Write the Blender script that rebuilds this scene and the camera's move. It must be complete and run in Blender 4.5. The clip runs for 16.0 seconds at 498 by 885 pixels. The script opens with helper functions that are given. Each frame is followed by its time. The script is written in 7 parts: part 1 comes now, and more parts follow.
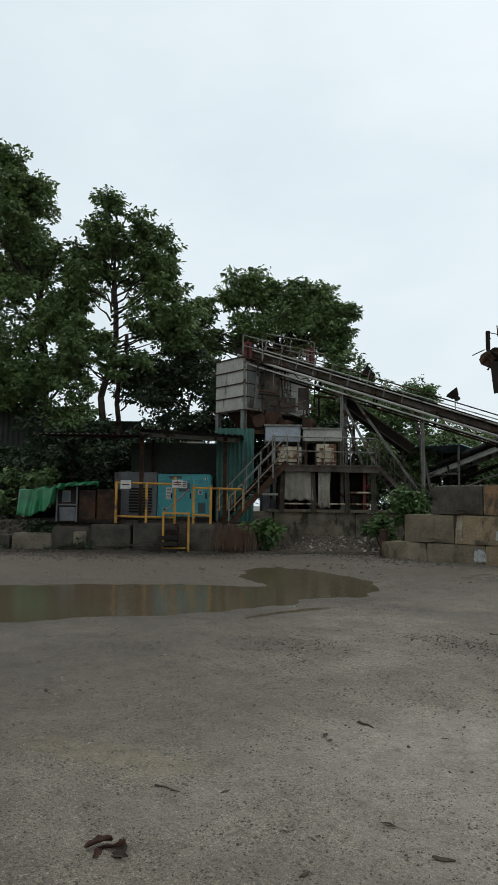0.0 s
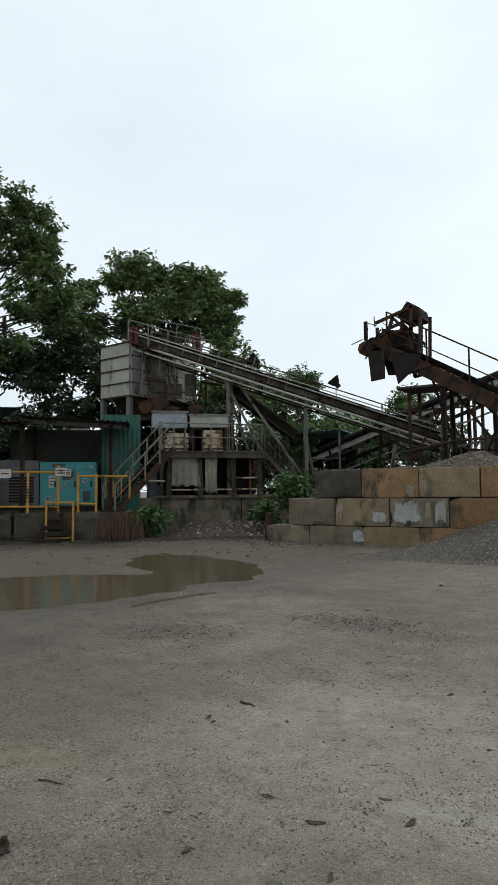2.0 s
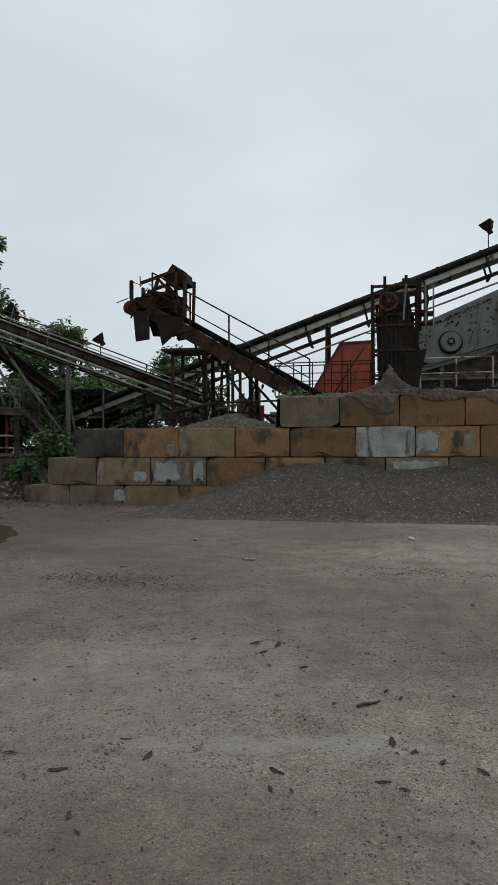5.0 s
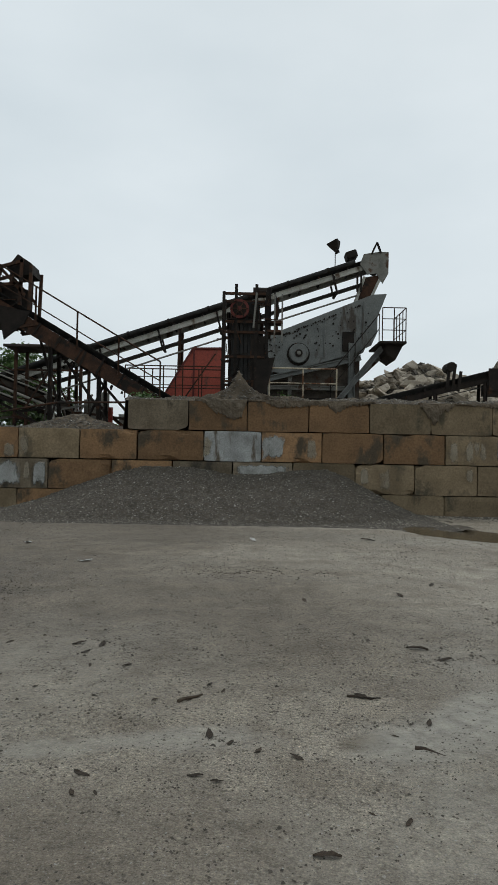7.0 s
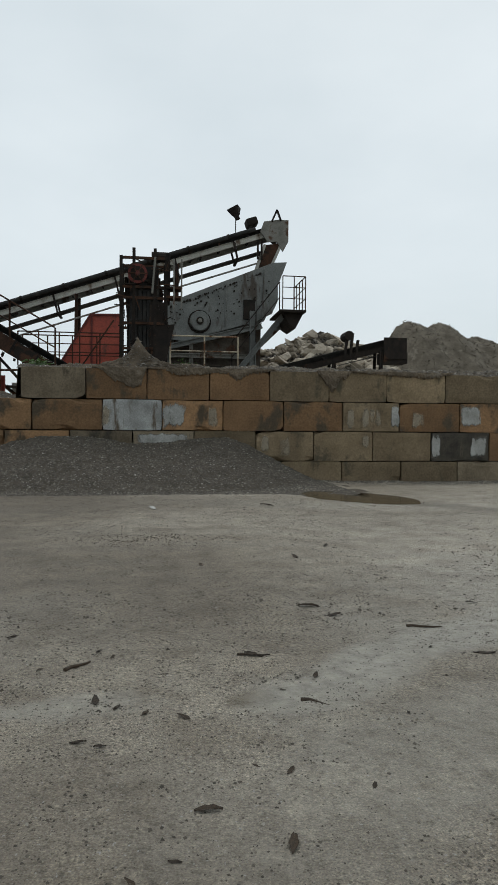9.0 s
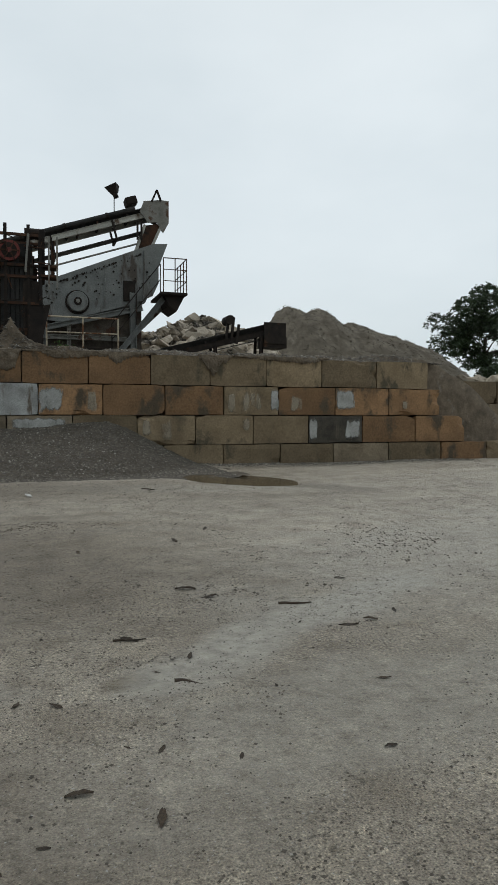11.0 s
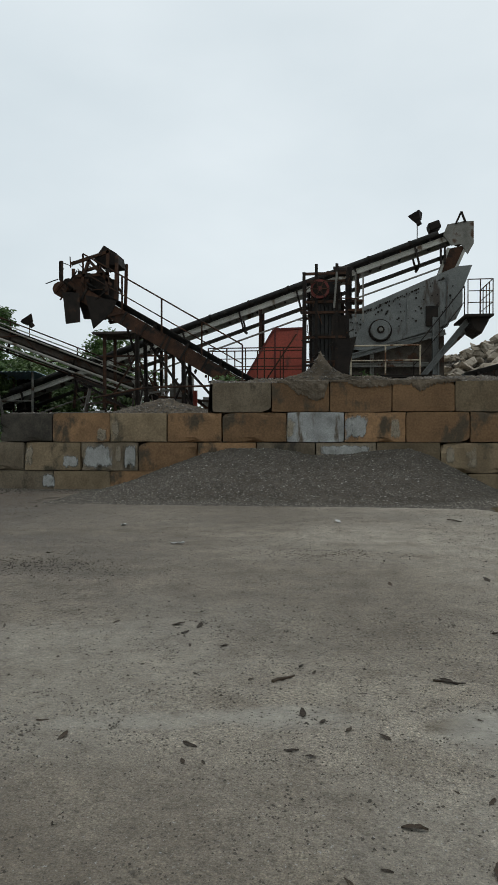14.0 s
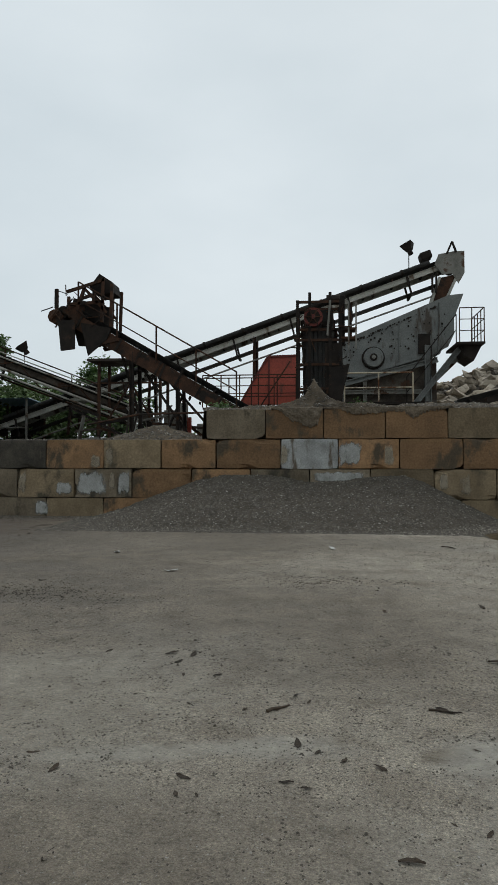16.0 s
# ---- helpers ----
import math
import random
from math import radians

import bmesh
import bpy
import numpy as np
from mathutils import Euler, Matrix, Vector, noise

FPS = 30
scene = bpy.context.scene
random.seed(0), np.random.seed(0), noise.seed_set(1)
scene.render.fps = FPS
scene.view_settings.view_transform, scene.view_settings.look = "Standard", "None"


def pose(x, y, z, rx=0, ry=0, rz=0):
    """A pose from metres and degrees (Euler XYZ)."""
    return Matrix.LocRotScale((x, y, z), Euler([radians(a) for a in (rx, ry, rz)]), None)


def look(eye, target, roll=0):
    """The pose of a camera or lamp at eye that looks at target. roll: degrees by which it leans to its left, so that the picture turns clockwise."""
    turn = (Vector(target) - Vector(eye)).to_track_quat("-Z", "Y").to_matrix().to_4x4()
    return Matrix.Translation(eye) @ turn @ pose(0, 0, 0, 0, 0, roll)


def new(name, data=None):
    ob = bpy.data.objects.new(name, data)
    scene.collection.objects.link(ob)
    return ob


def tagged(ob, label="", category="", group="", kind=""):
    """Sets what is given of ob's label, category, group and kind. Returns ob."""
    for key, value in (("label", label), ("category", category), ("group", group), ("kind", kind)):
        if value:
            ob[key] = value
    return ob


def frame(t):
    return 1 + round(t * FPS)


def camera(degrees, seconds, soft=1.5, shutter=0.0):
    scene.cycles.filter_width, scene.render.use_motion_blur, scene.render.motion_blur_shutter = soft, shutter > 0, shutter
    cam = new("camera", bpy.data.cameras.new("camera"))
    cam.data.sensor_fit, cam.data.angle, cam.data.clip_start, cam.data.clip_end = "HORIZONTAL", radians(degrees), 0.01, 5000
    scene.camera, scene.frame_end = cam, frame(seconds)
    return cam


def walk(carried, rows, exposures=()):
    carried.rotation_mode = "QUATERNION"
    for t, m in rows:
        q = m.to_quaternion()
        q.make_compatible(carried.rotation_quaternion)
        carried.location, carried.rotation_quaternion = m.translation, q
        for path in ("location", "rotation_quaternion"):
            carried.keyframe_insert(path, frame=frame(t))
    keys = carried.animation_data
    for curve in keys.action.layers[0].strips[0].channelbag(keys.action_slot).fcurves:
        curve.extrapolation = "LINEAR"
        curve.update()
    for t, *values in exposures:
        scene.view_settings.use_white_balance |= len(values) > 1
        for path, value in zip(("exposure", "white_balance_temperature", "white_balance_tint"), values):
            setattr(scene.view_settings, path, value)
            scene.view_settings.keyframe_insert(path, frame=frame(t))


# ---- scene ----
cam = camera(41.1, 16.0, 1.0)
PATH = [
    (0, (4.596, 0.533, 1.52), (3.266, 2.015, 1.71), 0.6),
    (0.5, (4.646, 0.421, 1.586), (3.317, 1.911, 1.708), 0.0),
    (1, (4.646, 0.42, 1.578), (3.339, 1.929, 1.702), -0.6),
    (1.5, (4.66, 0.448, 1.555), (3.454, 2.038, 1.689), -0.4),
    (2, (4.686, 0.477, 1.558), (3.622, 2.165, 1.703), -0.6),
    (2.5, (4.726, 0.417, 1.595), (3.789, 2.178, 1.743), 0.6),
    (3, (4.746, 0.354, 1.614), (3.904, 2.163, 1.754), 0.6),
    (3.5, (4.755, 0.367, 1.601), (4.018, 2.223, 1.694), -0.2),
    (4, (4.771, 0.369, 1.592), (4.122, 2.26, 1.655), 0.0),
    (4.5, (4.784, 0.391, 1.576), (4.219, 2.309, 1.631), -0.1),
    (5, (4.823, 0.379, 1.573), (4.399, 2.334, 1.59), -0.2),
    (5.2, (4.829, 0.397, 1.568), (4.458, 2.362, 1.588), -0.1),
    (7.3, (4.989, 0.598, 1.397), (5.023, 2.598, 1.445), 0.8),
    (7.5, (4.999, 0.616, 1.385), (5.044, 2.615, 1.397), 0.5),
    (8, (5.01, 0.597, 1.386), (5.12, 2.594, 1.363), -0.1),
    (8.5, (5.033, 0.552, 1.402), (5.233, 2.542, 1.38), 0.3),
    (9, (5.076, 0.623, 1.371), (5.371, 2.601, 1.332), 0.4),
    (9.5, (5.098, 0.61, 1.371), (5.525, 2.563, 1.309), 0.6),
    (10, (5.122, 0.639, 1.359), (5.641, 2.569, 1.288), 0.3),
    (10.2, (5.137, 0.639, 1.359), (5.691, 2.559, 1.273), 0.1),
    (12.3, (5.072, 0.324, 1.509), (5.739, 2.208, 1.43), 0.4),
    (12.5, (5.055, 0.319, 1.515), (5.627, 2.234, 1.456), 0.5),
    (12.6, (5.042, 0.31, 1.513), (5.553, 2.243, 1.459), 0.5),
    (13, (5.019, 0.332, 1.525), (5.304, 2.311, 1.472), 0.1),
    (13.1, (5.012, 0.331, 1.524), (5.236, 2.318, 1.473), 0.0),
    (13.5, (4.982, 0.34, 1.529), (5.02, 2.339, 1.49), 0.7),
    (13.8, (4.972, 0.308, 1.56), (4.836, 2.303, 1.52), 0.2),
    (13.9, (4.958, 0.31, 1.561), (4.765, 2.301, 1.527), -0.2),
    (14, (4.945, 0.32, 1.562), (4.71, 2.306, 1.535), 0.0),
    (14.5, (4.919, 0.336, 1.555), (4.532, 2.298, 1.553), 0.2),
    (15, (4.919, 0.314, 1.564), (4.5, 2.269, 1.613), 0.1),
    (15.5, (4.921, 0.325, 1.547), (4.582, 2.295, 1.608), -0.2),
    (16, (4.945, 0.307, 1.564), (4.728, 2.295, 1.617), 0.0),
]
walk(cam, [(t, look(eye, target, roll)) for t, eye, target, roll in PATH],
     [(0, 0.22), (0.6, 0.36), (1.6, 0.4), (2.4, 0.14), (3.5, -0.1), (5.2, -0.1), (7.5, -0.04), (10.0, 0.0), (12.5, -0.04), (13.2, -0.06), (14.5, 0.07), (16.0, -0.06)])

# ---- sky, sun ----
world = bpy.data.worlds.new("overcast_sky")
scene.world = world
world.use_nodes = True
wn, wl = world.node_tree.nodes, world.node_tree.links
wn.clear()
w_out, w_bg = wn.new("ShaderNodeOutputWorld"), wn.new("ShaderNodeBackground")
w_sky = wn.new("ShaderNodeTexSky")
w_sky.sky_type, w_sky.sun_disc = "NISHITA", False
w_sky.sun_elevation, w_sky.sun_rotation = radians(58), radians(20)
w_sky.dust_density, w_sky.air_density = 4.0, 1.0
w_co, w_map, w_cloud, w_ramp, w_mix, w_gain = (wn.new(k) for k in (
    "ShaderNodeTexCoord", "ShaderNodeMapping", "ShaderNodeTexNoise", "ShaderNodeValToRGB", "ShaderNodeMix", "ShaderNodeMix"))
w_map.inputs["Scale"].default_value = (1.0, 1.0, 2.2)
w_cloud.inputs["Scale"].default_value, w_cloud.inputs["Detail"].default_value = 1.6, 5.0
w_ramp.color_ramp.elements[0].position, w_ramp.color_ramp.elements[0].color = 0.3, (0.60, 0.69, 0.735, 1)
w_ramp.color_ramp.elements[1].position, w_ramp.color_ramp.elements[1].color = 0.72, (0.78, 0.858, 0.892, 1)
w_gain.data_type, w_gain.blend_type = "RGBA", "MULTIPLY"
w_gain.inputs[0].default_value = 1.0
w_gain.inputs[7].default_value = (0.10, 0.10, 0.10, 1)
w_mix.data_type = "RGBA"
w_mix.inputs[0].default_value = 0.9
wl.new(w_co.outputs["Generated"], w_map.inputs["Vector"])
wl.new(w_map.outputs["Vector"], w_cloud.inputs["Vector"])
wl.new(w_cloud.outputs["Fac"], w_ramp.inputs["Fac"])
wl.new(w_sky.outputs["Color"], w_gain.inputs[6])
wl.new(w_gain.outputs[2], w_mix.inputs[6])
wl.new(w_ramp.outputs["Color"], w_mix.inputs[7])
wl.new(w_mix.outputs[2], w_bg.inputs["Color"])
w_bg.inputs["Strength"].default_value = 1.0
wl.new(w_bg.outputs["Background"], w_out.inputs["Surface"])

sun = new("sun", bpy.data.lights.new("sun", "SUN"))
sun.data.energy, sun.data.angle, sun.data.color = 0.6, radians(25), (1.0, 0.97, 0.93)
sun.matrix_world = look((0, 0, 40), (8, -16, 0))


# ---- materials ----
def surface(name, c1, c2, scale=3.0, rough=0.8, metal=0.0, bump=0.3, bump_scale=40.0, stain=None, stain_scale=1.2,
            stain_at=0.58, streak=1.0, rough2=None, vary=0.0):
    """Two-tone noise colour, an optional third colour in patches, fine relief; vary: spread of brightness between objects."""
    m = bpy.data.materials.new(name)
    m.use_nodes = True
    n, l = m.node_tree.nodes, m.node_tree.links
    p = n["Principled BSDF"]
    co, mp = n.new("ShaderNodeTexCoord"), n.new("ShaderNodeMapping")
    l.new(co.outputs["Object"], mp.inputs["Vector"])
    info = n.new("ShaderNodeObjectInfo")
    shift = n.new("ShaderNodeVectorMath")
    shift.operation = "SCALE"
    shift.inputs[0].default_value = (37.0, 17.0, 53.0)
    l.new(info.outputs["Random"], shift.inputs["Scale"])
    l.new(shift.outputs[0], mp.inputs["Location"])

    def tex(s, detail, stretch=1.0):
        v = n.new("ShaderNodeMapping")
        v.inputs["Scale"].default_value = (1.0, 1.0, stretch)
        l.new(mp.outputs["Vector"], v.inputs["Vector"])
        t = n.new("ShaderNodeTexNoise")
        t.inputs["Scale"].default_value, t.inputs["Detail"].default_value = s, detail
        t.inputs["Roughness"].default_value = 0.62
        l.new(v.outputs["Vector"], t.inputs["Vector"])
        return t

    def ramp(src, a, b, ca, cb):
        r = n.new("ShaderNodeValToRGB")
        r.color_ramp.elements[0].position, r.color_ramp.elements[0].color = a, (*ca, 1)
        r.color_ramp.elements[1].position, r.color_ramp.elements[1].color = b, (*cb, 1)
        l.new(src, r.inputs["Fac"])
        return r

    def mixed(kind, fac, a, b):
        x = n.new("ShaderNodeMix")
        x.data_type, x.blend_type = "RGBA", kind
        if isinstance(fac, float):
            x.inputs[0].default_value = fac
        else:
            l.new(fac, x.inputs[0])
        l.new(a, x.inputs[6])
        l.new(b, x.inputs[7])
        return x.outputs[2]

    broad, fine = tex(scale, 6), tex(scale * 14, 4)
    col = ramp(broad.outputs["Fac"], 0.33, 0.67, c1, c2).outputs["Color"]
    grain = ramp(fine.outputs["Fac"], 0.25, 0.75, (0.6, 0.6, 0.6), (1.36, 1.36, 1.36))
    col = mixed("MULTIPLY", 0.8, col, grain.outputs["Color"])
    if vary:
        v = ramp(info.outputs["Random"], 0.0, 1.0, (1 - vary,) * 3, (1 + vary,) * 3)
        col = mixed("MULTIPLY", 1.0, col, v.outputs["Color"])
    if stain:
        s = tex(stain_scale, 7, streak)
        f = ramp(s.outputs["Fac"], stain_at, stain_at + 0.09, (0, 0, 0), (1, 1, 1))
        k = n.new("ShaderNodeRGB")
        k.outputs[0].default_value = (*stain, 1)
        col = mixed("MIX", f.outputs["Color"], col, mixed("MULTIPLY", 0.8, k.outputs[0], grain.outputs["Color"]))
    l.new(col, p.inputs["Base Color"])
    p.inputs["Metallic"].default_value = metal
    p.inputs["Specular IOR Level"].default_value = 0.5 if rough < 0.7 else 0.3
    if rough2 is None:
        p.inputs["Roughness"].default_value = rough
    else:
        r = ramp(broad.outputs["Fac"], 0.35, 0.65, (rough2,) * 3, (rough,) * 3)
        l.new(r.outputs["Color"], p.inputs["Roughness"])
    if bump:
        b, bt = n.new("ShaderNodeBump"), tex(bump_scale, 5)
        b.inputs["Strength"].default_value, b.inputs["Distance"].default_value = bump, 0.02
        l.new(bt.outputs["Fac"], b.inputs["Height"])
        l.new(b.outputs["Normal"], p.inputs["Normal"])
    return m


RUST = (0.10, 0.045, 0.022)
M = dict(
    ochre=surface("ochre_concrete", (0.1568, 0.0913, 0.0456), (0.248, 0.1427, 0.0702), 1.5, 0.85, stain=(0.075, 0.056, 0.036), stain_scale=1.6, stain_at=0.54, streak=0.6, vary=0.3, bump=0.7),
    olive=surface("olive_concrete", (0.1391, 0.1015, 0.0593), (0.2143, 0.1596, 0.0969), 1.5, 0.85, stain=(0.075, 0.062, 0.04), stain_scale=1.6, stain_at=0.55, streak=0.6, vary=0.3, bump=0.7),
    greyblock=surface("grey_concrete", (0.121, 0.0941, 0.0616), (0.2128, 0.168, 0.1142), 1.8, 0.88, stain=(0.05, 0.042, 0.03), stain_scale=1.5, stain_at=0.53, streak=0.5, vary=0.25, bump=0.7),
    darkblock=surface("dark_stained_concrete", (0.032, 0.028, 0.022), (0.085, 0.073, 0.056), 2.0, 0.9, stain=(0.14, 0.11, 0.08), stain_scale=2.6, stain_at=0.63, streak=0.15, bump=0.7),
    white=surface("whitewash", (0.2185, 0.215, 0.2012), (0.3795, 0.3795, 0.3622), 2.2, 0.85, stain=(0.11, 0.085, 0.06), stain_scale=3.0, stain_at=0.5, streak=0.22, bump=0.6),
    concrete=surface("old_concrete", (0.085, 0.07, 0.05), (0.18, 0.15, 0.108), 1.6, 0.9, stain=(0.034, 0.031, 0.02), stain_scale=1.6, stain_at=0.53, streak=0.5, bump=0.9),
    gravel=surface("grey_gravel", (0.06, 0.0492, 0.0372), (0.132, 0.1104, 0.0852), 3.5, 0.95, bump=1.0, bump_scale=34.0),
    stone=surface("gravel_stone", (0.07, 0.062, 0.052), (0.24, 0.222, 0.195), 16.0, 0.9, bump=0.2),
    rubble=surface("broken_concrete", (0.27, 0.225, 0.17), (0.44, 0.385, 0.31), 1.8, 0.9, stain=(0.14, 0.115, 0.085), stain_scale=1.5, vary=0.35, bump=0.6),
    mound=surface("fill_dirt", (0.07, 0.058, 0.042), (0.15, 0.127, 0.096), 1.6, 0.95, stain=(0.19, 0.165, 0.13), stain_scale=1.3, stain_at=0.6, bump=1.0, bump_scale=7.0),
    rust=surface("rusty_steel", (0.026, 0.015, 0.010), (0.078, 0.036, 0.019), 3.0, 0.9, 0.0, stain=(0.018, 0.014, 0.011), stain_scale=2.4, stain_at=0.54, bump=0.6),
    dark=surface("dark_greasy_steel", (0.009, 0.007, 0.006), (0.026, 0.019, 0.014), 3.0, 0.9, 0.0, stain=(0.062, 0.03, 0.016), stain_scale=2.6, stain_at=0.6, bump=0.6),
    steel=surface("galvanised_grey_steel", (0.12, 0.115, 0.098), (0.24, 0.232, 0.205), 2.4, 0.75, 0.0, stain=(0.07, 0.036, 0.02), stain_scale=2.4, stain_at=0.54, bump=0.4),
    greysteel=surface("grey_painted_steel", (0.10, 0.105, 0.098), (0.165, 0.17, 0.158), 1.4, 0.65, 0.1, stain=(0.05, 0.037, 0.027), stain_scale=2.2, stain_at=0.56, streak=0.3, bump=0.5),
    panel=surface("pale_weathered_panel", (0.28, 0.27, 0.235), (0.42, 0.41, 0.36), 1.3, 0.7, stain=(0.10, 0.07, 0.045), stain_scale=1.9, stain_at=0.56, streak=0.3, bump=0.2),
    bluegrey=surface("blue_grey_paint", (0.19, 0.215, 0.24), (0.29, 0.32, 0.345), 1.3, 0.6, stain=(0.12, 0.08, 0.05), stain_scale=1.8, stain_at=0.62, bump=0.2),
    cream=surface("cream_rusty_paint", (0.36, 0.30, 0.21), (0.50, 0.43, 0.32), 1.6, 0.7, stain=(0.12, 0.05, 0.022), stain_scale=2.6, stain_at=0.48, streak=0.5, bump=0.4),
    belt=surface("rubber_belt", (0.012, 0.012, 0.011), (0.035, 0.033, 0.03), 4.0, 0.8, bump=0.3, stain=(0.07, 0.066, 0.055), stain_at=0.6),
    brownsteel=surface("brown_dusty_steel", (0.038, 0.030, 0.023), (0.105, 0.088, 0.07), 2.6, 0.9, 0.0, stain=(0.06, 0.03, 0.017), stain_scale=2.4, stain_at=0.56, bump=0.5),
    green=surface("green_corrugated_sheet", (0.016, 0.075, 0.058), (0.028, 0.115, 0.09), 0.8, 0.5, stain=(0.05, 0.04, 0.03), stain_scale=1.6, stain_at=0.64, streak=0.25, bump=0.1),
    teal=surface("teal_enamel", (0.025, 0.20, 0.215), (0.045, 0.30, 0.315), 1.2, 0.5, stain=(0.045, 0.075, 0.07), stain_scale=2.0, stain_at=0.63, streak=0.4, bump=0.08),
    greycan=surface("grey_enamel", (0.07, 0.07, 0.075), (0.13, 0.13, 0.135), 1.3, 0.6, stain=(0.04, 0.03, 0.024), stain_at=0.55, stain_scale=2.0, streak=0.4, bump=0.2),
    yellow=surface("worn_yellow_paint", (0.34, 0.165, 0.018), (0.46, 0.235, 0.028), 2.0, 0.65, stain=(0.10, 0.05, 0.025), stain_scale=3.5, stain_at=0.55, bump=0.2),
    red=surface("red_oxide_paint", (0.25, 0.04, 0.022), (0.36, 0.062, 0.032), 1.0, 0.65, stain=(0.10, 0.035, 0.022), stain_scale=1.6, stain_at=0.6, streak=0.5, bump=0.2),
    darkred=surface("dark_red_paint", (0.085, 0.02, 0.016), (0.15, 0.032, 0.024), 2.0, 0.7, stain=(0.05, 0.03, 0.025), stain_scale=2.0, bump=0.3),
    tarp=surface("green_tarpaulin", (0.008, 0.085, 0.03), (0.014, 0.16, 0.058), 1.4, 0.45, bump=0.35, bump_scale=9.0),
    cloth=surface("grey_sack_cloth", (0.19, 0.17, 0.135), (0.30, 0.275, 0.225), 2.0, 0.9, stain=(0.12, 0.10, 0.08), stain_at=0.58, bump=0.5, bump_scale=14.0),
    roof=surface("rusted_roof_sheet", (0.04, 0.028, 0.022), (0.085, 0.065, 0.055), 1.4, 0.75, 0.15, stain=(0.14, 0.13, 0.12), stain_at=0.6, bump=0.3),
    bluesheet=surface("blue_roof_sheet", (0.22, 0.36, 0.45), (0.32, 0.46, 0.55), 1.0, 0.5, bump=0.1),
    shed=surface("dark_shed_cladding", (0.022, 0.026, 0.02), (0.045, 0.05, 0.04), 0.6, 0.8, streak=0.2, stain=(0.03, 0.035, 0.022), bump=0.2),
    bark=surface("bark", (0.022, 0.018, 0.013), (0.055, 0.044, 0.033), 3.0, 0.95, bump=0.9, bump_scale=18.0),
    glass=surface("dirty_lamp_glass", (0.10, 0.10, 0.10), (0.16, 0.16, 0.16), 3.0, 0.15, bump=0.0),
    paper=surface("white_notice", (0.38, 0.37, 0.35), (0.55, 0.54, 0.52), 5.0, 0.7, stain=(0.2, 0.15, 0.1), stain_scale=6.0, stain_at=0.58, bump=0.0),
    fines=surface("caked_fines", (0.0715, 0.0559, 0.039), (0.1625, 0.1261, 0.0884), 3.0, 0.95, stain=(0.17, 0.145, 0.115), stain_scale=2.5, stain_at=0.6, bump=1.0, bump_scale=14.0),
    ink=surface("dark_ink", (0.03, 0.05, 0.05), (0.05, 0.07, 0.07), 3.0, 0.6, bump=0.0),
    deadleaf=surface("dead_leaf", (0.022, 0.016, 0.011), (0.06, 0.04, 0.024), 9.0, 0.7, bump=0.4, vary=0.4),
    scrap=surface("brown_scrap", (0.035, 0.015, 0.010), (0.08, 0.032, 0.02), 9.0, 0.75, bump=0.6),
)


def leaf_material(name, dark, light):
    """Leaves that vary from clump to clump, and let a little light through."""
    m = bpy.data.materials.new(name)
    m.use_nodes = True
    n, l = m.node_tree.nodes, m.node_tree.links
    p, out = n["Principled BSDF"], n["Material Output"]
    geo, noise_t, co = n.new("ShaderNodeNewGeometry"), n.new("ShaderNodeTexNoise"), n.new("ShaderNodeTexCoord")
    noise_t.inputs["Scale"].default_value = 0.55
    l.new(co.outputs["Object"], noise_t.inputs["Vector"])
    add = n.new("ShaderNodeMath")
    add.operation = "MULTIPLY_ADD"
    add.inputs[1].default_value = 0.5
    l.new(geo.outputs["Random Per Island"], add.inputs[0])
    l.new(noise_t.outputs["Fac"], add.inputs[2])
    r = n.new("ShaderNodeValToRGB")
    r.color_ramp.elements[0].position, r.color_ramp.elements[0].color = 0.42, (*dark, 1)
    r.color_ramp.elements[1].position, r.color_ramp.elements[1].color = 1.05, (*light, 1)
    l.new(add.outputs[0], r.inputs["Fac"])
    l.new(r.outputs["Color"], p.inputs["Base Color"])
    p.inputs["Roughness"].default_value = 0.55
    tr, mix = n.new("ShaderNodeBsdfTranslucent"), n.new("ShaderNodeMixShader")
    l.new(r.outputs["Color"], tr.inputs["Color"])
    mix.inputs[0].default_value = 0.22
    l.new(p.outputs[0], mix.inputs[1])
    l.new(tr.outputs[0], mix.inputs[2])
    l.new(mix.outputs[0], out.inputs["Surface"])
    return m


M["leaf"] = leaf_material("tree_leaf", (0.033, 0.064, 0.02), (0.165, 0.24, 0.082))
# darker copy of the tree leaf: shade under trees and plant put into its colour
M["leaf_shade_dark"] = leaf_material("shade_dark_leaf", (0.009, 0.018, 0.007), (0.036, 0.062, 0.02))
M["leaf_bright"] = leaf_material("bright_leaf", (0.03, 0.065, 0.016), (0.10, 0.175, 0.045))


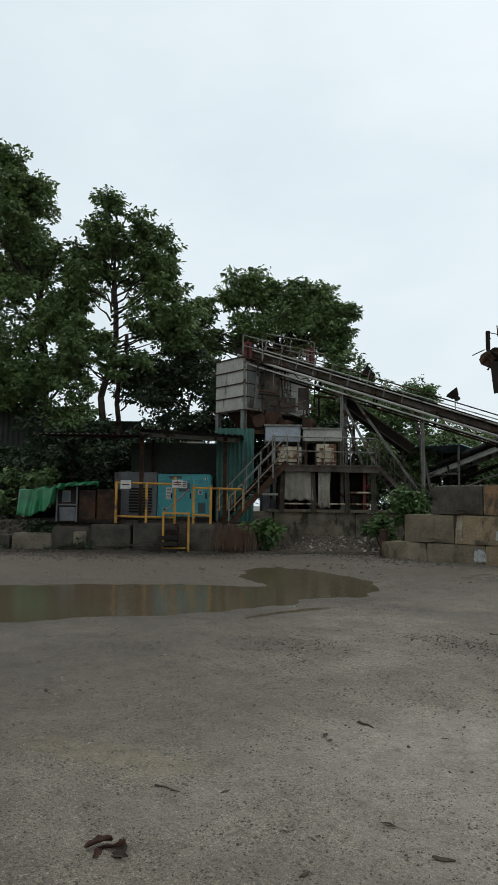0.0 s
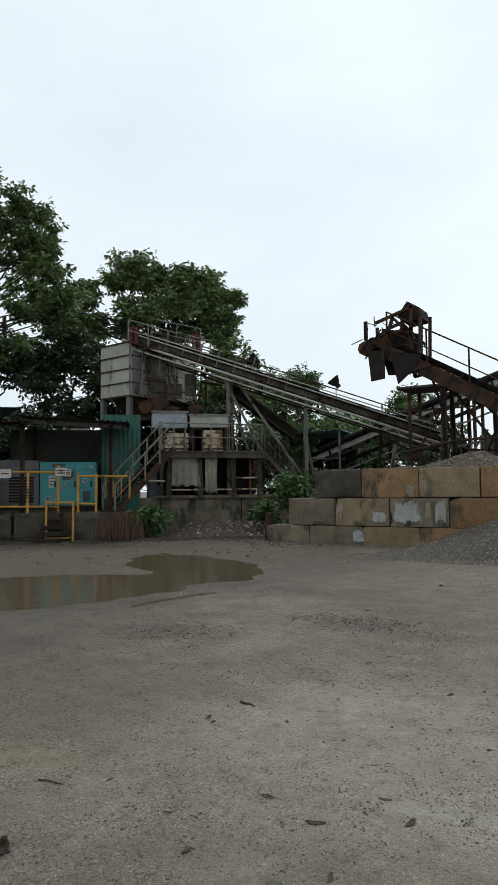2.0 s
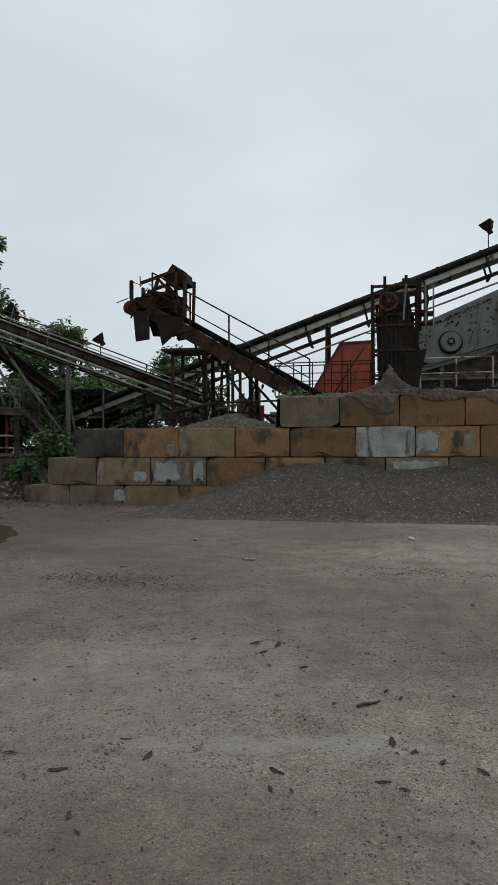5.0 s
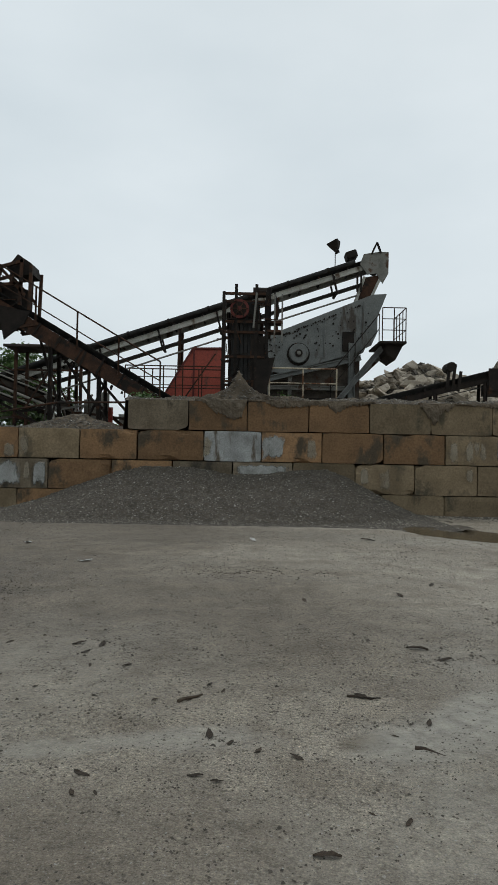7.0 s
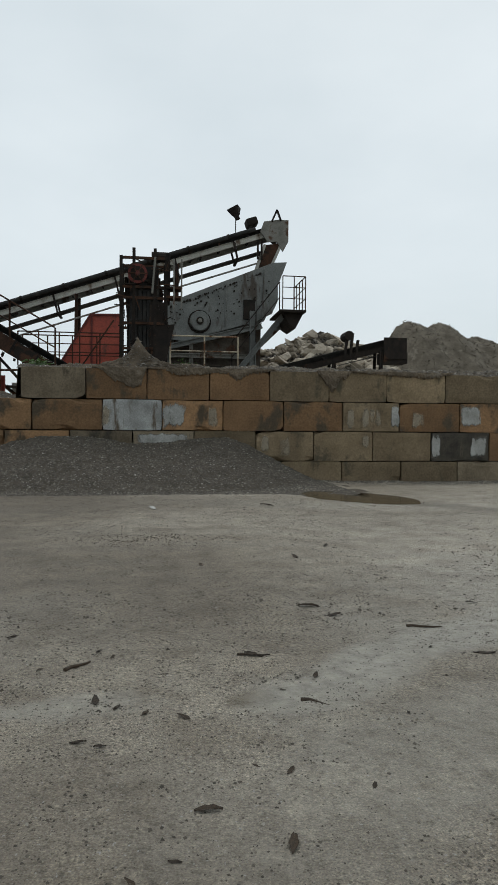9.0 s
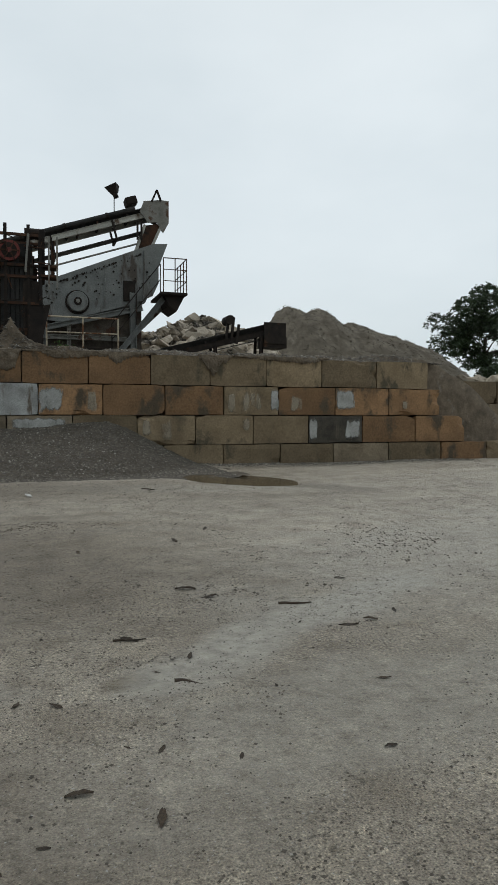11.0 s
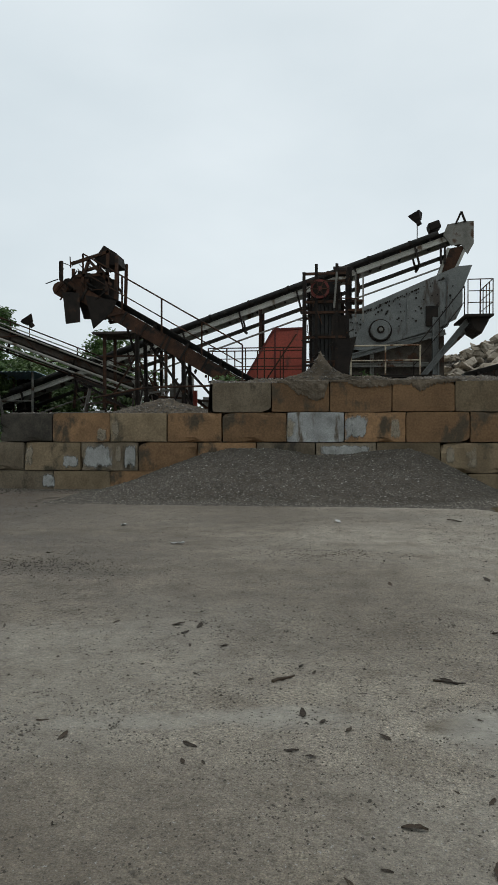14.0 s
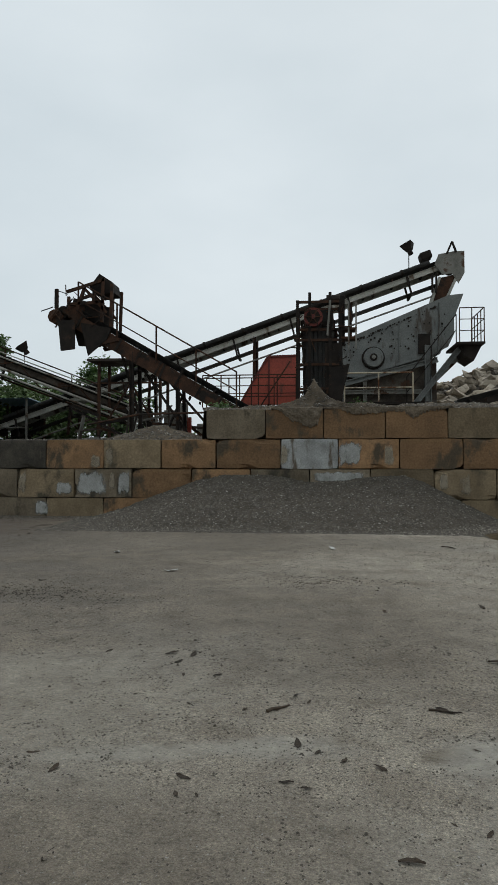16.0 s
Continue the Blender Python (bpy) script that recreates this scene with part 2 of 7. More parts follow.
# centre, half axes and turn of patches on the yard, with their colour and cover
SILT, MUD, WET = (0.36, 0.335, 0.285), (0.068, 0.05, 0.036), (0.085, 0.068, 0.048)
SOIL_PATCHES = [
    (4.2, 2.9, 1.7, 0.7, 0.1, (0.15, 0.124, 0.093), 0.5), (5.72, 4.0, 0.26, 0.1, 0.2, (0.12, 0.09, 0.052), 0.85), (7.2, 4.85, 1.7, 0.3, 0.53, SILT, 0.8), (6.15, 4.1, 0.6, 0.28, 0.6, SILT, 0.7), (4.7, 3.95, 0.5, 0.16, 0.1, SILT, 0.45), (4.25, 3.9, 0.75, 0.14, 0.2, SILT, 0.45),
    (6.7, 3.3, 1.5, 0.7, 0.2, SILT, 0.4), (3.2, 4.6, 2.0, 1.3, 0.9, SILT, 0.28), (9.6, 6.6, 3.4, 1.5, 0.5, SILT, 0.45), (8.6, 12.5, 3.5, 0.8, -0.2, SILT, 0.35), (1.1, 3.1, 0.75, 0.2, 0.4, (0.2, 0.16, 0.10), 0.55),
    (3.0, 13.3, 5.5, 1.5, 0.0, (0.15, 0.125, 0.094), 0.5), (-8.8, 12.2, 9.5, 4.6, 0.73, (0.105, 0.076, 0.054), 0.6), (-11.0, 14.4, 8.0, 2.0, 0.73, MUD, 0.75), (-6.8, 18.6, 3.4, 1.3, 0.73, MUD, 0.6), (-3.2, 9.0, 5.2, 0.9, 1.1, WET, 0.5), (-0.3, 3.5, 2.4, 1.2, 0.6, WET, 0.45),
    (0.0, 6.3, 0.9, 0.4, 0.3, WET, 0.6), (1.8, 7.7, 1.2, 0.35, -0.2, WET, 0.6), (10.3, 12.4, 1.4, 0.5, -1.0, WET, 0.5)]


def ground_material():
    """Compacted wet dirt with crushed stone: broad damp bands, fine grit, low gloss where damp."""
    m = bpy.data.materials.new("compacted_yard_dirt")
    m.use_nodes = True
    n, l = m.node_tree.nodes, m.node_tree.links
    p, co = n["Principled BSDF"], n.new("ShaderNodeTexCoord")

    def tex(s, d, kind="ShaderNodeTexNoise", stretch=(1, 1, 1), turn=0.0):
        mp = n.new("ShaderNodeMapping")
        mp.inputs["Scale"].default_value, mp.inputs["Rotation"].default_value = stretch, (0, 0, turn)
        l.new(co.outputs["Object"], mp.inputs["Vector"])
        t = n.new(kind)
        t.inputs["Scale"].default_value = s
        t.inputs["Detail"].default_value = d
        l.new(mp.outputs["Vector"], t.inputs["Vector"])
        return t

    def ramp(src, *stops):
        r = n.new("ShaderNodeValToRGB")
        while len(r.color_ramp.elements) < len(stops):
            r.color_ramp.elements.new(0.5)
        for e, (at, c) in zip(r.color_ramp.elements, stops):
            e.position, e.color = at, (*c, 1)
        l.new(src, r.inputs["Fac"])
        return r

    def mul(a, b, f=1.0, kind="MULTIPLY"):
        x = n.new("ShaderNodeMix")
        x.data_type, x.blend_type = "RGBA", kind
        if isinstance(f, float):
            x.inputs[0].default_value = f
        else:
            l.new(f, x.inputs[0])
        l.new(a, x.inputs[6])
        l.new(b, x.inputs[7])
        return x.outputs[2]

    broad = tex(0.22, 6)
    tracks = tex(0.55, 5, stretch=(0.25, 1.6, 1), turn=0.5)
    mid, grit, speck, dots = tex(2.4, 8), tex(130, 5), tex(60, 2), tex(46, 3)
    # damper towards the puddles, drier and paler across the yard
    sep, dry = n.new("ShaderNodeSeparateXYZ"), n.new("ShaderNodeMapRange")
    l.new(co.outputs["Object"], sep.inputs[0])
    dry.inputs["From Min"].default_value, dry.inputs["From Max"].default_value = -5.0, 12.0
    dry.inputs["To Min"].default_value, dry.inputs["To Max"].default_value = -0.38, 0.37
    l.new(sep.outputs["X"], dry.inputs["Value"])
    wet = n.new("ShaderNodeMath")
    l.new(broad.outputs["Fac"], wet.inputs[0])
    l.new(dry.outputs[0], wet.inputs[1])
    col = ramp(wet.outputs[0], (0.2, (0.084, 0.068, 0.049)), (0.46, (0.196, 0.166, 0.126)), (0.78, (0.36, 0.322, 0.264))).outputs["Color"]
    col = mul(col, ramp(tracks.outputs["Fac"], (0.32, (0.84, 0.82, 0.79)), (0.5, (1.0, 1.0, 1.0)), (0.68, (1.12, 1.12, 1.12))).outputs["Color"])
    col = mul(col, ramp(mid.outputs["Fac"], (0.3, (0.74, 0.71, 0.67)), (0.5, (1.0, 1.0, 1.0)), (0.7, (1.2, 1.2, 1.18))).outputs["Color"])
    col = mul(col, ramp(grit.outputs["Fac"], (0.34, (0.32, 0.31, 0.30)), (0.46, (0.95, 0.95, 0.95)), (0.55, (1.04, 1.04, 1.04)), (0.68, (1.9, 1.88, 1.82))).outputs["Color"])
    col = mul(col, ramp(dots.outputs["Fac"], (0.32, (0.45, 0.43, 0.41)), (0.43, (0.95, 0.94, 0.93)), (0.57, (1.02, 1.02, 1.02)), (0.68, (1.4, 1.39, 1.36))).outputs["Color"])
    crumbs = tex(9, 6)
    crumbs.inputs["Roughness"].default_value = 0.72
    col = mul(col, ramp(crumbs.outputs["Fac"], (0.3, (0.42, 0.40, 0.37)), (0.41, (0.93, 0.92, 0.91)), (0.6, (1.06, 1.06, 1.06)), (0.7, (1.5, 1.49, 1.46))).outputs["Color"])
    # dried silt, damp soil and mud: uneven patches with noise-broken edges
    warp = tex(1.3, 6)
    for cx, cy, rx, ry, turn, tone, strength in SOIL_PATCHES:
        mp, ln, ad, fade = n.new("ShaderNodeMapping"), n.new("ShaderNodeVectorMath"), n.new("ShaderNodeMath"), n.new("ShaderNodeMapRange")
        mp.vector_type = "TEXTURE"
        mp.inputs["Location"].default_value, mp.inputs["Rotation"].default_value, mp.inputs["Scale"].default_value = (cx, cy, 0), (0, 0, turn), (rx, ry, 1e4)
        l.new(co.outputs["Object"], mp.inputs["Vector"])
        ln.operation, ad.operation = "LENGTH", "MULTIPLY_ADD"
        l.new(mp.outputs["Vector"], ln.inputs[0])
        l.new(warp.outputs["Fac"], ad.inputs[0])
        ad.inputs[1].default_value = 1.5
        l.new(ln.outputs["Value"], ad.inputs[2])
        fade.interpolation_type = "SMOOTHSTEP"
        fade.inputs["From Min"].default_value, fade.inputs["From Max"].default_value = 2.0, 1.25
        fade.inputs["To Min"].default_value, fade.inputs["To Max"].default_value = 0.0, strength
        l.new(ad.outputs[0], fade.inputs["Value"])
        tint = n.new("ShaderNodeRGB")
        tint.outputs[0].default_value = (*tone, 1)
        spotted = mul(tint.outputs[0], ramp(crumbs.outputs["Fac"], (0.3, (0.6, 0.58, 0.55)), (0.5, (1.0, 1.0, 1.0)), (0.7, (1.3, 1.3, 1.28))).outputs["Color"])
        col = mul(col, spotted, fade.outputs[0], "MIX")
    pale = n.new("ShaderNodeRGB")
    pale.outputs[0].default_value = (0.40, 0.39, 0.37, 1)
    col = mul(col, pale.outputs[0], ramp(speck.outputs["Fac"], (0.68, (0, 0, 0)), (0.73, (0.8, 0.8, 0.8))).outputs["Color"], "MIX")
    l.new(col, p.inputs["Base Color"])
    l.new(ramp(tracks.outputs["Fac"], (0.34, (0.50, 0.50, 0.50)), (0.62, (0.66, 0.66, 0.66))).outputs["Color"], p.inputs["Roughness"])
    p.inputs["Specular IOR Level"].default_value = 0.42
    add = n.new("ShaderNodeMath")
    add.operation = "MULTIPLY_ADD"
    add.inputs[1].default_value = 0.5
    l.new(grit.outputs["Fac"], add.inputs[0])
    l.new(dots.outputs["Fac"], add.inputs[2])
    b = n.new("ShaderNodeBump")
    b.inputs["Strength"].default_value, b.inputs["Distance"].default_value = 1.0, 0.03
    l.new(add.outputs[0], b.inputs["Height"])
    l.new(b.outputs["Normal"], p.inputs["Normal"])
    return m


def water_material():
    m = bpy.data.materials.new("muddy_water")
    m.use_nodes = True
    n, l = m.node_tree.nodes, m.node_tree.links
    p = n["Principled BSDF"]
    t, co, r = n.new("ShaderNodeTexNoise"), n.new("ShaderNodeTexCoord"), n.new("ShaderNodeValToRGB")
    t.inputs["Scale"].default_value = 0.7
    l.new(co.outputs["Object"], t.inputs["Vector"])
    r.color_ramp.elements[0].color, r.color_ramp.elements[1].color = (0.07, 0.055, 0.035, 1), (0.105, 0.083, 0.053, 1)
    l.new(t.outputs["Fac"], r.inputs["Fac"])
    l.new(r.outputs["Color"], p.inputs["Base Color"])
    p.inputs["Roughness"].default_value = 0.13
    w, wb = n.new("ShaderNodeTexNoise"), n.new("ShaderNodeBump")
    w.inputs["Scale"].default_value = 5.0
    l.new(co.outputs["Object"], w.inputs["Vector"])
    wb.inputs["Strength"].default_value, wb.inputs["Distance"].default_value = 0.25, 0.02
    l.new(w.outputs["Fac"], wb.inputs["Height"])
    l.new(wb.outputs["Normal"], p.inputs["Normal"])
    p.inputs["IOR"].default_value = 1.33
    return m


def stone_material(name="crushed_stone", gain=1.0):
    """Crushed stone: every stone its own grey or brown."""
    m = bpy.data.materials.new(name)
    m.use_nodes = True
    n, l = m.node_tree.nodes, m.node_tree.links
    g, r = n.new("ShaderNodeNewGeometry"), n.new("ShaderNodeValToRGB")
    e = r.color_ramp.elements
    e[0].position, e[0].color = 0.0, (0.045 * gain, 0.037 * gain, 0.028 * gain, 1)
    e[1].position, e[1].color = 1.0, (0.36, 0.335, 0.295, 1)
    k = e.new(0.55)
    k.color = (0.088 * gain, 0.074 * gain, 0.058 * gain, 1)
    k = e.new(0.95)
    k.color = (0.165 * gain, 0.143 * gain, 0.113 * gain, 1)
    l.new(g.outputs["Random Per Island"], r.inputs["Fac"])
    l.new(r.outputs["Color"], n["Principled BSDF"].inputs["Base Color"])
    n["Principled BSDF"].inputs["Roughness"].default_value = 0.8
    return m


M["stone"], M["heap_stone"], M["yard_stone"] = stone_material(), stone_material("dark_crushed_stone", 1.0), stone_material("yard_crushed_stone", 1.15)
M["ground"], M["water"] = ground_material(), water_material()


# ---- building helpers ----
BASE = {}
PLANT = pose(4.55, 0.7, 0, 0, 0, math.degrees(math.atan2(0.668, 0.744)))  # the plant's own axes: x along its front, y away


def thing(name, label, category, base=(0, 0, 0), m=None, group="", kind=""):
    ob = new(name)
    ob.empty_display_size = 0.2
    ob.matrix_world = (m or Matrix()) @ Matrix.Translation(base)
    BASE[ob] = Vector(base)
    return tagged(ob, label, category, group, kind)


def to_mesh(name, bm, material, smooth=False):
    me = bpy.data.meshes.new(name)
    bmesh.ops.recalc_face_normals(bm, faces=bm.faces[:])
    bm.to_mesh(me)
    bm.free()
    me.materials.append(material)
    if smooth:
        me.polygons.foreach_set("use_smooth", [True] * len(me.polygons))
    return me


def part(name, bm, material, parent, label="", smooth=False, kind=""):
    base = BASE[parent]
    bm.transform(Matrix.Translation(-base))
    ob = new(name, to_mesh(name, bm, material, smooth))
    ob.parent = parent
    BASE[ob] = base
    return tagged(ob, label, kind=kind)


def piece(name, mesh, parent, at, label=""):
    """A part that shares its mesh with others; at: its pose in the thing's axes."""
    ob = new(name, mesh)
    ob.parent = parent
    base = BASE[parent]
    ob.matrix_local = Matrix.Translation(-base) @ at
    BASE[ob] = base
    return tagged(ob, label)


def single(name, bm, material, label, category, m=None, group="", kind="", smooth=False):
    ob = new(name, to_mesh(name, bm, material, smooth))
    if m:
        ob.matrix_world = m
    return tagged(ob, label, category, group, kind)


def box(bm, lo, hi, bevel=0.0, m=None):
    r = bmesh.ops.create_cube(bm, size=1.0)
    s = [b - a for a, b in zip(lo, hi)]
    c = [(a + b) / 2 for a, b in zip(lo, hi)]
    t = Matrix.LocRotScale(c, None, s)
    bmesh.ops.transform(bm, matrix=(m @ t) if m else t, verts=r["verts"])
    if bevel:
        es = {e for v in r["verts"] for e in v.link_edges}
        bmesh.ops.bevel(bm, geom=list(es), offset=bevel, segments=2, affect="EDGES", profile=0.6)
    return bm


def along(a, b):
    a, b = Vector(a), Vector(b)
    d = b - a
    q = d.to_track_quat("X", "Z")
    return Matrix.LocRotScale(a, q, None), d.length


def beam(bm, a, b, w=0.1, h=None, kind="box"):
    """A member from a to b: a box, an angle iron or an I section, w across and h high."""
    h = h or w
    m, n = along(a, b)
    t = min(w, h) * 0.16
    if kind == "box":
        box(bm, (0, -w / 2, -h / 2), (n, w / 2, h / 2), m=m)
    elif kind == "angle":
        box(bm, (0, -w / 2, -h / 2), (n, -w / 2 + t, h / 2), m=m)
        box(bm, (0, -w / 2 + t, -h / 2), (n, w / 2, -h / 2 + t), m=m)
    else:
        box(bm, (0, -w / 2, h / 2 - t), (n, w / 2, h / 2), m=m)
        box(bm, (0, -w / 2, -h / 2), (n, w / 2, -h / 2 + t), m=m)
        box(bm, (0, -t / 2, -h / 2 + t), (n, t / 2, h / 2 - t), m=m)
    return bm


def tube(bm, a, b, r=0.025, seg=8, r2=None):
    m, n = along(a, b)
    c = bmesh.ops.create_cone(bm, segments=seg, radius1=r, radius2=r if r2 is None else r2, depth=n, cap_ends=True)
    bmesh.ops.transform(bm, matrix=m @ Matrix.Translation((n / 2, 0, 0)) @ pose(0, 0, 0, 0, 90, 0), verts=c["verts"])
    return bm


def slab(bm, pts, thick):
    """A plate from a closed outline of 3D points in one plane, thick along its normal."""
    vs = [bm.verts.new(p) for p in pts]
    f = bm.faces.new(vs)
    f.normal_update()
    nrm = f.normal * thick
    r = bmesh.ops.extrude_face_region(bm, geom=[f])
    bmesh.ops.translate(bm, vec=nrm, verts=[v for v in r["geom"] if isinstance(v, bmesh.types.BMVert)])
    return bm


def corrugated(bm, width, height, pitch=0.18, amp=0.03, thick=0.01, m=None):
    """A ribbed sheet in the xz plane."""
    k = int(width / pitch * 4)
    pts = [(i / k * width, amp * (0.0 if i % 4 in (0, 1) else 1.0)) for i in range(k + 1)]
    ring = pts + [(x, y + thick) for x, y in reversed(pts)]
    lo = [bm.verts.new((x, y, 0)) for x, y in ring]
    hi = [bm.verts.new((x, y, height)) for x, y in ring]
    for i in range(len(ring)):
        j = (i + 1) % len(ring)
        bm.faces.new((lo[i], lo[j], hi[j], hi[i]))
    if m:
        bmesh.ops.transform(bm, matrix=m, verts=lo + hi)
    return bm


def B():
    return bmesh.new()


def railing(parent, feet, height=1.05, material=None, r=0.024, mid=1, step=1.3, up=(0, 0, 1)):
    """Posts along a line of feet, with a top rail and mid rails: each its own part."""
    material, up = material or M["steel"], Vector(up)
    for a, b in zip(feet, feet[1:]):
        a, b = Vector(a), Vector(b)
        n = max(1, round((b - a).length / step))
        for i in range(n + 1):
            if i == n and b != Vector(feet[-1]):
                continue
            p = a.lerp(b, i / n)
            part("post", beam(B(), p, p + up * height, r * 1.9, r * 1.9, "angle"), material, parent)
        part("top_rail", tube(B(), a + up * height, b + up * height, r), material, parent)
        for k in range(mid):
            z = up * height * (k + 1) / (mid + 1)
            part("mid_rail", tube(B(), a + z, b + z, r * 0.8), material, parent)


# smooth lattice noise for height fields
LATTICE = np.random.RandomState(7).rand(64, 64)


def lattice(x, y, scale):
    x, y = np.asarray(x) * scale + 200.3, np.asarray(y) * scale + 200.7
    i, j = np.floor(x).astype(int), np.floor(y).astype(int)
    u, v = x - i, y - j
    u, v = u * u * (3 - 2 * u), v * v * (3 - 2 * v)
    g = lambda a, b: LATTICE[a % 64, b % 64]
    return (g(i, j) * (1 - u) + g(i + 1, j) * u) * (1 - v) + (g(i, j + 1) * (1 - u) + g(i + 1, j + 1) * u) * v - 0.5


def fbm(x, y, scale, octaves=4):
    return sum(lattice(x + 13 * k, y - 7 * k, scale * 2 ** k) / 2 ** k for k in range(octaves))


def step(x, a, b):
    t = np.clip((np.asarray(x, float) - a) / (b - a), 0, 1)
    return t * t * (3 - 2 * t)


def sheet(name, xs, ys, height, material, keep=None):
    """A height field over the grid xs by ys."""
    X, Y = np.meshgrid(xs, ys)
    Z = height(X, Y)
    nx, ny = len(xs), len(ys)
    i = (np.arange(ny - 1)[:, None] * nx + np.arange(nx - 1)).ravel()
    f = np.stack([i, i + 1, i + nx + 1, i + nx], 1)
    if keep is not None:
        k = keep(X, Y, Z).ravel()
        f = f[k[f].any(1)]
    me = bpy.data.meshes.new(name)
    me.from_pydata(np.stack([X, Y, Z], -1).reshape(-1, 3).tolist(), [], f.tolist())
    me.materials.append(material)
    me.polygons.foreach_set("use_smooth", [True] * len(me.polygons))
    return me


# ---- ground: one sheet to the horizon ----
def plant_axes(x, y):
    dx, dy = x - 4.55, y - 0.7
    return 0.744 * dx + 0.668 * dy, -0.668 * dx + 0.744 * dy


def dip(x, y, cx, cy, rx, ry, turn):
    c, s = math.cos(turn), math.sin(turn)
    u, v = (x - cx) * c + (y - cy) * s, -(x - cx) * s + (y - cy) * c
    return np.exp(-((u / rx) ** 2 + (v / ry) ** 2) ** 1.5)


def ground_height(x, y):
    u, v = plant_axes(x, y)
    near = 1 - step(np.hypot(x, y - 8), 30, 60)
    # the trodden middle of the yard is flatter than its edges
    level = step(x, -2.0, 0.5) * (1 - step(y, 15.0, 17.5))
    z = 0.055 * (1 - 0.8 * level) * fbm(x, y, 0.35, 3) + 0.022 * (1 - 0.4 * level) * fbm(x, y, 1.7, 3) + 0.008 * fbm(x, y, 7.0, 2)
    z = z - 0.17 * dip(x, y, -5.7, 6.1, 4.9, 1.95, 0.93) - 0.12 * dip(x, y, -4.4, 12.4, 2.6, 1.15, 2.6)
    z = z - 0.12 * dip(x, y, 9.4, 14.1, 1.5, 0.85, -1.07) - 0.09 * dip(x, y, -1.6, 8.3, 1.05, 0.2, 1.45)
    z = z - 0.03 * dip(x, y, 5.7, 4.0, 0.3, 0.16, 0.3) - 0.03 * dip(x, y, -0.3, 3.3, 0.9, 0.3, 0.4)
    # fill behind the block wall
    fill = step(y, 18.25, 18.7) * step(x, -5.3, -3.9) * (1 - step(x, 16.6, 22.5))
    high = 2.02 + 0.93 * step(x, 1.6, 2.3)
    z = z + fill * (high + 0.10 * fbm(x, y, 0.9, 3))
    # raised bench under the plant
    bench = step(v, 22.35, 22.9) * (1 - step(u, 0.1, 0.5)) + step(v, 25.1, 25.6) * step(u, 0.1, 0.5)
    bench = bench * (1 - step(u, 4.2, 6.5)) * (1 - step(x, -5.5, -4.5) * step(y, 17, 18))
    z = z + np.clip(bench, 0, 1) * 0.9
    return z * near


def spaced(lo, hi, d, far, grow=1.25):
    a = list(np.arange(lo, hi + d / 2, d))
    left, right, s = a[0], a[-1], d
    while right < far:
        s *= grow
        left, right = left - s, right + s
        a = [left] + a + [right]
    return np.array(a)


gxs, gys = spaced(-21, 23, 0.15, 2500), spaced(-2, 27, 0.15, 2500)
ground = tagged(new("ground", sheet("ground", gxs, gys, ground_height, M["ground"])),
                "wet compacted grey-brown dirt yard with crushed stone", "ground", kind="structure")


def puddle(name, cx, cy, rx, ry, turn, z, label):
    bm = B()
    ring = [bm.verts.new((math.cos(a) * rx, math.sin(a) * ry, 0)) for a in np.linspace(0, 2 * math.pi, 40, endpoint=False)]
    bm.faces.new(ring)
    ob = single(name, bm, M["water"], label, "water", pose(cx, cy, z, 0, 0, math.degrees(turn)), kind="structure")
    return ob


puddle("puddle", -6.3, 6.0, 8.2, 4.2, 0.93, -0.045, "shallow brown rain puddle on the yard")
puddle("puddle", -4.4, 12.4, 4.2, 2.2, 2.6, -0.05, "thin muddy puddle below the debris")
puddle("puddle", -1.6, 8.3, 1.5, 0.45, 1.45, -0.05, "narrow strip of muddy water in a wheel rut")
puddle("puddle", 9.4, 14.1, 2.2, 1.3, -1.07, -0.036, "small rain puddle at the foot of the block wall")
puddle("puddle", 5.7, 4.0, 0.42, 0.26, 0.3, -0.037, "small muddy wet hollow in the yard")


# ---- the wall of concrete blocks ----
WALL_Y, WALL_D = 18.0, 0.78
wall = thing("block_wall", "dry-stacked retaining wall of large ochre and grey concrete blocks", "wall", (6, WALL_Y, 0), kind="structure")
rnd = random.Random(4)


def rough_block(x0, x1, z0, z1, seed, y0=WALL_Y, d=WALL_D, chip=0.011):
    """One cast block with rounded, chipped edges and a slightly uneven face."""
    r = random.Random(seed)
    bm = B()
    g = 0.007
    box(bm, (x0 + g, y0 + r.uniform(-0.02, 0.025), z0 + g * 0.6), (x1 - g, y0 + d, z1 - g * 0.6))
    bmesh.ops.subdivide_edges(bm, edges=bm.edges[:], cuts=5, use_grid_fill=True)
    c = Vector(((x0 + x1) / 2, y0 + d / 2, (z0 + z1) / 2))
    h = Vector(((x1 - x0) / 2 - g, d / 2, (z1 - z0) / 2 - g * 0.6))
    for v in bm.verts:
        q = v.co - c
        near = sum(1 for k in range(3) if abs(q[k]) > h[k] * 0.985)
        n = noise.noise(v.co * 3.1 + Vector((seed * 1.7, 0, 0)))
        if near >= 2:
            pull = chip * (1.0 + 1.8 * max(0.0, n)) + (0.05 if noise.noise(v.co * 1.9 + Vector((0, seed * 2.3, 0))) > 0.42 else 0)
            for k in range(3):
                if abs(q[k]) > h[k] * 0.985:
                    v.co[k] -= math.copysign(pull, q[k])
        v.co.y += 0.010 * n
    return bm


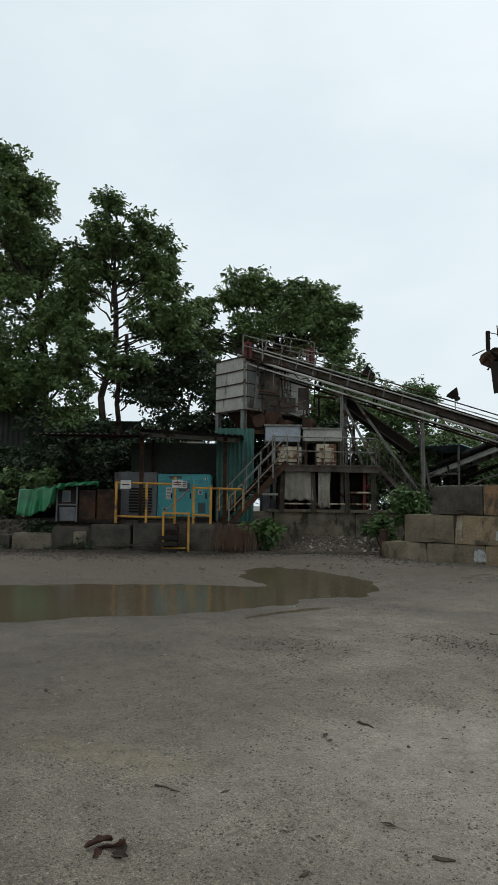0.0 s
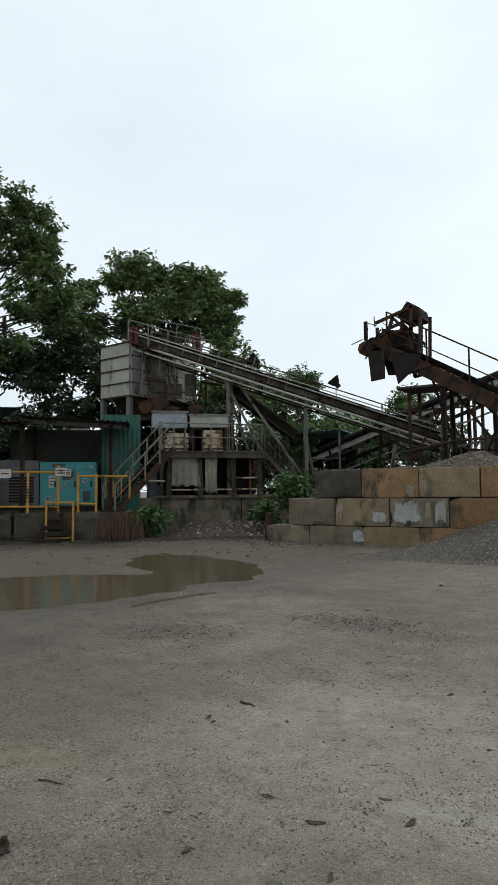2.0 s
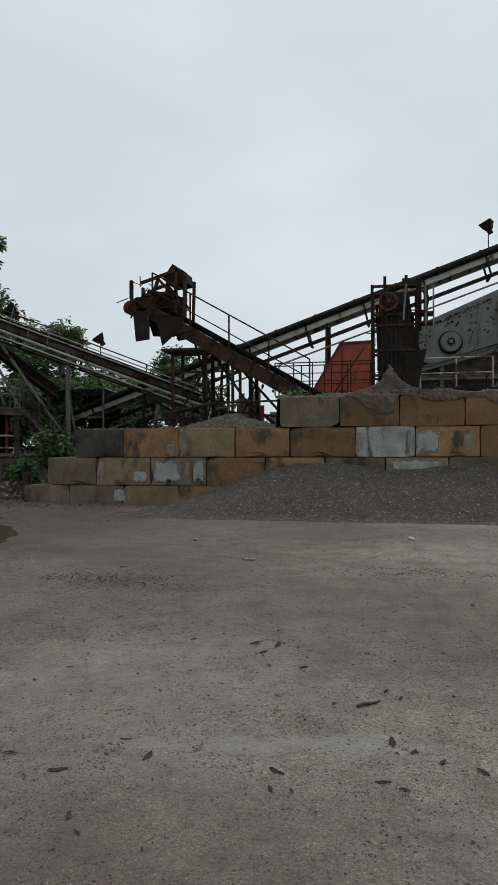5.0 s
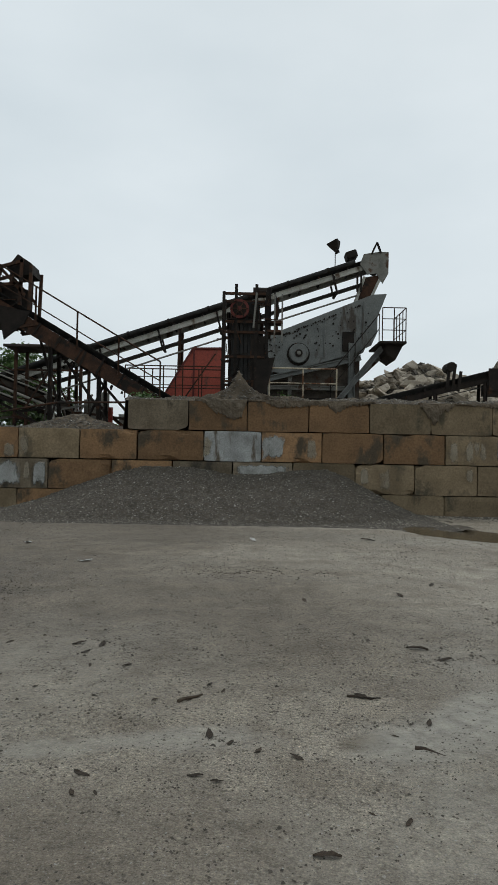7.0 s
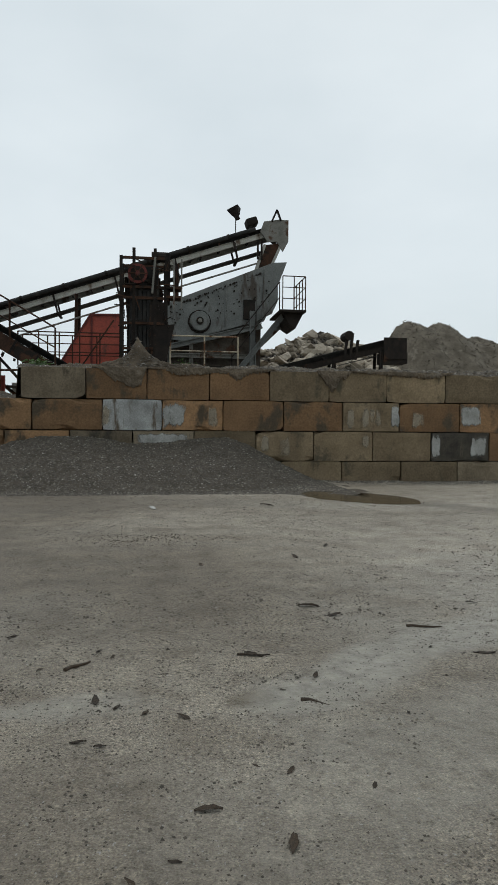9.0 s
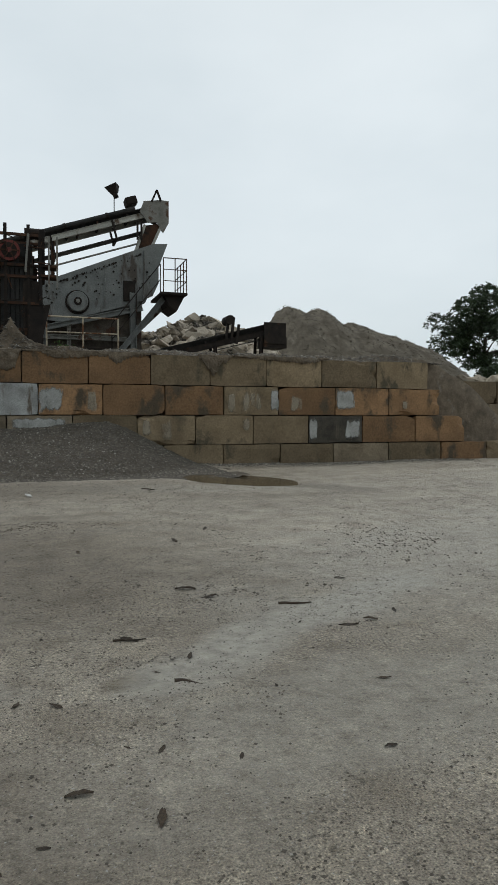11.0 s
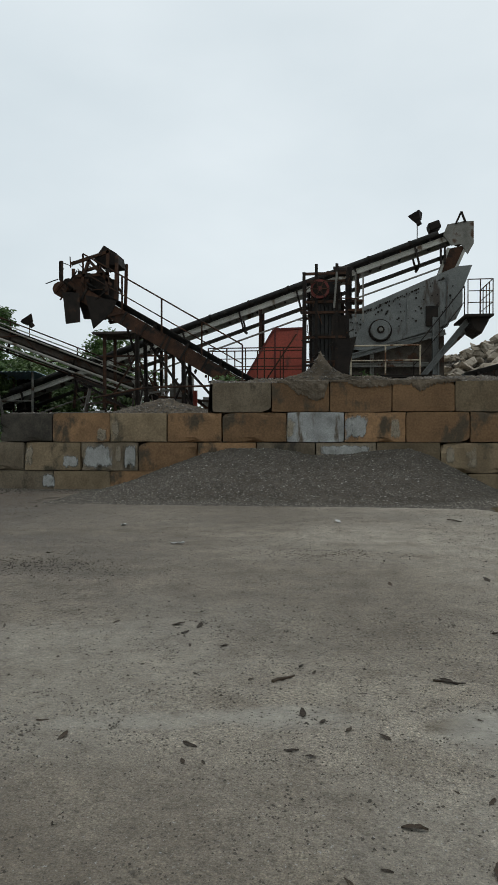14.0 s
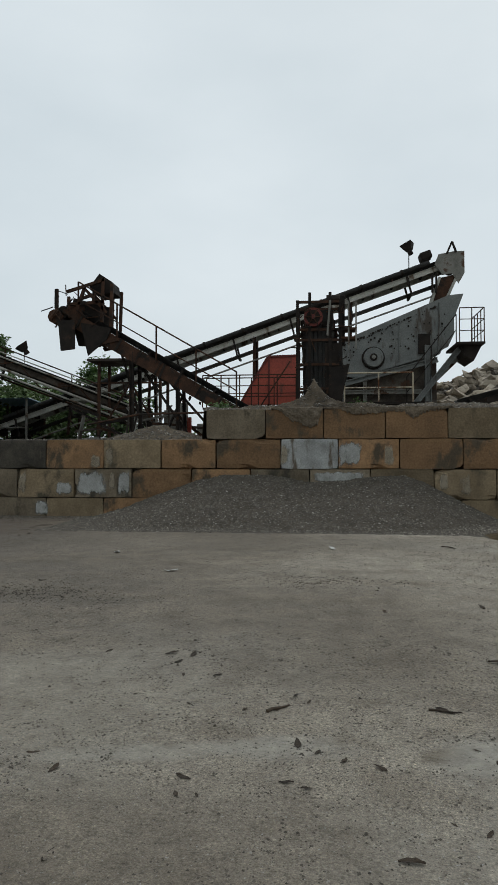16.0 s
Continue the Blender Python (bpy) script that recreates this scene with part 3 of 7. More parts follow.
COURSES = [
    (-0.27, 0.53, [-5.75, -4.30, -2.62, -1.0, 0.62, 2.2, 3.8, 5.4, 7.0, 8.55, 10.2, 11.88, 13.52, 15.34, 17.17, 18.85, 20.4]),
    (0.53, 1.33, [-5.0, -3.47, -1.83, -0.2, 1.45, 3.05, 4.63, 6.22, 7.85, 9.43, 11.07, 12.75, 14.46, 16.25, 18.0]),
    (1.33, 2.13, [-4.17, -2.64, -1.0, 0.61, 2.12, 3.87, 5.38, 6.98, 8.59, 10.22, 11.82, 13.58, 15.33, 17.1]),
    (2.13, 2.93, [1.85, 3.445, 5.0, 6.61, 8.22, 9.84, 11.46, 13.14, 14.92, 16.66]),
]
LOOKS = [
    "g g l o o o o o g l l l g l o l".split(),
    "g l g o o g g l l l l d o o".split(),
    "d o l o o w o o o l o o o".split(),
    "g o o o l l l l l".split(),
]
KIND = dict(o="ochre", l="olive", g="greyblock", d="darkblock", w="white")
for (z0, z1, xs), looks in zip(COURSES, LOOKS):
    for i, (x0, x1) in enumerate(zip(xs, xs[1:])):
        part("block", rough_block(x0, x1, z0, z1, int(x0 * 10 + z0 * 100)), M[KIND[looks[i]]], wall)


def worn_coat(name, c1, c2, cover, soft_x):
    """A coat that is worn through in flecks and fades towards its edges."""
    m = surface(name, c1, c2, 3.0, 0.88, bump=0.4)
    n, l = m.node_tree.nodes, m.node_tree.links
    co, sep, mp, t = n.new("ShaderNodeTexCoord"), n.new("ShaderNodeSeparateXYZ"), n.new("ShaderNodeMapping"), n.new("ShaderNodeTexNoise")
    l.new(co.outputs["Generated"], sep.inputs[0])

    def calc(op, a, b, c=None):
        k = n.new("ShaderNodeMath")
        k.operation = op
        for q, v in zip(k.inputs, (a, b, c)):
            if isinstance(v, (int, float)):
                q.default_value = v
            elif v is not None:
                l.new(v, q)
        return k.outputs[0]

    def inner(axis, gain):
        d = calc("ABSOLUTE", calc("SUBTRACT", sep.outputs[axis], 0.5), 0.0)
        return calc("MINIMUM", calc("MULTIPLY", calc("SUBTRACT", 0.5, d), gain), 1.0)

    mp.inputs["Scale"].default_value = (1.0, 1.0, 0.3)
    l.new(co.outputs["Object"], mp.inputs["Vector"])
    t.inputs["Scale"].default_value, t.inputs["Detail"].default_value, t.inputs["Roughness"].default_value = 6.0, 7.0, 0.7
    l.new(mp.outputs["Vector"], t.inputs["Vector"])
    e = calc("MULTIPLY", inner("X", soft_x), inner("Z", 3.6))
    v = calc("MULTIPLY_ADD", calc("SUBTRACT", t.outputs["Fac"], 0.5), 3.0, e)
    f = n.new("ShaderNodeMapRange")
    f.interpolation_type = "SMOOTHSTEP"
    f.inputs["From Min"].default_value, f.inputs["From Max"].default_value = 0.3, 0.85
    f.inputs["To Max"].default_value = cover
    l.new(v, f.inputs["Value"])
    l.new(f.outputs[0], n["Principled BSDF"].inputs["Alpha"])
    return m


M["coat"] = worn_coat("worn_whitewash", (0.24, 0.235, 0.215), (0.40, 0.395, 0.37), 0.9, 5.0)
M["faint_coat"] = worn_coat("faint_limewash", (0.25, 0.205, 0.145), (0.38, 0.325, 0.245), 0.6, 2.6)


def splash(x0, x1, z0, z1, seed, mat="coat", name="paint_patch", label="worn whitewash patch"):
    """A thin uneven coat on the wall's face, with ragged sides."""
    r = random.Random(seed)
    bm = B()
    k = 26

    def edge(x, s):
        return [(x + 0.07 * noise.noise(Vector((s, i * 0.09, seed * 3.7))) + 0.018 * noise.noise(Vector((s, i * 0.5, seed * 1.9))), z0 + (z1 - z0) * i / k + 0.05 * noise.noise(Vector((s, seed, 5))) * (i in (0, k))) for i in range(k + 1)]

    left, right = edge(x0, 1.3), edge(x1, 7.7)
    rows = [[bm.verts.new((a[0] + (b[0] - a[0]) * j / 4, WALL_Y - 0.036, a[1])) for j in range(5)] for a, b in zip(left, right)]
    for ra, rb in zip(rows, rows[1:]):
        for j in range(4):
            bm.faces.new((ra[j], ra[j + 1], rb[j + 1], rb[j]))
    g = bmesh.ops.extrude_face_region(bm, geom=bm.faces[:])
    bmesh.ops.translate(bm, vec=(0, 0.03, 0), verts=[v for v in g["geom"] if isinstance(v, bmesh.types.BMVert)])
    part(name, bm, M[mat], wall, label)


for k, (x0, x1, z0, z1) in enumerate([
        (-3.45, -3.2, 0.57, 1.29), (-2.35, -1.9, 0.57, 1.0), (-2.95, -2.6, 0.05, 0.49), (-0.97, -0.75, 1.37, 2.0),
        (-1.35, -1.1, 1.37, 1.75), (-1.76, -0.95, 0.58, 1.29), (-0.55, -0.27, 0.58, 1.29), (-0.8, -0.68, 0.75, 1.28), (10.35, 10.55, 1.38, 2.05), (10.75, 10.95, 1.38, 2.08),
        (11.15, 11.3, 1.4, 2.0), (11.6, 11.78, 1.4, 2.08), (12.2, 12.5, 1.4, 1.9), (13.6, 14.15, 1.4, 2.08), (12.78, 12.98, 0.58, 1.28),
        (13.9, 14.35, 0.58, 1.27), (8.0, 8.2, 0.75, 1.27), (8.5, 8.75, 0.6, 1.25), (10.75, 10.95, 0.9, 1.27), (15.8, 15.95, 1.5, 1.8), (6.6, 6.8, 1.4, 2.0), (5.42, 5.95, 1.38, 2.08), (4.65, 6.1, 0.95, 1.29), (3.9, 4.05, 1.4, 2.0), (11.0, 11.1, 1.5, 2.0)]):
    splash(x0 - 0.03, x1 + 0.03, z0, z1, k, "coat" if k in (1, 2, 5, 6, 11, 13, 14, 15, 21, 22) else "faint_coat")


def face_spill(x0, x1, xm, drop, seed):
    """Fines that ran over the wall's top edge and cling to its face."""
    bm = B()
    nx, nz = 90, 24
    g = []
    for j in range(nz + 1):
        rowv = []
        for i in range(nx + 1):
            x = x0 + (x1 - x0) * i / nx
            reach = drop * max(0.0, 1 - abs((x - xm) / ((x1 - xm) if x > xm else (xm - x0))) ** 1.3) * (0.8 + 0.7 * noise.noise(Vector((x * 2.5, seed, 0))))
            reach += 0.12 * drop * noise.noise(Vector((x * 9, seed, 2))) + 0.07 * noise.noise(Vector((x * 23, seed, 4)))
            z = 2.97 - max(0.04, reach) * j / nz
            y = WALL_Y - 0.02 - 0.04 * math.sin(math.pi * min(1.0, j / nz * 0.9 + 0.1)) * min(1.0, reach * 3) - 0.035 * noise.noise(Vector((x * 7, z * 7, seed))) - 0.015 * noise.noise(Vector((x * 19, z * 19, seed)))
            rowv.append(bm.verts.new((x, y + (0.1 if j == nz or j == 0 or i in (0, nx) else 0), z)))
        g.append(rowv)
    for a, b in zip(g, g[1:]):
        for i in range(nx):
            bm.faces.new((a[i], a[i + 1], b[i + 1], b[i]))
    part("spilled_fines", bm, M["fines"], wall, "crust of fines spilled over the edge")


face_spill(3.6, 5.0, 4.75, 0.7, 1)
face_spill(5.0, 7.6, 6.1, 0.26, 2)
face_spill(9.5, 10.5, 9.9, 0.7, 3)
face_spill(6.8, 8.4, 7.2, 0.3, 4)
face_spill(10.5, 13.4, 12.6, 0.22, 5)


# ---- loose heaps ----
def front_heap(x, y):
    crest = np.interp(x, [-1.6, -0.9, 0.5, 1.5, 2.4, 3.4, 4.5, 5.5, 6.4, 7.05, 7.6, 8.9, 9.7], [-0.1, 0.12, 0.62, 0.98, 1.2, 1.18, 1.02, 1.03, 1.14, 1.18, 1.0, 0.3, -0.1])
    foot = np.interp(x, [-1.6, 0, 3.5, 6.5, 9.7], [16.6, 15.35, 15.1, 14.95, 17.0])
    t = np.clip((y - foot) / (17.9 - foot), -0.15, 1.0)
    return crest * t ** np.where(t > 0, 1.0, 1) + 0.05 * fbm(x, y, 1.6, 4) - 0.02 + 0.02 * fbm(x, y, 9.0, 2)


heap = thing("gravel_pile", "pile of crushed grey gravel spilled against the block wall", "gravel pile", (4, 16.5, 0))
heap_mesh = sheet("gravel_body", np.arange(-1.8, 9.9, 0.07), np.arange(14.6, 18.05, 0.07), front_heap, M["gravel"])
ob = new("gravel_body", heap_mesh)
ob.parent, ob.matrix_local = heap, Matrix.Translation((-4, -16.5, 0))
tagged(ob, kind="stuff")


def pebbles(name, spots, material, seed, lo, hi, parent=None, label="", category=""):
    """Many small angular stones joined into one mesh. spots: x, y, z of their seats."""
    r = np.random.RandomState(seed)
    base = np.array([(1, 0, -.3), (-.5, .8, -.35), (-.6, -.8, -.3), (.25, .5, .55), (.2, -.6, .5), (-.7, 0, .45)])
    tri = np.array([(0, 1, 3), (0, 3, 4), (0, 4, 2), (1, 5, 3), (2, 4, 5), (3, 5, 4), (1, 2, 5), (0, 2, 1)])
    n = len(spots)
    s = r.uniform(lo, hi, (n, 1)) * r.uniform(0.6, 1.4, (n, 3))
    a = r.uniform(0, 2 * math.pi, n)
    P = base[None] * s[:, None, :] * r.uniform(0.8, 1.2, (n, 6, 1))
    c, d = np.cos(a)[:, None], np.sin(a)[:, None]
    P = np.stack([P[..., 0] * c - P[..., 1] * d, P[..., 0] * d + P[..., 1] * c, P[..., 2]], -1) + np.asarray(spots)[:, None, :]
    me = bpy.data.meshes.new(name)
    me.from_pydata(P.reshape(-1, 3).tolist(), [], (tri[None] + 6 * np.arange(n)[:, None, None]).reshape(-1, 3).tolist())
    me.materials.append(material)
    ob = new(name, me)
    if parent:
        ob.parent = parent
        ob.matrix_local = Matrix.Translation(-BASE[parent])
    return tagged(ob, label, category, kind="stuff")


def grit(name, xs, ys, zs, lo, hi, seed, parent=None, label="", category="", material=None):
    """Very many small stones, each a low four-sided point, joined into one mesh; most are small."""
    r = np.random.RandomState(seed)
    pyr = np.array([(1, 0, -0.2), (0, 1, -0.2), (-1, 0, -0.2), (0, -1, -0.2), (0.1, 0.1, 0.46)])
    n = len(xs)
    s = lo + (hi - lo) * r.rand(n) ** 2.0
    a = r.uniform(0, 6.3, n)
    P = pyr[None] * s[:, None, None] * r.uniform(0.55, 1.45, (n, 5, 3))
    c, d = np.cos(a)[:, None], np.sin(a)[:, None]
    P = np.stack([P[..., 0] * c - P[..., 1] * d, P[..., 0] * d + P[..., 1] * c, P[..., 2]], -1) + np.stack([xs, ys, zs], 1)[:, None, :]
    T = np.array([(0, 1, 4), (1, 2, 4), (2, 3, 4), (3, 0, 4)])
    me = bpy.data.meshes.new(name)
    me.from_pydata(P.reshape(-1, 3).tolist(), [], (T[None] + 5 * np.arange(n)[:, None, None]).reshape(-1, 3).tolist())
    me.materials.append(material or M["stone"])
    ob = new(name, me)
    if parent:
        ob.parent = parent
        ob.matrix_local = Matrix.Translation(-BASE[parent])
    return tagged(ob, label, category, kind="stuff")


prs = np.random.RandomState(3)
px, py = prs.uniform(-1.4, 9.6, 55000), prs.uniform(14.5, 17.95, 55000)
pz = np.maximum(front_heap(px, py), ground_height(px, py))
grit("loose_gravel", px, py, pz + 0.006, 0.009, 0.038, 5, heap, material=M["heap_stone"])

# crushed stone lying on the yard, thicker towards the wall
n_grit = 40000
gx = prs.uniform(-9, 17, n_grit)
gy = np.where(prs.rand(n_grit) < 0.6, prs.uniform(1.6, 8.0, n_grit), prs.uniform(7.0, 17.9, n_grit))
keep = (fbm(gx, gy, 0.5, 3) + 0.25 * prs.rand(n_grit)) > 0.02
gx, gy = gx[keep], gy[keep]
grit("loose_grit", gx, gy, ground_height(gx, gy), 0.002, 0.008, 6, None, "scattered small crushed stones on the dirt yard", "gravel", material=M["yard_stone"])
n_fine = 130000
nx_, ny_ = prs.uniform(-1.5, 10.5, n_fine), 1.4 + 5.6 * prs.rand(n_fine) ** 1.5
keep = (fbm(nx_, ny_, 0.7, 3) + 0.55 * prs.rand(n_fine)) > 0.12
nx_, ny_ = nx_[keep], ny_[keep]
grit("fine_grit", nx_, ny_, ground_height(nx_, ny_), 0.002, 0.0105, 7, None, "fine grit pressed into the dirt yard", "gravel", material=M["yard_stone"])
mx, my = prs.uniform(-9, 18, 60000), prs.uniform(5.0, 17.9, 60000)
keep = (fbm(mx, my, 0.8, 3) + 0.4 * prs.rand(60000)) > 0.12
mx, my = mx[keep], my[keep]
grit("loose_stone", mx, my, ground_height(mx, my), 0.004, 0.021, 16, None, "scattered crushed stones across the dirt yard", "gravel", material=M["yard_stone"])
wx, wy = prs.uniform(-6.5, 18, 14000), 18.0 - np.abs(prs.normal(0, 0.55, 14000))
grit("wall_foot_gravel", wx, wy, ground_height(wx, wy), 0.008, 0.04, 8, None, "crushed stone gathered along the wall's foot", "gravel")
tx, ty = prs.uniform(-4, 17.5, 5000), 18.35 + np.abs(prs.normal(0, 0.5, 5000))
tz = np.maximum(ground_height(tx, ty), np.where(tx < 1.85, 2.13, 2.93))
pebbles("wall_top_gravel", np.stack([tx, ty, tz + 0.01], 1), M["stone"], 9, 0.015, 0.05, None,
        "loose gravel lying on top of the wall", "gravel")


def top_ridge(x, y):
    rise = step(y, 18.06, 18.45)
    low = 2.06 + 0.38 * np.exp(-((x - 0.2) / 1.0) ** 2) * step(y, 18.1, 18.9) - 0.05 * step(-x, 2.0, 3.5)
    r = np.hypot(x - 4.76, (y - 18.4) * 1.25)
    tall = 2.9 + 0.10 * np.exp(-((x - 15.6) / 0.8) ** 2) * rise + 0.56 * np.exp(-r / 0.16) + 0.34 * np.exp(-(r / 0.75) ** 1.6) * rise
    return np.where(x < 1.75, low, tall) + rise * (0.09 + 0.06 * step(x, 5.5, 7.0) + 0.11 * fbm(x, y, 1.4, 4) + 0.07 * fbm(x, y, 6.0, 4))


ob = new("fill_edge", sheet("fill_edge", np.arange(-4.0, 16.5, 0.055), np.arange(18.05, 20.2, 0.045), top_ridge, M["fines"]))
tagged(ob, "ridge of gravel and fines on the wall with a tall cone under the chute", "gravel pile", kind="stuff")


trs = np.random.RandomState(61)
ix, iy = trs.uniform(-3.9, 16.3, 16000), 18.08 + np.abs(trs.normal(0, 0.45, 16000))
grit("ridge_gravel", ix, iy, top_ridge(ix, iy), 0.01, 0.055, 62, None, "loose stones and lumps strewn on the ridge of fines", "gravel", M["heap_stone"])
ix, iy = trs.normal(4.8, 0.8, 5000), 18.1 + np.abs(trs.normal(0, 0.3, 5000))
away = np.hypot(ix - 4.76, iy - 18.4) > 0.45
ix, iy = ix[away], iy[away]
grit("cone_lumps", ix, iy, top_ridge(ix, iy), 0.015, 0.07, 63, None, "caked lumps of fines on the cone", "gravel", M["fines"])


bank_x, bank_y = np.arange(16.3, 25, 0.12), np.arange(18.3, 30, 0.12)
ob = new("soil_bank", sheet("soil_bank", bank_x, bank_y, lambda x, y: ground_height(x, y) + 0.14 + 0.2 * fbm(x, y, 0.9, 4), M["fines"]))
tagged(ob, "dark brown soil bank sloping down past the wall's end", "soil", kind="stuff")


def far_mound(x, y):
    top = np.interp(x, [14.5, 17.0, 18.5, 19.7, 20.5, 21.2, 22.0, 22.8, 23.5, 24.3, 25.6, 26.9, 29, 30.9, 34.5, 37],
                    [2.2, 4.5, 5.9, 6.95, 8.1, 8.1, 7.75, 8.05, 7.8, 7.3, 7.2, 6.9, 6.25, 5.65, 3.4, 0.5])
    return top * np.exp(-((y - 40) / 6.5) ** 2) + (0.35 * fbm(x, y, 0.3, 4) + 0.28 * fbm(x, y, 1.5, 4)) * (top > 3)


ob = new("dirt_mound", sheet("dirt_mound", np.arange(13.5, 38, 0.3), np.arange(30, 50, 0.3), far_mound, M["mound"]))
tagged(ob, "high mound of grey dirt and stone behind the wall", "mound", kind="stuff")
qx, qy = prs.uniform(15, 36, 7000), prs.uniform(33.5, 42, 7000)
pebbles("mound_stone", np.stack([qx, qy, far_mound(qx, qy) + 0.02], 1), M["mound"], 18, 0.015, 0.055, None,
        "stones and clods lying on the dirt mound", "stones")


def chunk_mesh(seed, material):
    r = random.Random(seed)
    bm = B()
    pts = [Vector((r.gauss(0, 1), r.gauss(0, 1), r.gauss(0, 1))).normalized() * r.uniform(0.75, 1.1) for _ in range(13)]
    for p in pts:
        p.z *= r.uniform(0.5, 0.8)
        bm.verts.new(p)
    bmesh.ops.convex_hull(bm, input=bm.verts[:])
    bmesh.ops.delete(bm, geom=[v for v in bm.verts if not v.link_faces], context="VERTS")
    return to_mesh("concrete_chunk", bm, material)


CHUNKS = [chunk_mesh(s, M["rubble"]) for s in range(14)]
rocks = thing("rubble_heap", "heap of broken pale concrete slabs and boulders", "rubble", (12.5, 30, 2.9))


def rubble_core(x, y):
    rise = np.interp(x, [8.6, 10.0, 11.6, 12.9, 13.6, 14.6, 15.6, 17.0], [0.6, 2.4, 2.85, 3.3, 2.95, 2.7, 2.5, 0.4])
    return 2.5 + np.maximum(0, rise * np.clip(1 - np.abs(y - 30.6) / 3.6, 0, 1)) + 0.25 * fbm(x, y, 0.9, 3)


rr = random.Random(12)
for k in range(300):
    x, y = rr.uniform(8.9, 16.4), 30.8 - 3.2 * rr.random()
    s = rr.choice((0.11, 0.15, 0.2, 0.27, 0.36, 0.48))
    piece("concrete_chunk", rr.choice(CHUNKS), rocks, Matrix.LocRotScale((x, y, float(rubble_core(x, y)) + s * 0.22), Euler([rr.uniform(-0.7, 0.7), rr.uniform(-0.7, 0.7), rr.uniform(0, 6.3)]), (s * rr.uniform(.9, 1.7), s * rr.uniform(0.8, 1.2), s * rr.uniform(0.7, 1.05))))
cru = np.random.RandomState(77)
ex, ey = cru.uniform(8.8, 16.6, 2600), cru.uniform(27.2, 31, 2600)
pebbles("small_rubble", np.stack([ex, ey, rubble_core(ex, ey) + 0.03], 1), M["stone"], 78, 0.04, 0.13, rocks)
ob = new("rubble_core", sheet("rubble_core", np.arange(8.4, 17.2, 0.2), np.arange(26.8, 34, 0.2), rubble_core, M["mound"]))
ob.parent, ob.matrix_local = rocks, Matrix.Translation(-BASE[rocks])
tagged(ob, kind="stuff")


# ---- conveyors ----
def roller_mesh(w):
    bm = B()
    for s, lift in ((-1, 0.10), (1, 0.10)):
        tube(bm, (0, s * w * 0.2, 0.02), (0, s * w * 0.5, lift), 0.05, 8)
    tube(bm, (0, -w * 0.19, 0), (0, w * 0.19, 0), 0.05, 8)
    box(bm, (-0.03, -w * 0.56, -0.09), (0.03, w * 0.56, -0.06))
    for s in (-1, 1):
        box(bm, (-0.03, s * w * 0.54 - 0.015, -0.09), (0.03, s * w * 0.54 + 0.015, 0.13))
    return to_mesh("idler", bm, M["dark"])


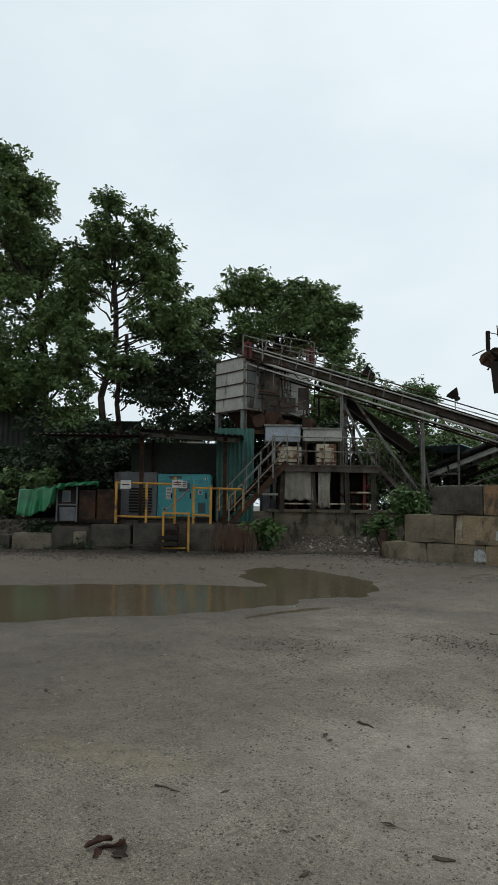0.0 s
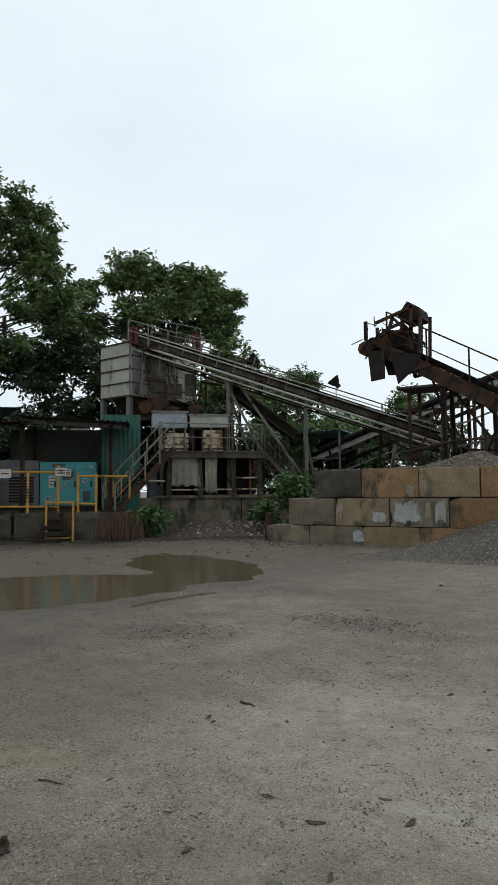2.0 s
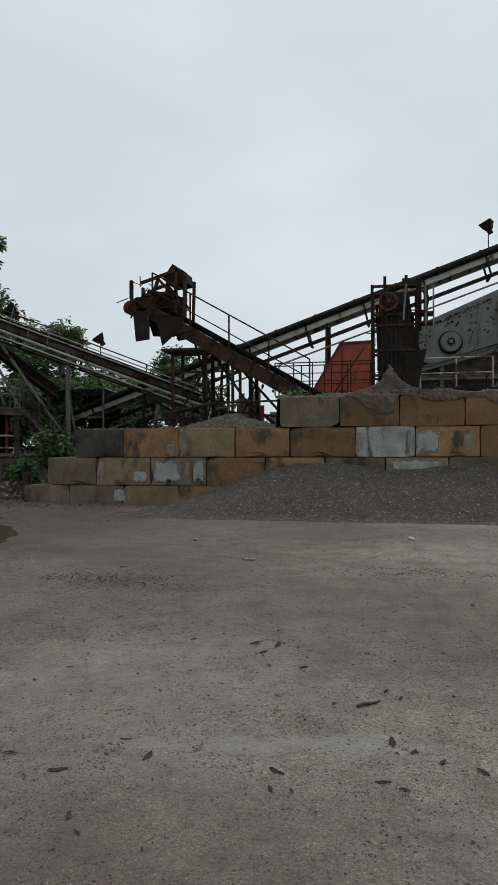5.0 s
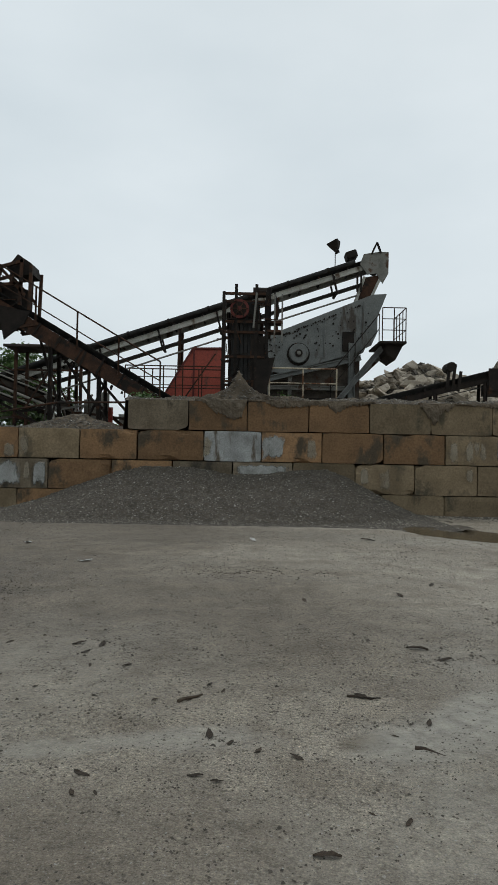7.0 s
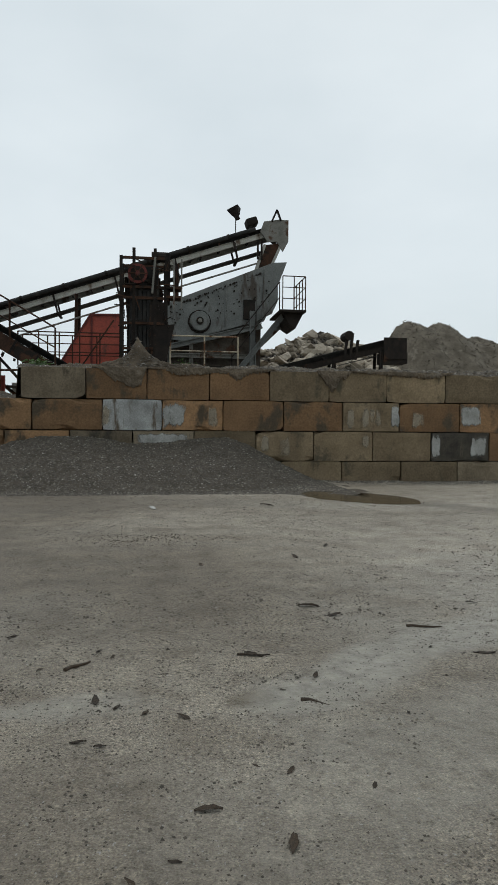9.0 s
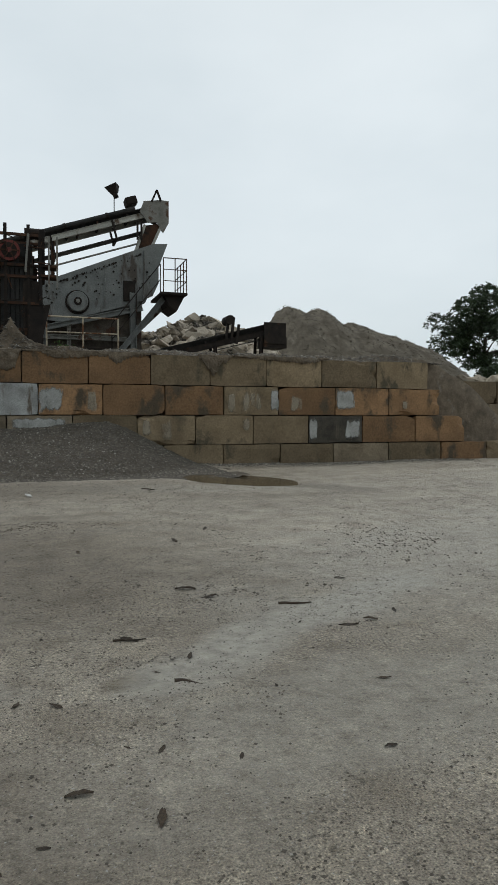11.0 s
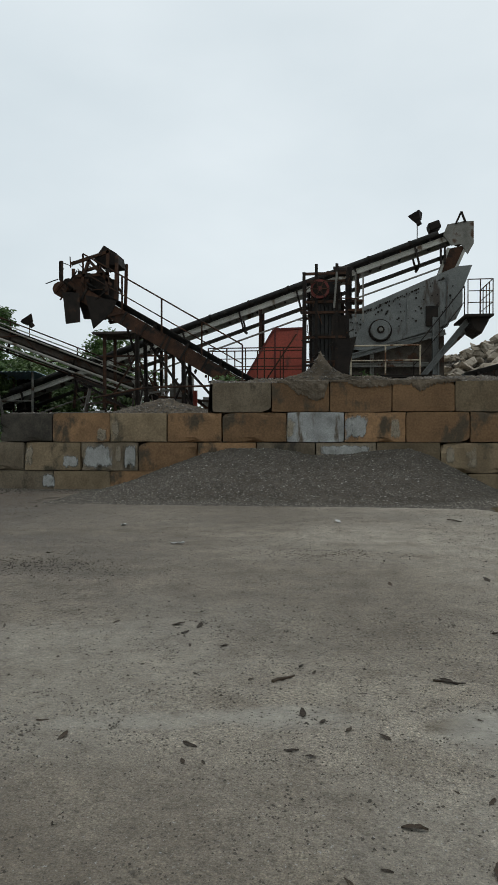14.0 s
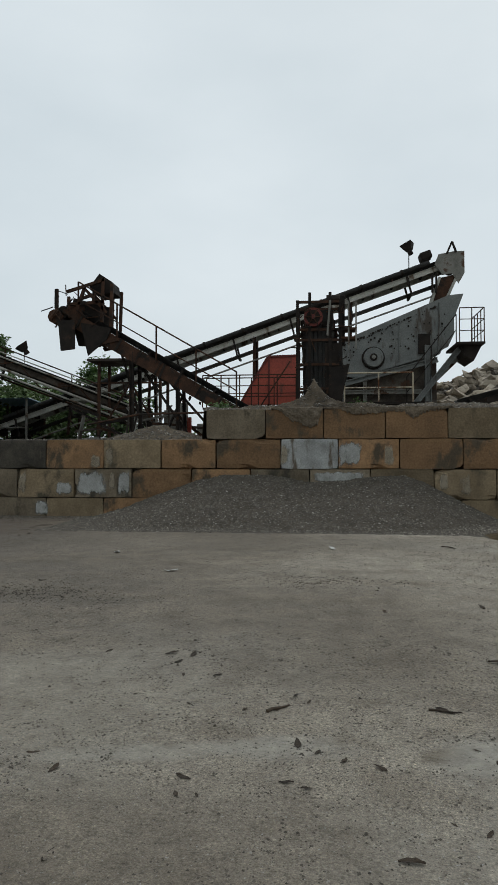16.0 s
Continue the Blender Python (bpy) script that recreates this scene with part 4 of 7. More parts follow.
def conveyor(name, label, a, b, width=0.8, deep=0.3, stringer="steel", rails=(), rail_step=1.6, rail_h=1.0, rail_mid=1, truss=False, idler_step=1.2, m=None):
    """A belt conveyor from its foot a to its head b: two stringers, ties, troughed belt, return belt, idlers, drums, rails."""
    a, b = Vector(a), Vector(b)
    frame_m, n = along(a, b)
    th = thing(name, label, "conveyor", (0, 0, 0), (m or Matrix()) @ frame_m)
    w = width / 2
    for s in (-1, 1):
        bm = B()
        beam(bm, (0, s * (w + 0.06), 0), (n, s * (w + 0.06), 0), 0.09, 0.2, "I")
        if truss:
            beam(bm, (0.4, s * (w + 0.06), -deep - 0.2), (n - 0.4, s * (w + 0.06), -deep - 0.2), 0.07, 0.07)
            k = int(n / 0.95)
            for i in range(k):
                x0, x1 = 0.4 + (n - 0.8) * i / k, 0.4 + (n - 0.8) * (i + 1) / k
                beam(bm, (x0, s * (w + 0.06), -0.1), ((x0 + x1) / 2, s * (w + 0.06), -deep - 0.2), 0.045)
                beam(bm, ((x0 + x1) / 2, s * (w + 0.06), -deep - 0.2), (x1, s * (w + 0.06), -0.1), 0.045)
        part("stringer", bm, M[stringer], th)
    k = int(n / 1.5)
    for i in range(k + 1):
        x = 0.2 + (n - 0.4) * i / k
        part("cross_tie", beam(B(), (x, -w, -0.03), (x, w, -0.03), 0.06), M["rust"], th)
    bm = B()
    prof = [(-w, 0.27), (-w * 0.4, 0.11), (w * 0.4, 0.11), (w, 0.27)]
    prof = prof + [(y, z + 0.02) for y, z in reversed(prof)]
    A, C = [bm.verts.new((0.05, y, z)) for y, z in prof], [bm.verts.new((n - 0.05, y, z)) for y, z in prof]
    for i in range(8):
        j = (i + 1) % 8
        bm.faces.new((A[i], A[j], C[j], C[i]))
    bm.faces.new(A)
    bm.faces.new(list(reversed(C)))
    part("carrying_belt", bm, M["belt"], th)
    part("return_belt", box(B(), (0.1, -w * 0.92, -deep), (n - 0.1, w * 0.92, -deep + 0.02)), M["belt"], th)
    mesh = roller_mesh(width)
    for i in range(int(n / idler_step)):
        piece("idler", mesh, th, Matrix.Translation((0.5 + i * idler_step, 0, 0.07)))
    back = B()
    tube(back, (0, -w - 0.1, -deep - 0.05), (0, w + 0.1, -deep - 0.05), 0.06)
    for s in (-1, 1):
        beam(back, (0, s * (w + 0.1), -deep - 0.1), (0.06, s * (w + 0.1), 0.1), 0.07)
    mesh = to_mesh("return_idler", back, M["dark"])
    for i in range(int(n / (idler_step * 2))):
        piece("return_idler", mesh, th, Matrix.Translation((1.0 + i * idler_step * 2, 0, 0)))
    for x, lab in ((0.0, "tail_drum"), (n, "head_drum")):
        part(lab, tube(B(), (x, -w, -0.07), (x, w, -0.07), 0.2, 16), M["dark"], th)
    for s in rails:
        railing(th, [(0.8, s * (w + 0.16), 0), (n - 0.6, s * (w + 0.16), 0)], rail_h, M["rust"], 0.024, rail_mid, rail_step, frame_m.to_3x3().inverted() @ Vector((0, 0, 1)))
    return th, frame_m, n


def legs(th, frame_m, pairs, foot_z, width, material="steel", spread=0.25, brace=True):
    """Upright trestles under a conveyor at distances along it, down to foot_z."""
    inv = frame_m.inverted()
    for d in pairs:
        feet = []
        for s in (-1, 1):
            top = frame_m @ Vector((d, s * (width / 2 + 0.06), -0.08))
            foot = Vector((*(frame_m @ Vector((d, s * (width / 2 + 0.06 + spread), 0))).xy, foot_z))
            feet.append((top, foot))
            part("leg", beam(B(), inv @ top, inv @ foot, 0.11, 0.11, "I"), M[material], th)
        if brace:
            (t0, f0), (t1, f1) = feet
            part("brace", beam(B(), inv @ t0.lerp(f0, 0.5), inv @ f1.lerp(t1, 0.1), 0.05), M[material], th)


def floodlight(p, aim, name="floodlight", s=1.0):
    """A yard lamp: a flared housing on a bent pole."""
    th = thing(name, "dark weathered floodlight on a thin steel pole", "lamp", p, group="floodlights")
    p = Vector(p)
    part("pole", tube(B(), p, p + Vector((0, 0, 0.85 * s)), 0.018), M["dark"], th)
    head = look(p + Vector((0, 0, 1.0 * s)), p + Vector((0, 0, 1.0 * s)) + Vector(aim))
    bm = B()
    c = bmesh.ops.create_cone(bm, segments=4, radius1=0.40 * s, radius2=0.2 * s, depth=0.32 * s, cap_ends=True)
    bmesh.ops.transform(bm, matrix=head @ Matrix.Translation((0, 0, -0.1 * s)) @ pose(0, 0, 0, 0, 0, 45), verts=c["verts"])
    housing = part("housing", bm, M["dark"], th)
    bm = B()
    box(bm, (-0.13 * s, -0.1 * s, 0.06 * s), (0.13 * s, 0.1 * s, 0.26 * s), 0.02, head)
    part("ballast_box", bm, M["dark"], th)
    part("lens", box(B(), (-0.24 * s, -0.24 * s, -0.272 * s), (0.24 * s, 0.24 * s, -0.262 * s), m=head), M["glass"], th)
    return th


# long feed conveyor rising over the screen
c2, c2m, c2n = conveyor("feed_conveyor", "long inclined belt conveyor with grey lattice sides and black idlers", (-8.6, 27, 2.83), (10.0, 27, 9.2), 0.8, 0.55, "panel", ())
legs(c2, c2m, [3.5, 7.0, 11.5, 15.5], 2.6, 0.8, "rust")
part("pipe", tube(B(), (1.0, -0.62, -1.0), (c2n - 1.2, -0.62, -1.0), 0.035), M["steel"], c2)
bm = slab(B(), [(9.3, 26.35, 9.1), (9.45, 26.35, 9.5), (10.05, 26.35, 9.6), (10.42, 26.35, 9.6), (10.42, 26.35, 8.75), (10.2, 26.35, 8.35), (9.95, 26.35, 8.75), (9.6, 26.35, 8.7)], 0.05)
bm.transform(c2m.inverted())
part("head_plate", bm, M["steel"], c2, "dented pale steel head plate streaked with rust")
bm = box(B(), (10.36, 26.4, 8.75), (10.42, 27.6, 9.58))
bm.transform(c2m.inverted())
part("end_plate", bm, M["greysteel"], c2)
for x0, z0, x1, z1 in ((9.2, 8.0, 9.2, 8.7), (9.35, 8.0, 9.35, 8.75), (9.75, 9.5, 9.95, 9.95), (9.95, 9.95, 10.1, 9.55), (8.3, 8.3, 8.3, 8.6)):
    bm = beam(B(), (x0, 26.3, z0), (x1, 26.3, z1), 0.07)
    bm.transform(c2m.inverted())
    part("head_strut", bm, M["dark"], c2)
part("top_guard", tube(B(), (0.6, -0.42, 0.32), (c2n - 0.8, -0.42, 0.32), 0.09, 8), M["belt"], c2, "rolled black belt edge")
for k in range(11):
    part("roll_band", tube(B(), (1.2 + 1.65 * k, -0.42, 0.32), (1.29 + 1.65 * k, -0.42, 0.32), 0.115, 8), M["dark"], c2)
part("hood", box(B(), (c2n - 1.0, -0.3, 0.55), (c2n - 0.55, 0.3, 0.85), 0.06), M["dark"], c2)
bm = slab(B(), [(9.5, 26.45, 8.6), (10.2, 26.45, 8.75), (9.75, 26.45, 7.75), (9.15, 26.45, 7.55)], 1.1)
bm.transform(c2m.inverted())
part("chute", bm, M["rust"], c2, "rusty discharge chute with pale worn edges")
for xa, za, xb, zb in ((9.5, 8.62, 9.15, 7.57), (10.2, 8.77, 9.75, 7.77)):
    bm = beam(B(), (xa, 26.42, za), (xb, 26.42, zb), 0.1)
    bm.transform(c2m.inverted())
    part("chute_edge", bm, M["panel"], c2)
floodlight((8.36, 26.6, 8.95), (-0.35, 0.15, 0.9), s=0.85)

# old conveyor up to the bin
c0, c0m, c0n = conveyor("bin_conveyor", "old inclined belt conveyor with walkway rails leading to the bin", (-1.9, 26.45, 3.15), (-13.75, 20.55, 7.85), 0.8, 0.4, "brownsteel", (1,), 2.6, 0.55, 0)
legs(c0, c0m, [6.4, 9.6], 1.0, 0.8, "steel", 0.3)
for k, (y, z, r) in enumerate(((0.6, -0.22, 0.05), (0.62, -0.42, 0.035), (0.6, 0.2, 0.03), (-0.6, -0.4, 0.04), (0.66, 0.38, 0.022))):
    # pale panel tone carries the light that falls on the pipes
    part("pipe", tube(B(), (0.4, y, z), (c0n - 0.2 * k, y, z - 0.03 * k), r), M["panel" if k != 3 else "rust"], c0)
for k in range(11):
    part("lattice_bar", beam(B(), (0.9 + k * 1.15, 0.6, -0.42 if k % 2 else 0.2), (2.05 + k * 1.15, 0.6, 0.2 if k % 2 else -0.42), 0.045, 0.045, "angle"), M["rust"], c0)
for k in range(9):
    a, r = 7.2 + k * 0.72, random.Random(k)
    part("guard_bar", beam(B(), (a, 0.62, -0.1), (a + 0.08, 0.62, 0.55 + 0.2 * r.random()), 0.045, 0.045, "angle"), M["steel"], c0)
for p, q in (((3.42, 25.9, 6.05), (5.75, 25.2, 1.3)), ((4.1, 25.9, 5.75), (7.0, 25.2, 1.3)), ((3.6, 26.6, 5.9), (5.2, 26.6, 1.2)), ((6.5, 25.9, 5.0), (7.4, 26.4, 1.2))):
    part("raking_strut", beam(B(), c0m.inverted() @ PLANT @ Vector(p), c0m.inverted() @ PLANT @ Vector(q), 0.1, 0.1, "angle"), M["steel"], c0)
spout = thing("covered_chute", "dark sheeted chute sloping down behind the steel struts", "chute", (5, 26.8, 4.8), PLANT)
part("chute_trough", beam(B(), (3.7, 26.8, 5.85), (6.5, 26.8, 3.85), 0.7, 0.42), M["dark"], spout)
for z in (-0.22, 0.22):
    part("chute_edge", beam(B(), (3.7, 26.42, 5.85 + z), (6.5, 26.42, 3.85 + z), 0.05), M["brownsteel"], spout)
for u, z in ((4.2, 5.3), (6.2, 3.9)):
    part("leg", beam(B(), (u, 26.8, z), (u, 26.8, 0.9), 0.1, 0.1, "I"), M["brownsteel"], spout)
for p, aim in (((-9.1, 22.85, 5.9), (-0.7, -0.35, 0.5)), ((-6.75, 25.4, 5.1), (-0.5, -0.3, 0.75))):
    floodlight(p, aim, s=0.85)

# stacker conveyor with its battered head
c1, c1m, c1n = conveyor("stacker_conveyor", "rust-brown stacker conveyor with handrails and a battered discharge head", (3.05, 21, 2.72), (-3.2, 21, 6.35), 0.75, 0.3, "rust", (1,), 1.3, 1.15)
for s in (-1, 1):
    part("side_skirt", box(B(), (0.3, s * 0.47 - 0.02, -0.34), (c1n - 0.4, s * 0.47 + 0.02, 0.1)), M["rust"], c1)
for k in range(9):
    part("skirt_rib", box(B(), (0.6 + 0.74 * k, 0.491, -0.32), (0.66 + 0.74 * k, 0.53, 0.12)), M["dark"], c1)
br = random.Random(33)
for k in range(16):
    x = br.uniform(0.5, c1n - 0.8)
    part("hanging_dirt", beam(B(), (x, 0.3, -0.36), (x + br.uniform(-0.05, 0.05), 0.3, -0.42 - br.uniform(0.02, 0.16)), br.uniform(0.05, 0.16), 0.05), M["dark"], c1)
for a, q in ((2.6, (0.1, 20.6, 2.3)), (3.2, (1.5, 20.6, 2.6)), (4.3, (0.9, 20.5, 2.3)), (5.0, (-0.7, 21.4, 2.2))):
    part("raking_strut", beam(B(), (a, 0.0, -0.3), c1m.inverted() @ Vector(q), 0.08, 0.08, "angle"), M["dark"], c1)
legs(c1, c1m, [2.9, 4.6], 2.0, 0.75, "dark", 0.1)
inv = c1m.inverted()


def c1part(name, bm, mat, label=""):
    bm.transform(inv)
    return part(name, bm, M[mat], c1, label)


def drawn(x):
    return -3.4 + (x + 3.4) * 0.82


for y in (20.5, 21.5):
    for p, q in (((-3.4, 6.2), (-3.4, 7.0)), ((-1.6, 5.9), (-1.55, 7.3)), ((-1.25, 5.75), (-1.2, 7.1)), ((-2.6, 6.3), (-2.3, 7.0)),
                 ((-3.0, 6.9), (-1.5, 7.25)), ((-2.9, 6.5), (-1.5, 6.55)), ((-2.3, 7.0), (-1.4, 6.2)), ((-1.9, 5.2), (-0.9, 5.35)), ((-1.9, 5.2), (-1.7, 5.7))):
        c1part("head_strut", beam(B(), (drawn(p[0]), y, p[1]), (drawn(q[0]), y, q[1]), 0.09, 0.09, "angle"), "rust")
c1part("motor_hood", slab(B(), [(-2.4, 20.6, 7.02), (-2.05, 20.6, 7.48), (-1.65, 20.6, 7.22), (-1.58, 20.6, 6.87), (-2.15, 20.6, 6.82)], 0.8), "dark", "dark bent sheet hood")
c1part("gearbox", box(B(), (-3.1, 20.55, 6.05), (-2.62, 21.5, 6.55), 0.12), "rust")
c1part("drum_guard", tube(tube(B(), (-3.45, 20.45, 6.12), (-3.45, 21.6, 6.12), 0.23, 9), (-3.6, 20.42, 6.02), (-3.35, 20.42, 6.3), 0.07, 6), "rust", "rust-red drum guard")
c1part("chute_plate", slab(B(), [(-3.3, 20.4, 6.0), (-2.75, 20.4, 5.95), (-2.75, 20.4, 5.05), (-3.2, 20.4, 5.0)], -0.06), "dark")
c1part("chute_plate", slab(B(), [(-2.6, 20.5, 5.9), (-1.6, 20.5, 5.7), (-1.75, 20.5, 5.35), (-2.35, 20.5, 4.85)], -0.06), "dark")
c1part("chute_plate", slab(B(), [(-3.25, 21.5, 6.0), (-2.2, 21.5, 5.95), (-2.3, 21.5, 5.3), (-3.05, 21.5, 5.35)], 0.06), "dark")
sr = random.Random(17)
for k in range(26):
    a = Vector((sr.uniform(-3.6, -1.8), sr.uniform(20.35, 20.6), 0))
    a.z = 6.25 - 0.12 * (a.x + 3.4) + sr.uniform(-0.45, 0.6)
    d = Vector((sr.uniform(-0.4, 0.4), 0, sr.uniform(-0.45, 0.35)))
    c1part("scrap_strap", beam(B(), a, a + d, sr.uniform(0.03, 0.11), 0.02), sr.choice(("dark", "rust")))
c1part("rear_plate", slab(B(), [(-3.0, 20.9, 6.8), (-1.75, 20.9, 6.45), (-1.75, 20.9, 5.7), (-3.2, 20.9, 6.0)], 0.05), "dark")
c1part("vent_pipe", tube(B(), (-3.42, 20.5, 6.4), (-3.42, 20.5, 6.98), 0.06), "dark")

# conveyor head that points at the yard, over the cone
c3, c3m, c3n = conveyor("side_conveyor", "dark greasy conveyor head with a red pulley above the wall", (4.85, 26.5, 3.6), (4.85, 19.7, 5.55), 0.8, 0.3, "dark", ())
inv3 = c3m.inverted()


def c3part(name, bm, mat, label=""):
    bm.transform(inv3)
    return part(name, bm, M[mat], c3, label)


for x in (4.27, 4.62, 5.2, 5.5):
    for y in (19.35, 20.3):
        c3part("post", beam(B(), (x, y, 2.9), (x, y, 6.15 + (0.22 if x in (4.62, 5.2) and y < 20 else 0)), 0.085, 0.085, "angle"), "dark")
for z in (3.6, 4.3, 5.0, 5.3, 6.1):
    for y in (19.35, 20.3):
        c3part("girt", beam(B(), (4.27, y, z), (5.5, y, z), 0.07, 0.07, "angle"), "rust")
c3part("hanging_belt", box(B(), (4.5, 19.5, 3.3), (5.3, 19.56, 5.9), 0.01), "belt")
c3part("skirt", box(B(), (4.42, 19.62, 3.2), (5.42, 20.2, 5.4), 0.02), "dark")
c3part("chute", slab(B(), [(5.45, 19.3, 3.0), (5.75, 19.3, 4.3), (5.2, 19.3, 4.2), (5.2, 19.3, 3.0)], -0.7), "dark", "bent dark chute plate")
bm = tube(B(), (4.72, 19.28, 5.66), (4.72, 19.46, 5.66), 0.27, 20)
tube(bm, (4.72, 19.24, 5.66), (4.72, 19.28, 5.66), 0.07, 10)
# flat dark disc stands in for the shade inside the pulley ring
c3part("pulley_recess", tube(B(), (4.72, 19.272, 5.66), (4.72, 19.279, 5.66), 0.2, 18), "dark")
pul = c3part("pulley", bm, "darkred", "dull red pulley wheel")
for i in range(6):
    a = i * math.pi / 3
    bm = beam(B(), (4.72, 19.262, 5.66), (4.72 + 0.25 * math.cos(a), 19.262, 5.66 + 0.25 * math.sin(a)), 0.03)
    bm.transform(inv3)
    part("spoke", bm, M["rust"], pul)
tr = random.Random(23)
for k in range(46):
    a = Vector((tr.uniform(4.25, 5.6), tr.uniform(19.15, 19.4), tr.uniform(3.2, 6.1)))
    d = Vector((tr.uniform(-0.15, 0.15), 0, tr.uniform(-0.5, 0.5))) if k % 3 else Vector((tr.uniform(-0.5, 0.5), 0, tr.uniform(-0.15, 0.15)))
    c3part("scrap_strap", beam(B(), a, a + d, tr.uniform(0.025, 0.09), 0.02), tr.choice(("dark", "dark", "rust")))
for k in range(7):
    c3part("belt_fold", box(B(), (4.5 + 0.12 * k, 19.44 - 0.015 * (k % 3), 3.3), (4.6 + 0.12 * k, 19.5, 5.2 + 0.1 * (k % 4)), 0.01), "belt")
c3part("guard_mesh", box(B(), (5.05, 19.35, 3.3), (5.55, 19.39, 4.9), 0.01), "dark")
c3part("motor", tube(B(), (5.1, 19.9, 6.28), (5.55, 19.9, 6.28), 0.15, 12), "dark")
c3part("belt_guard", box(B(), (5.48, 19.4, 4.9), (5.62, 19.9, 6.3), 0.03), "dark")
for z in (5.02, 5.28):
    c3part("bracket", box(B(), (5.5, 19.3, z), (5.95, 19.8, z + 0.06)), "rust")
for x in (5.72, 5.93):
    c3part("post", beam(B(), (x, 19.3, 4.7), (x, 19.3, 6.1), 0.045, 0.045, "angle"), "steel")
c3part("ladder_rail", tube(B(), (5.12, 19.2, 5.1), (5.2, 19.2, 6.1), 0.03), "steel")

# ---- vibrating screen on its frame ----
screen = thing("vibrating_screen", "grey steel vibrating screen with a round wheel on braced legs", "machine", (8, 26.5, 2.9))
side = [(5.55, 26.0, 6.08), (9.75, 26.0, 7.82), (10.3, 26.0, 7.86), (9.95, 26.0, 6.95), (9.95, 26.0, 6.35), (9.72, 26.0, 5.85), (9.0, 26.0, 5.5), (6.3, 26.0, 4.72), (5.55, 26.0, 4.8)]
part("side_plate", slab(B(), side, 0.05), M["greysteel"], screen)
part("side_plate", slab(B(), [(x, 27.75, z) for x, y, z in side], 0.05), M["greysteel"], screen)
part("screen_deck", slab(B(), [(5.6, 26.06, 5.9), (9.9, 26.06, 7.5), (9.9, 27.74, 7.5), (5.6, 27.74, 5.9)], 0.08), M["dark"], screen)
part("screen_deck", slab(B(), [(5.7, 26.06, 4.9), (9.6, 26.06, 5.9), (9.6, 27.74, 5.9), (5.7, 27.74, 4.9)], 0.08), M["dark"], screen)
bm = tube(B(), (6.92, 25.72, 5.46), (6.92, 26.0, 5.46), 0.37, 28)
bmesh.ops.bevel(bm, geom=bm.edges[:], offset=0.02, segments=1, affect="EDGES")
wh = part("eccentric_wheel", bm, M["greysteel"], screen, "round grey eccentric housing")
part("hub", tube(B(), (6.92, 25.66, 5.46), (6.92, 25.72, 5.46), 0.14, 16), M["dark"], wh)
part("hub_cap", tube(B(), (6.92, 25.63, 5.46), (6.92, 25.66, 5.46), 0.075, 12), M["steel"], wh)
bolt = to_mesh("bolt", tube(B(), (0, -0.02, 0), (0, 0.04, 0), 0.028, 6), M["dark"])
rb = random.Random(5)
for i in range(120):
    x = rb.uniform(5.75, 9.75)
    lo, hi = np.interp(x, [5.55, 9.0, 9.9], [4.9, 5.6, 6.2]), np.interp(x, [5.55, 9.75], [6.0, 7.7])
    z = hi - 0.12 if i % 3 == 0 else rb.uniform(lo + 0.1, hi - 0.1)
    if math.hypot(x - 6.92, z - 5.46) > 0.55:
        piece("bolt", bolt, screen, Matrix.LocRotScale((x, 25.98, z), None, (k := rb.choice((0.7, 1.0, 1.5)), 1.0, k)))
# dark disc behind the wheel, slightly wider, shows as a rim
part("wheel_ring", tube(B(), (6.92, 25.965, 5.46), (6.92, 25.985, 5.46), 0.44, 28), M["dark"], screen, "thin dark ring round the wheel")
for x0 in (7.9, 9.35):
    part("stiffener", beam(B(), (x0, 25.97, 5.3 + 0.28 * (x0 - 7.9)), (x0 + 0.05, 25.97, 6.95 + 0.4 * (x0 - 7.9)), 0.05), M["greysteel"], screen)
part("stiffener", box(B(), (8.6, 25.9, 5.6), (9.05, 26.0, 6.35), 0.02), M["dark"], screen)
for a, b, w in (((5.7, 25.85, 4.45), (9.3, 25.85, 5.35), 0.2), ((5.7, 25.85, 4.15), (8.7, 25.85, 4.15), 0.16), ((5.7, 25.85, 4.9), (5.7, 25.85, 2.8), 0.2),
                ((8.95, 25.85, 5.9), (8.95, 25.85, 2.8), 0.24), ((6.6, 25.85, 4.6), (6.6, 25.85, 2.8), 0.14), ((8.3, 25.7, 3.5), (10.1, 25.7, 5.75), 0.2),
                ((8.55, 26.6, 3.9), (10.4, 26.6, 5.7), 0.16), ((5.7, 27.9, 4.45), (9.3, 27.9, 5.35), 0.2), ((8.95, 27.9, 5.9), (8.95, 27.9, 2.8), 0.24), ((5.7, 27.9, 4.9), (5.7, 27.9, 2.8), 0.2)):
    part("frame_beam", beam(B(), a, b, w, w, "I"), M["steel" if w < 0.2 else "greysteel"], screen)
part("lower_skirt", slab(B(), [(5.75, 26.1, 4.5), (9.3, 26.1, 5.3), (9.3, 26.1, 3.2), (5.75, 26.1, 3.2)], 0.04), M["brownsteel"], screen)
part("platform", box(B(), (9.85, 25.0, 5.78), (10.85, 27.2, 5.86)), M["dark"], screen)
part("kick_box", slab(B(), [(10.05, 25.3, 5.78), (10.8, 25.3, 5.78), (10.5, 25.3, 5.2), (10.2, 25.3, 5.4)], 1.6), M["dark"], screen)
railing(screen, [(9.95, 25.05, 5.86), (10.82, 25.05, 5.86), (10.82, 27.1, 5.86)], 1.25, M["rust"], 0.02, 2, 0.55)
railing(screen, [(5.8, 25.2, 3.7), (8.3, 25.2, 3.7)], 1.1, M["cream"], 0.03, 1, 1.3)
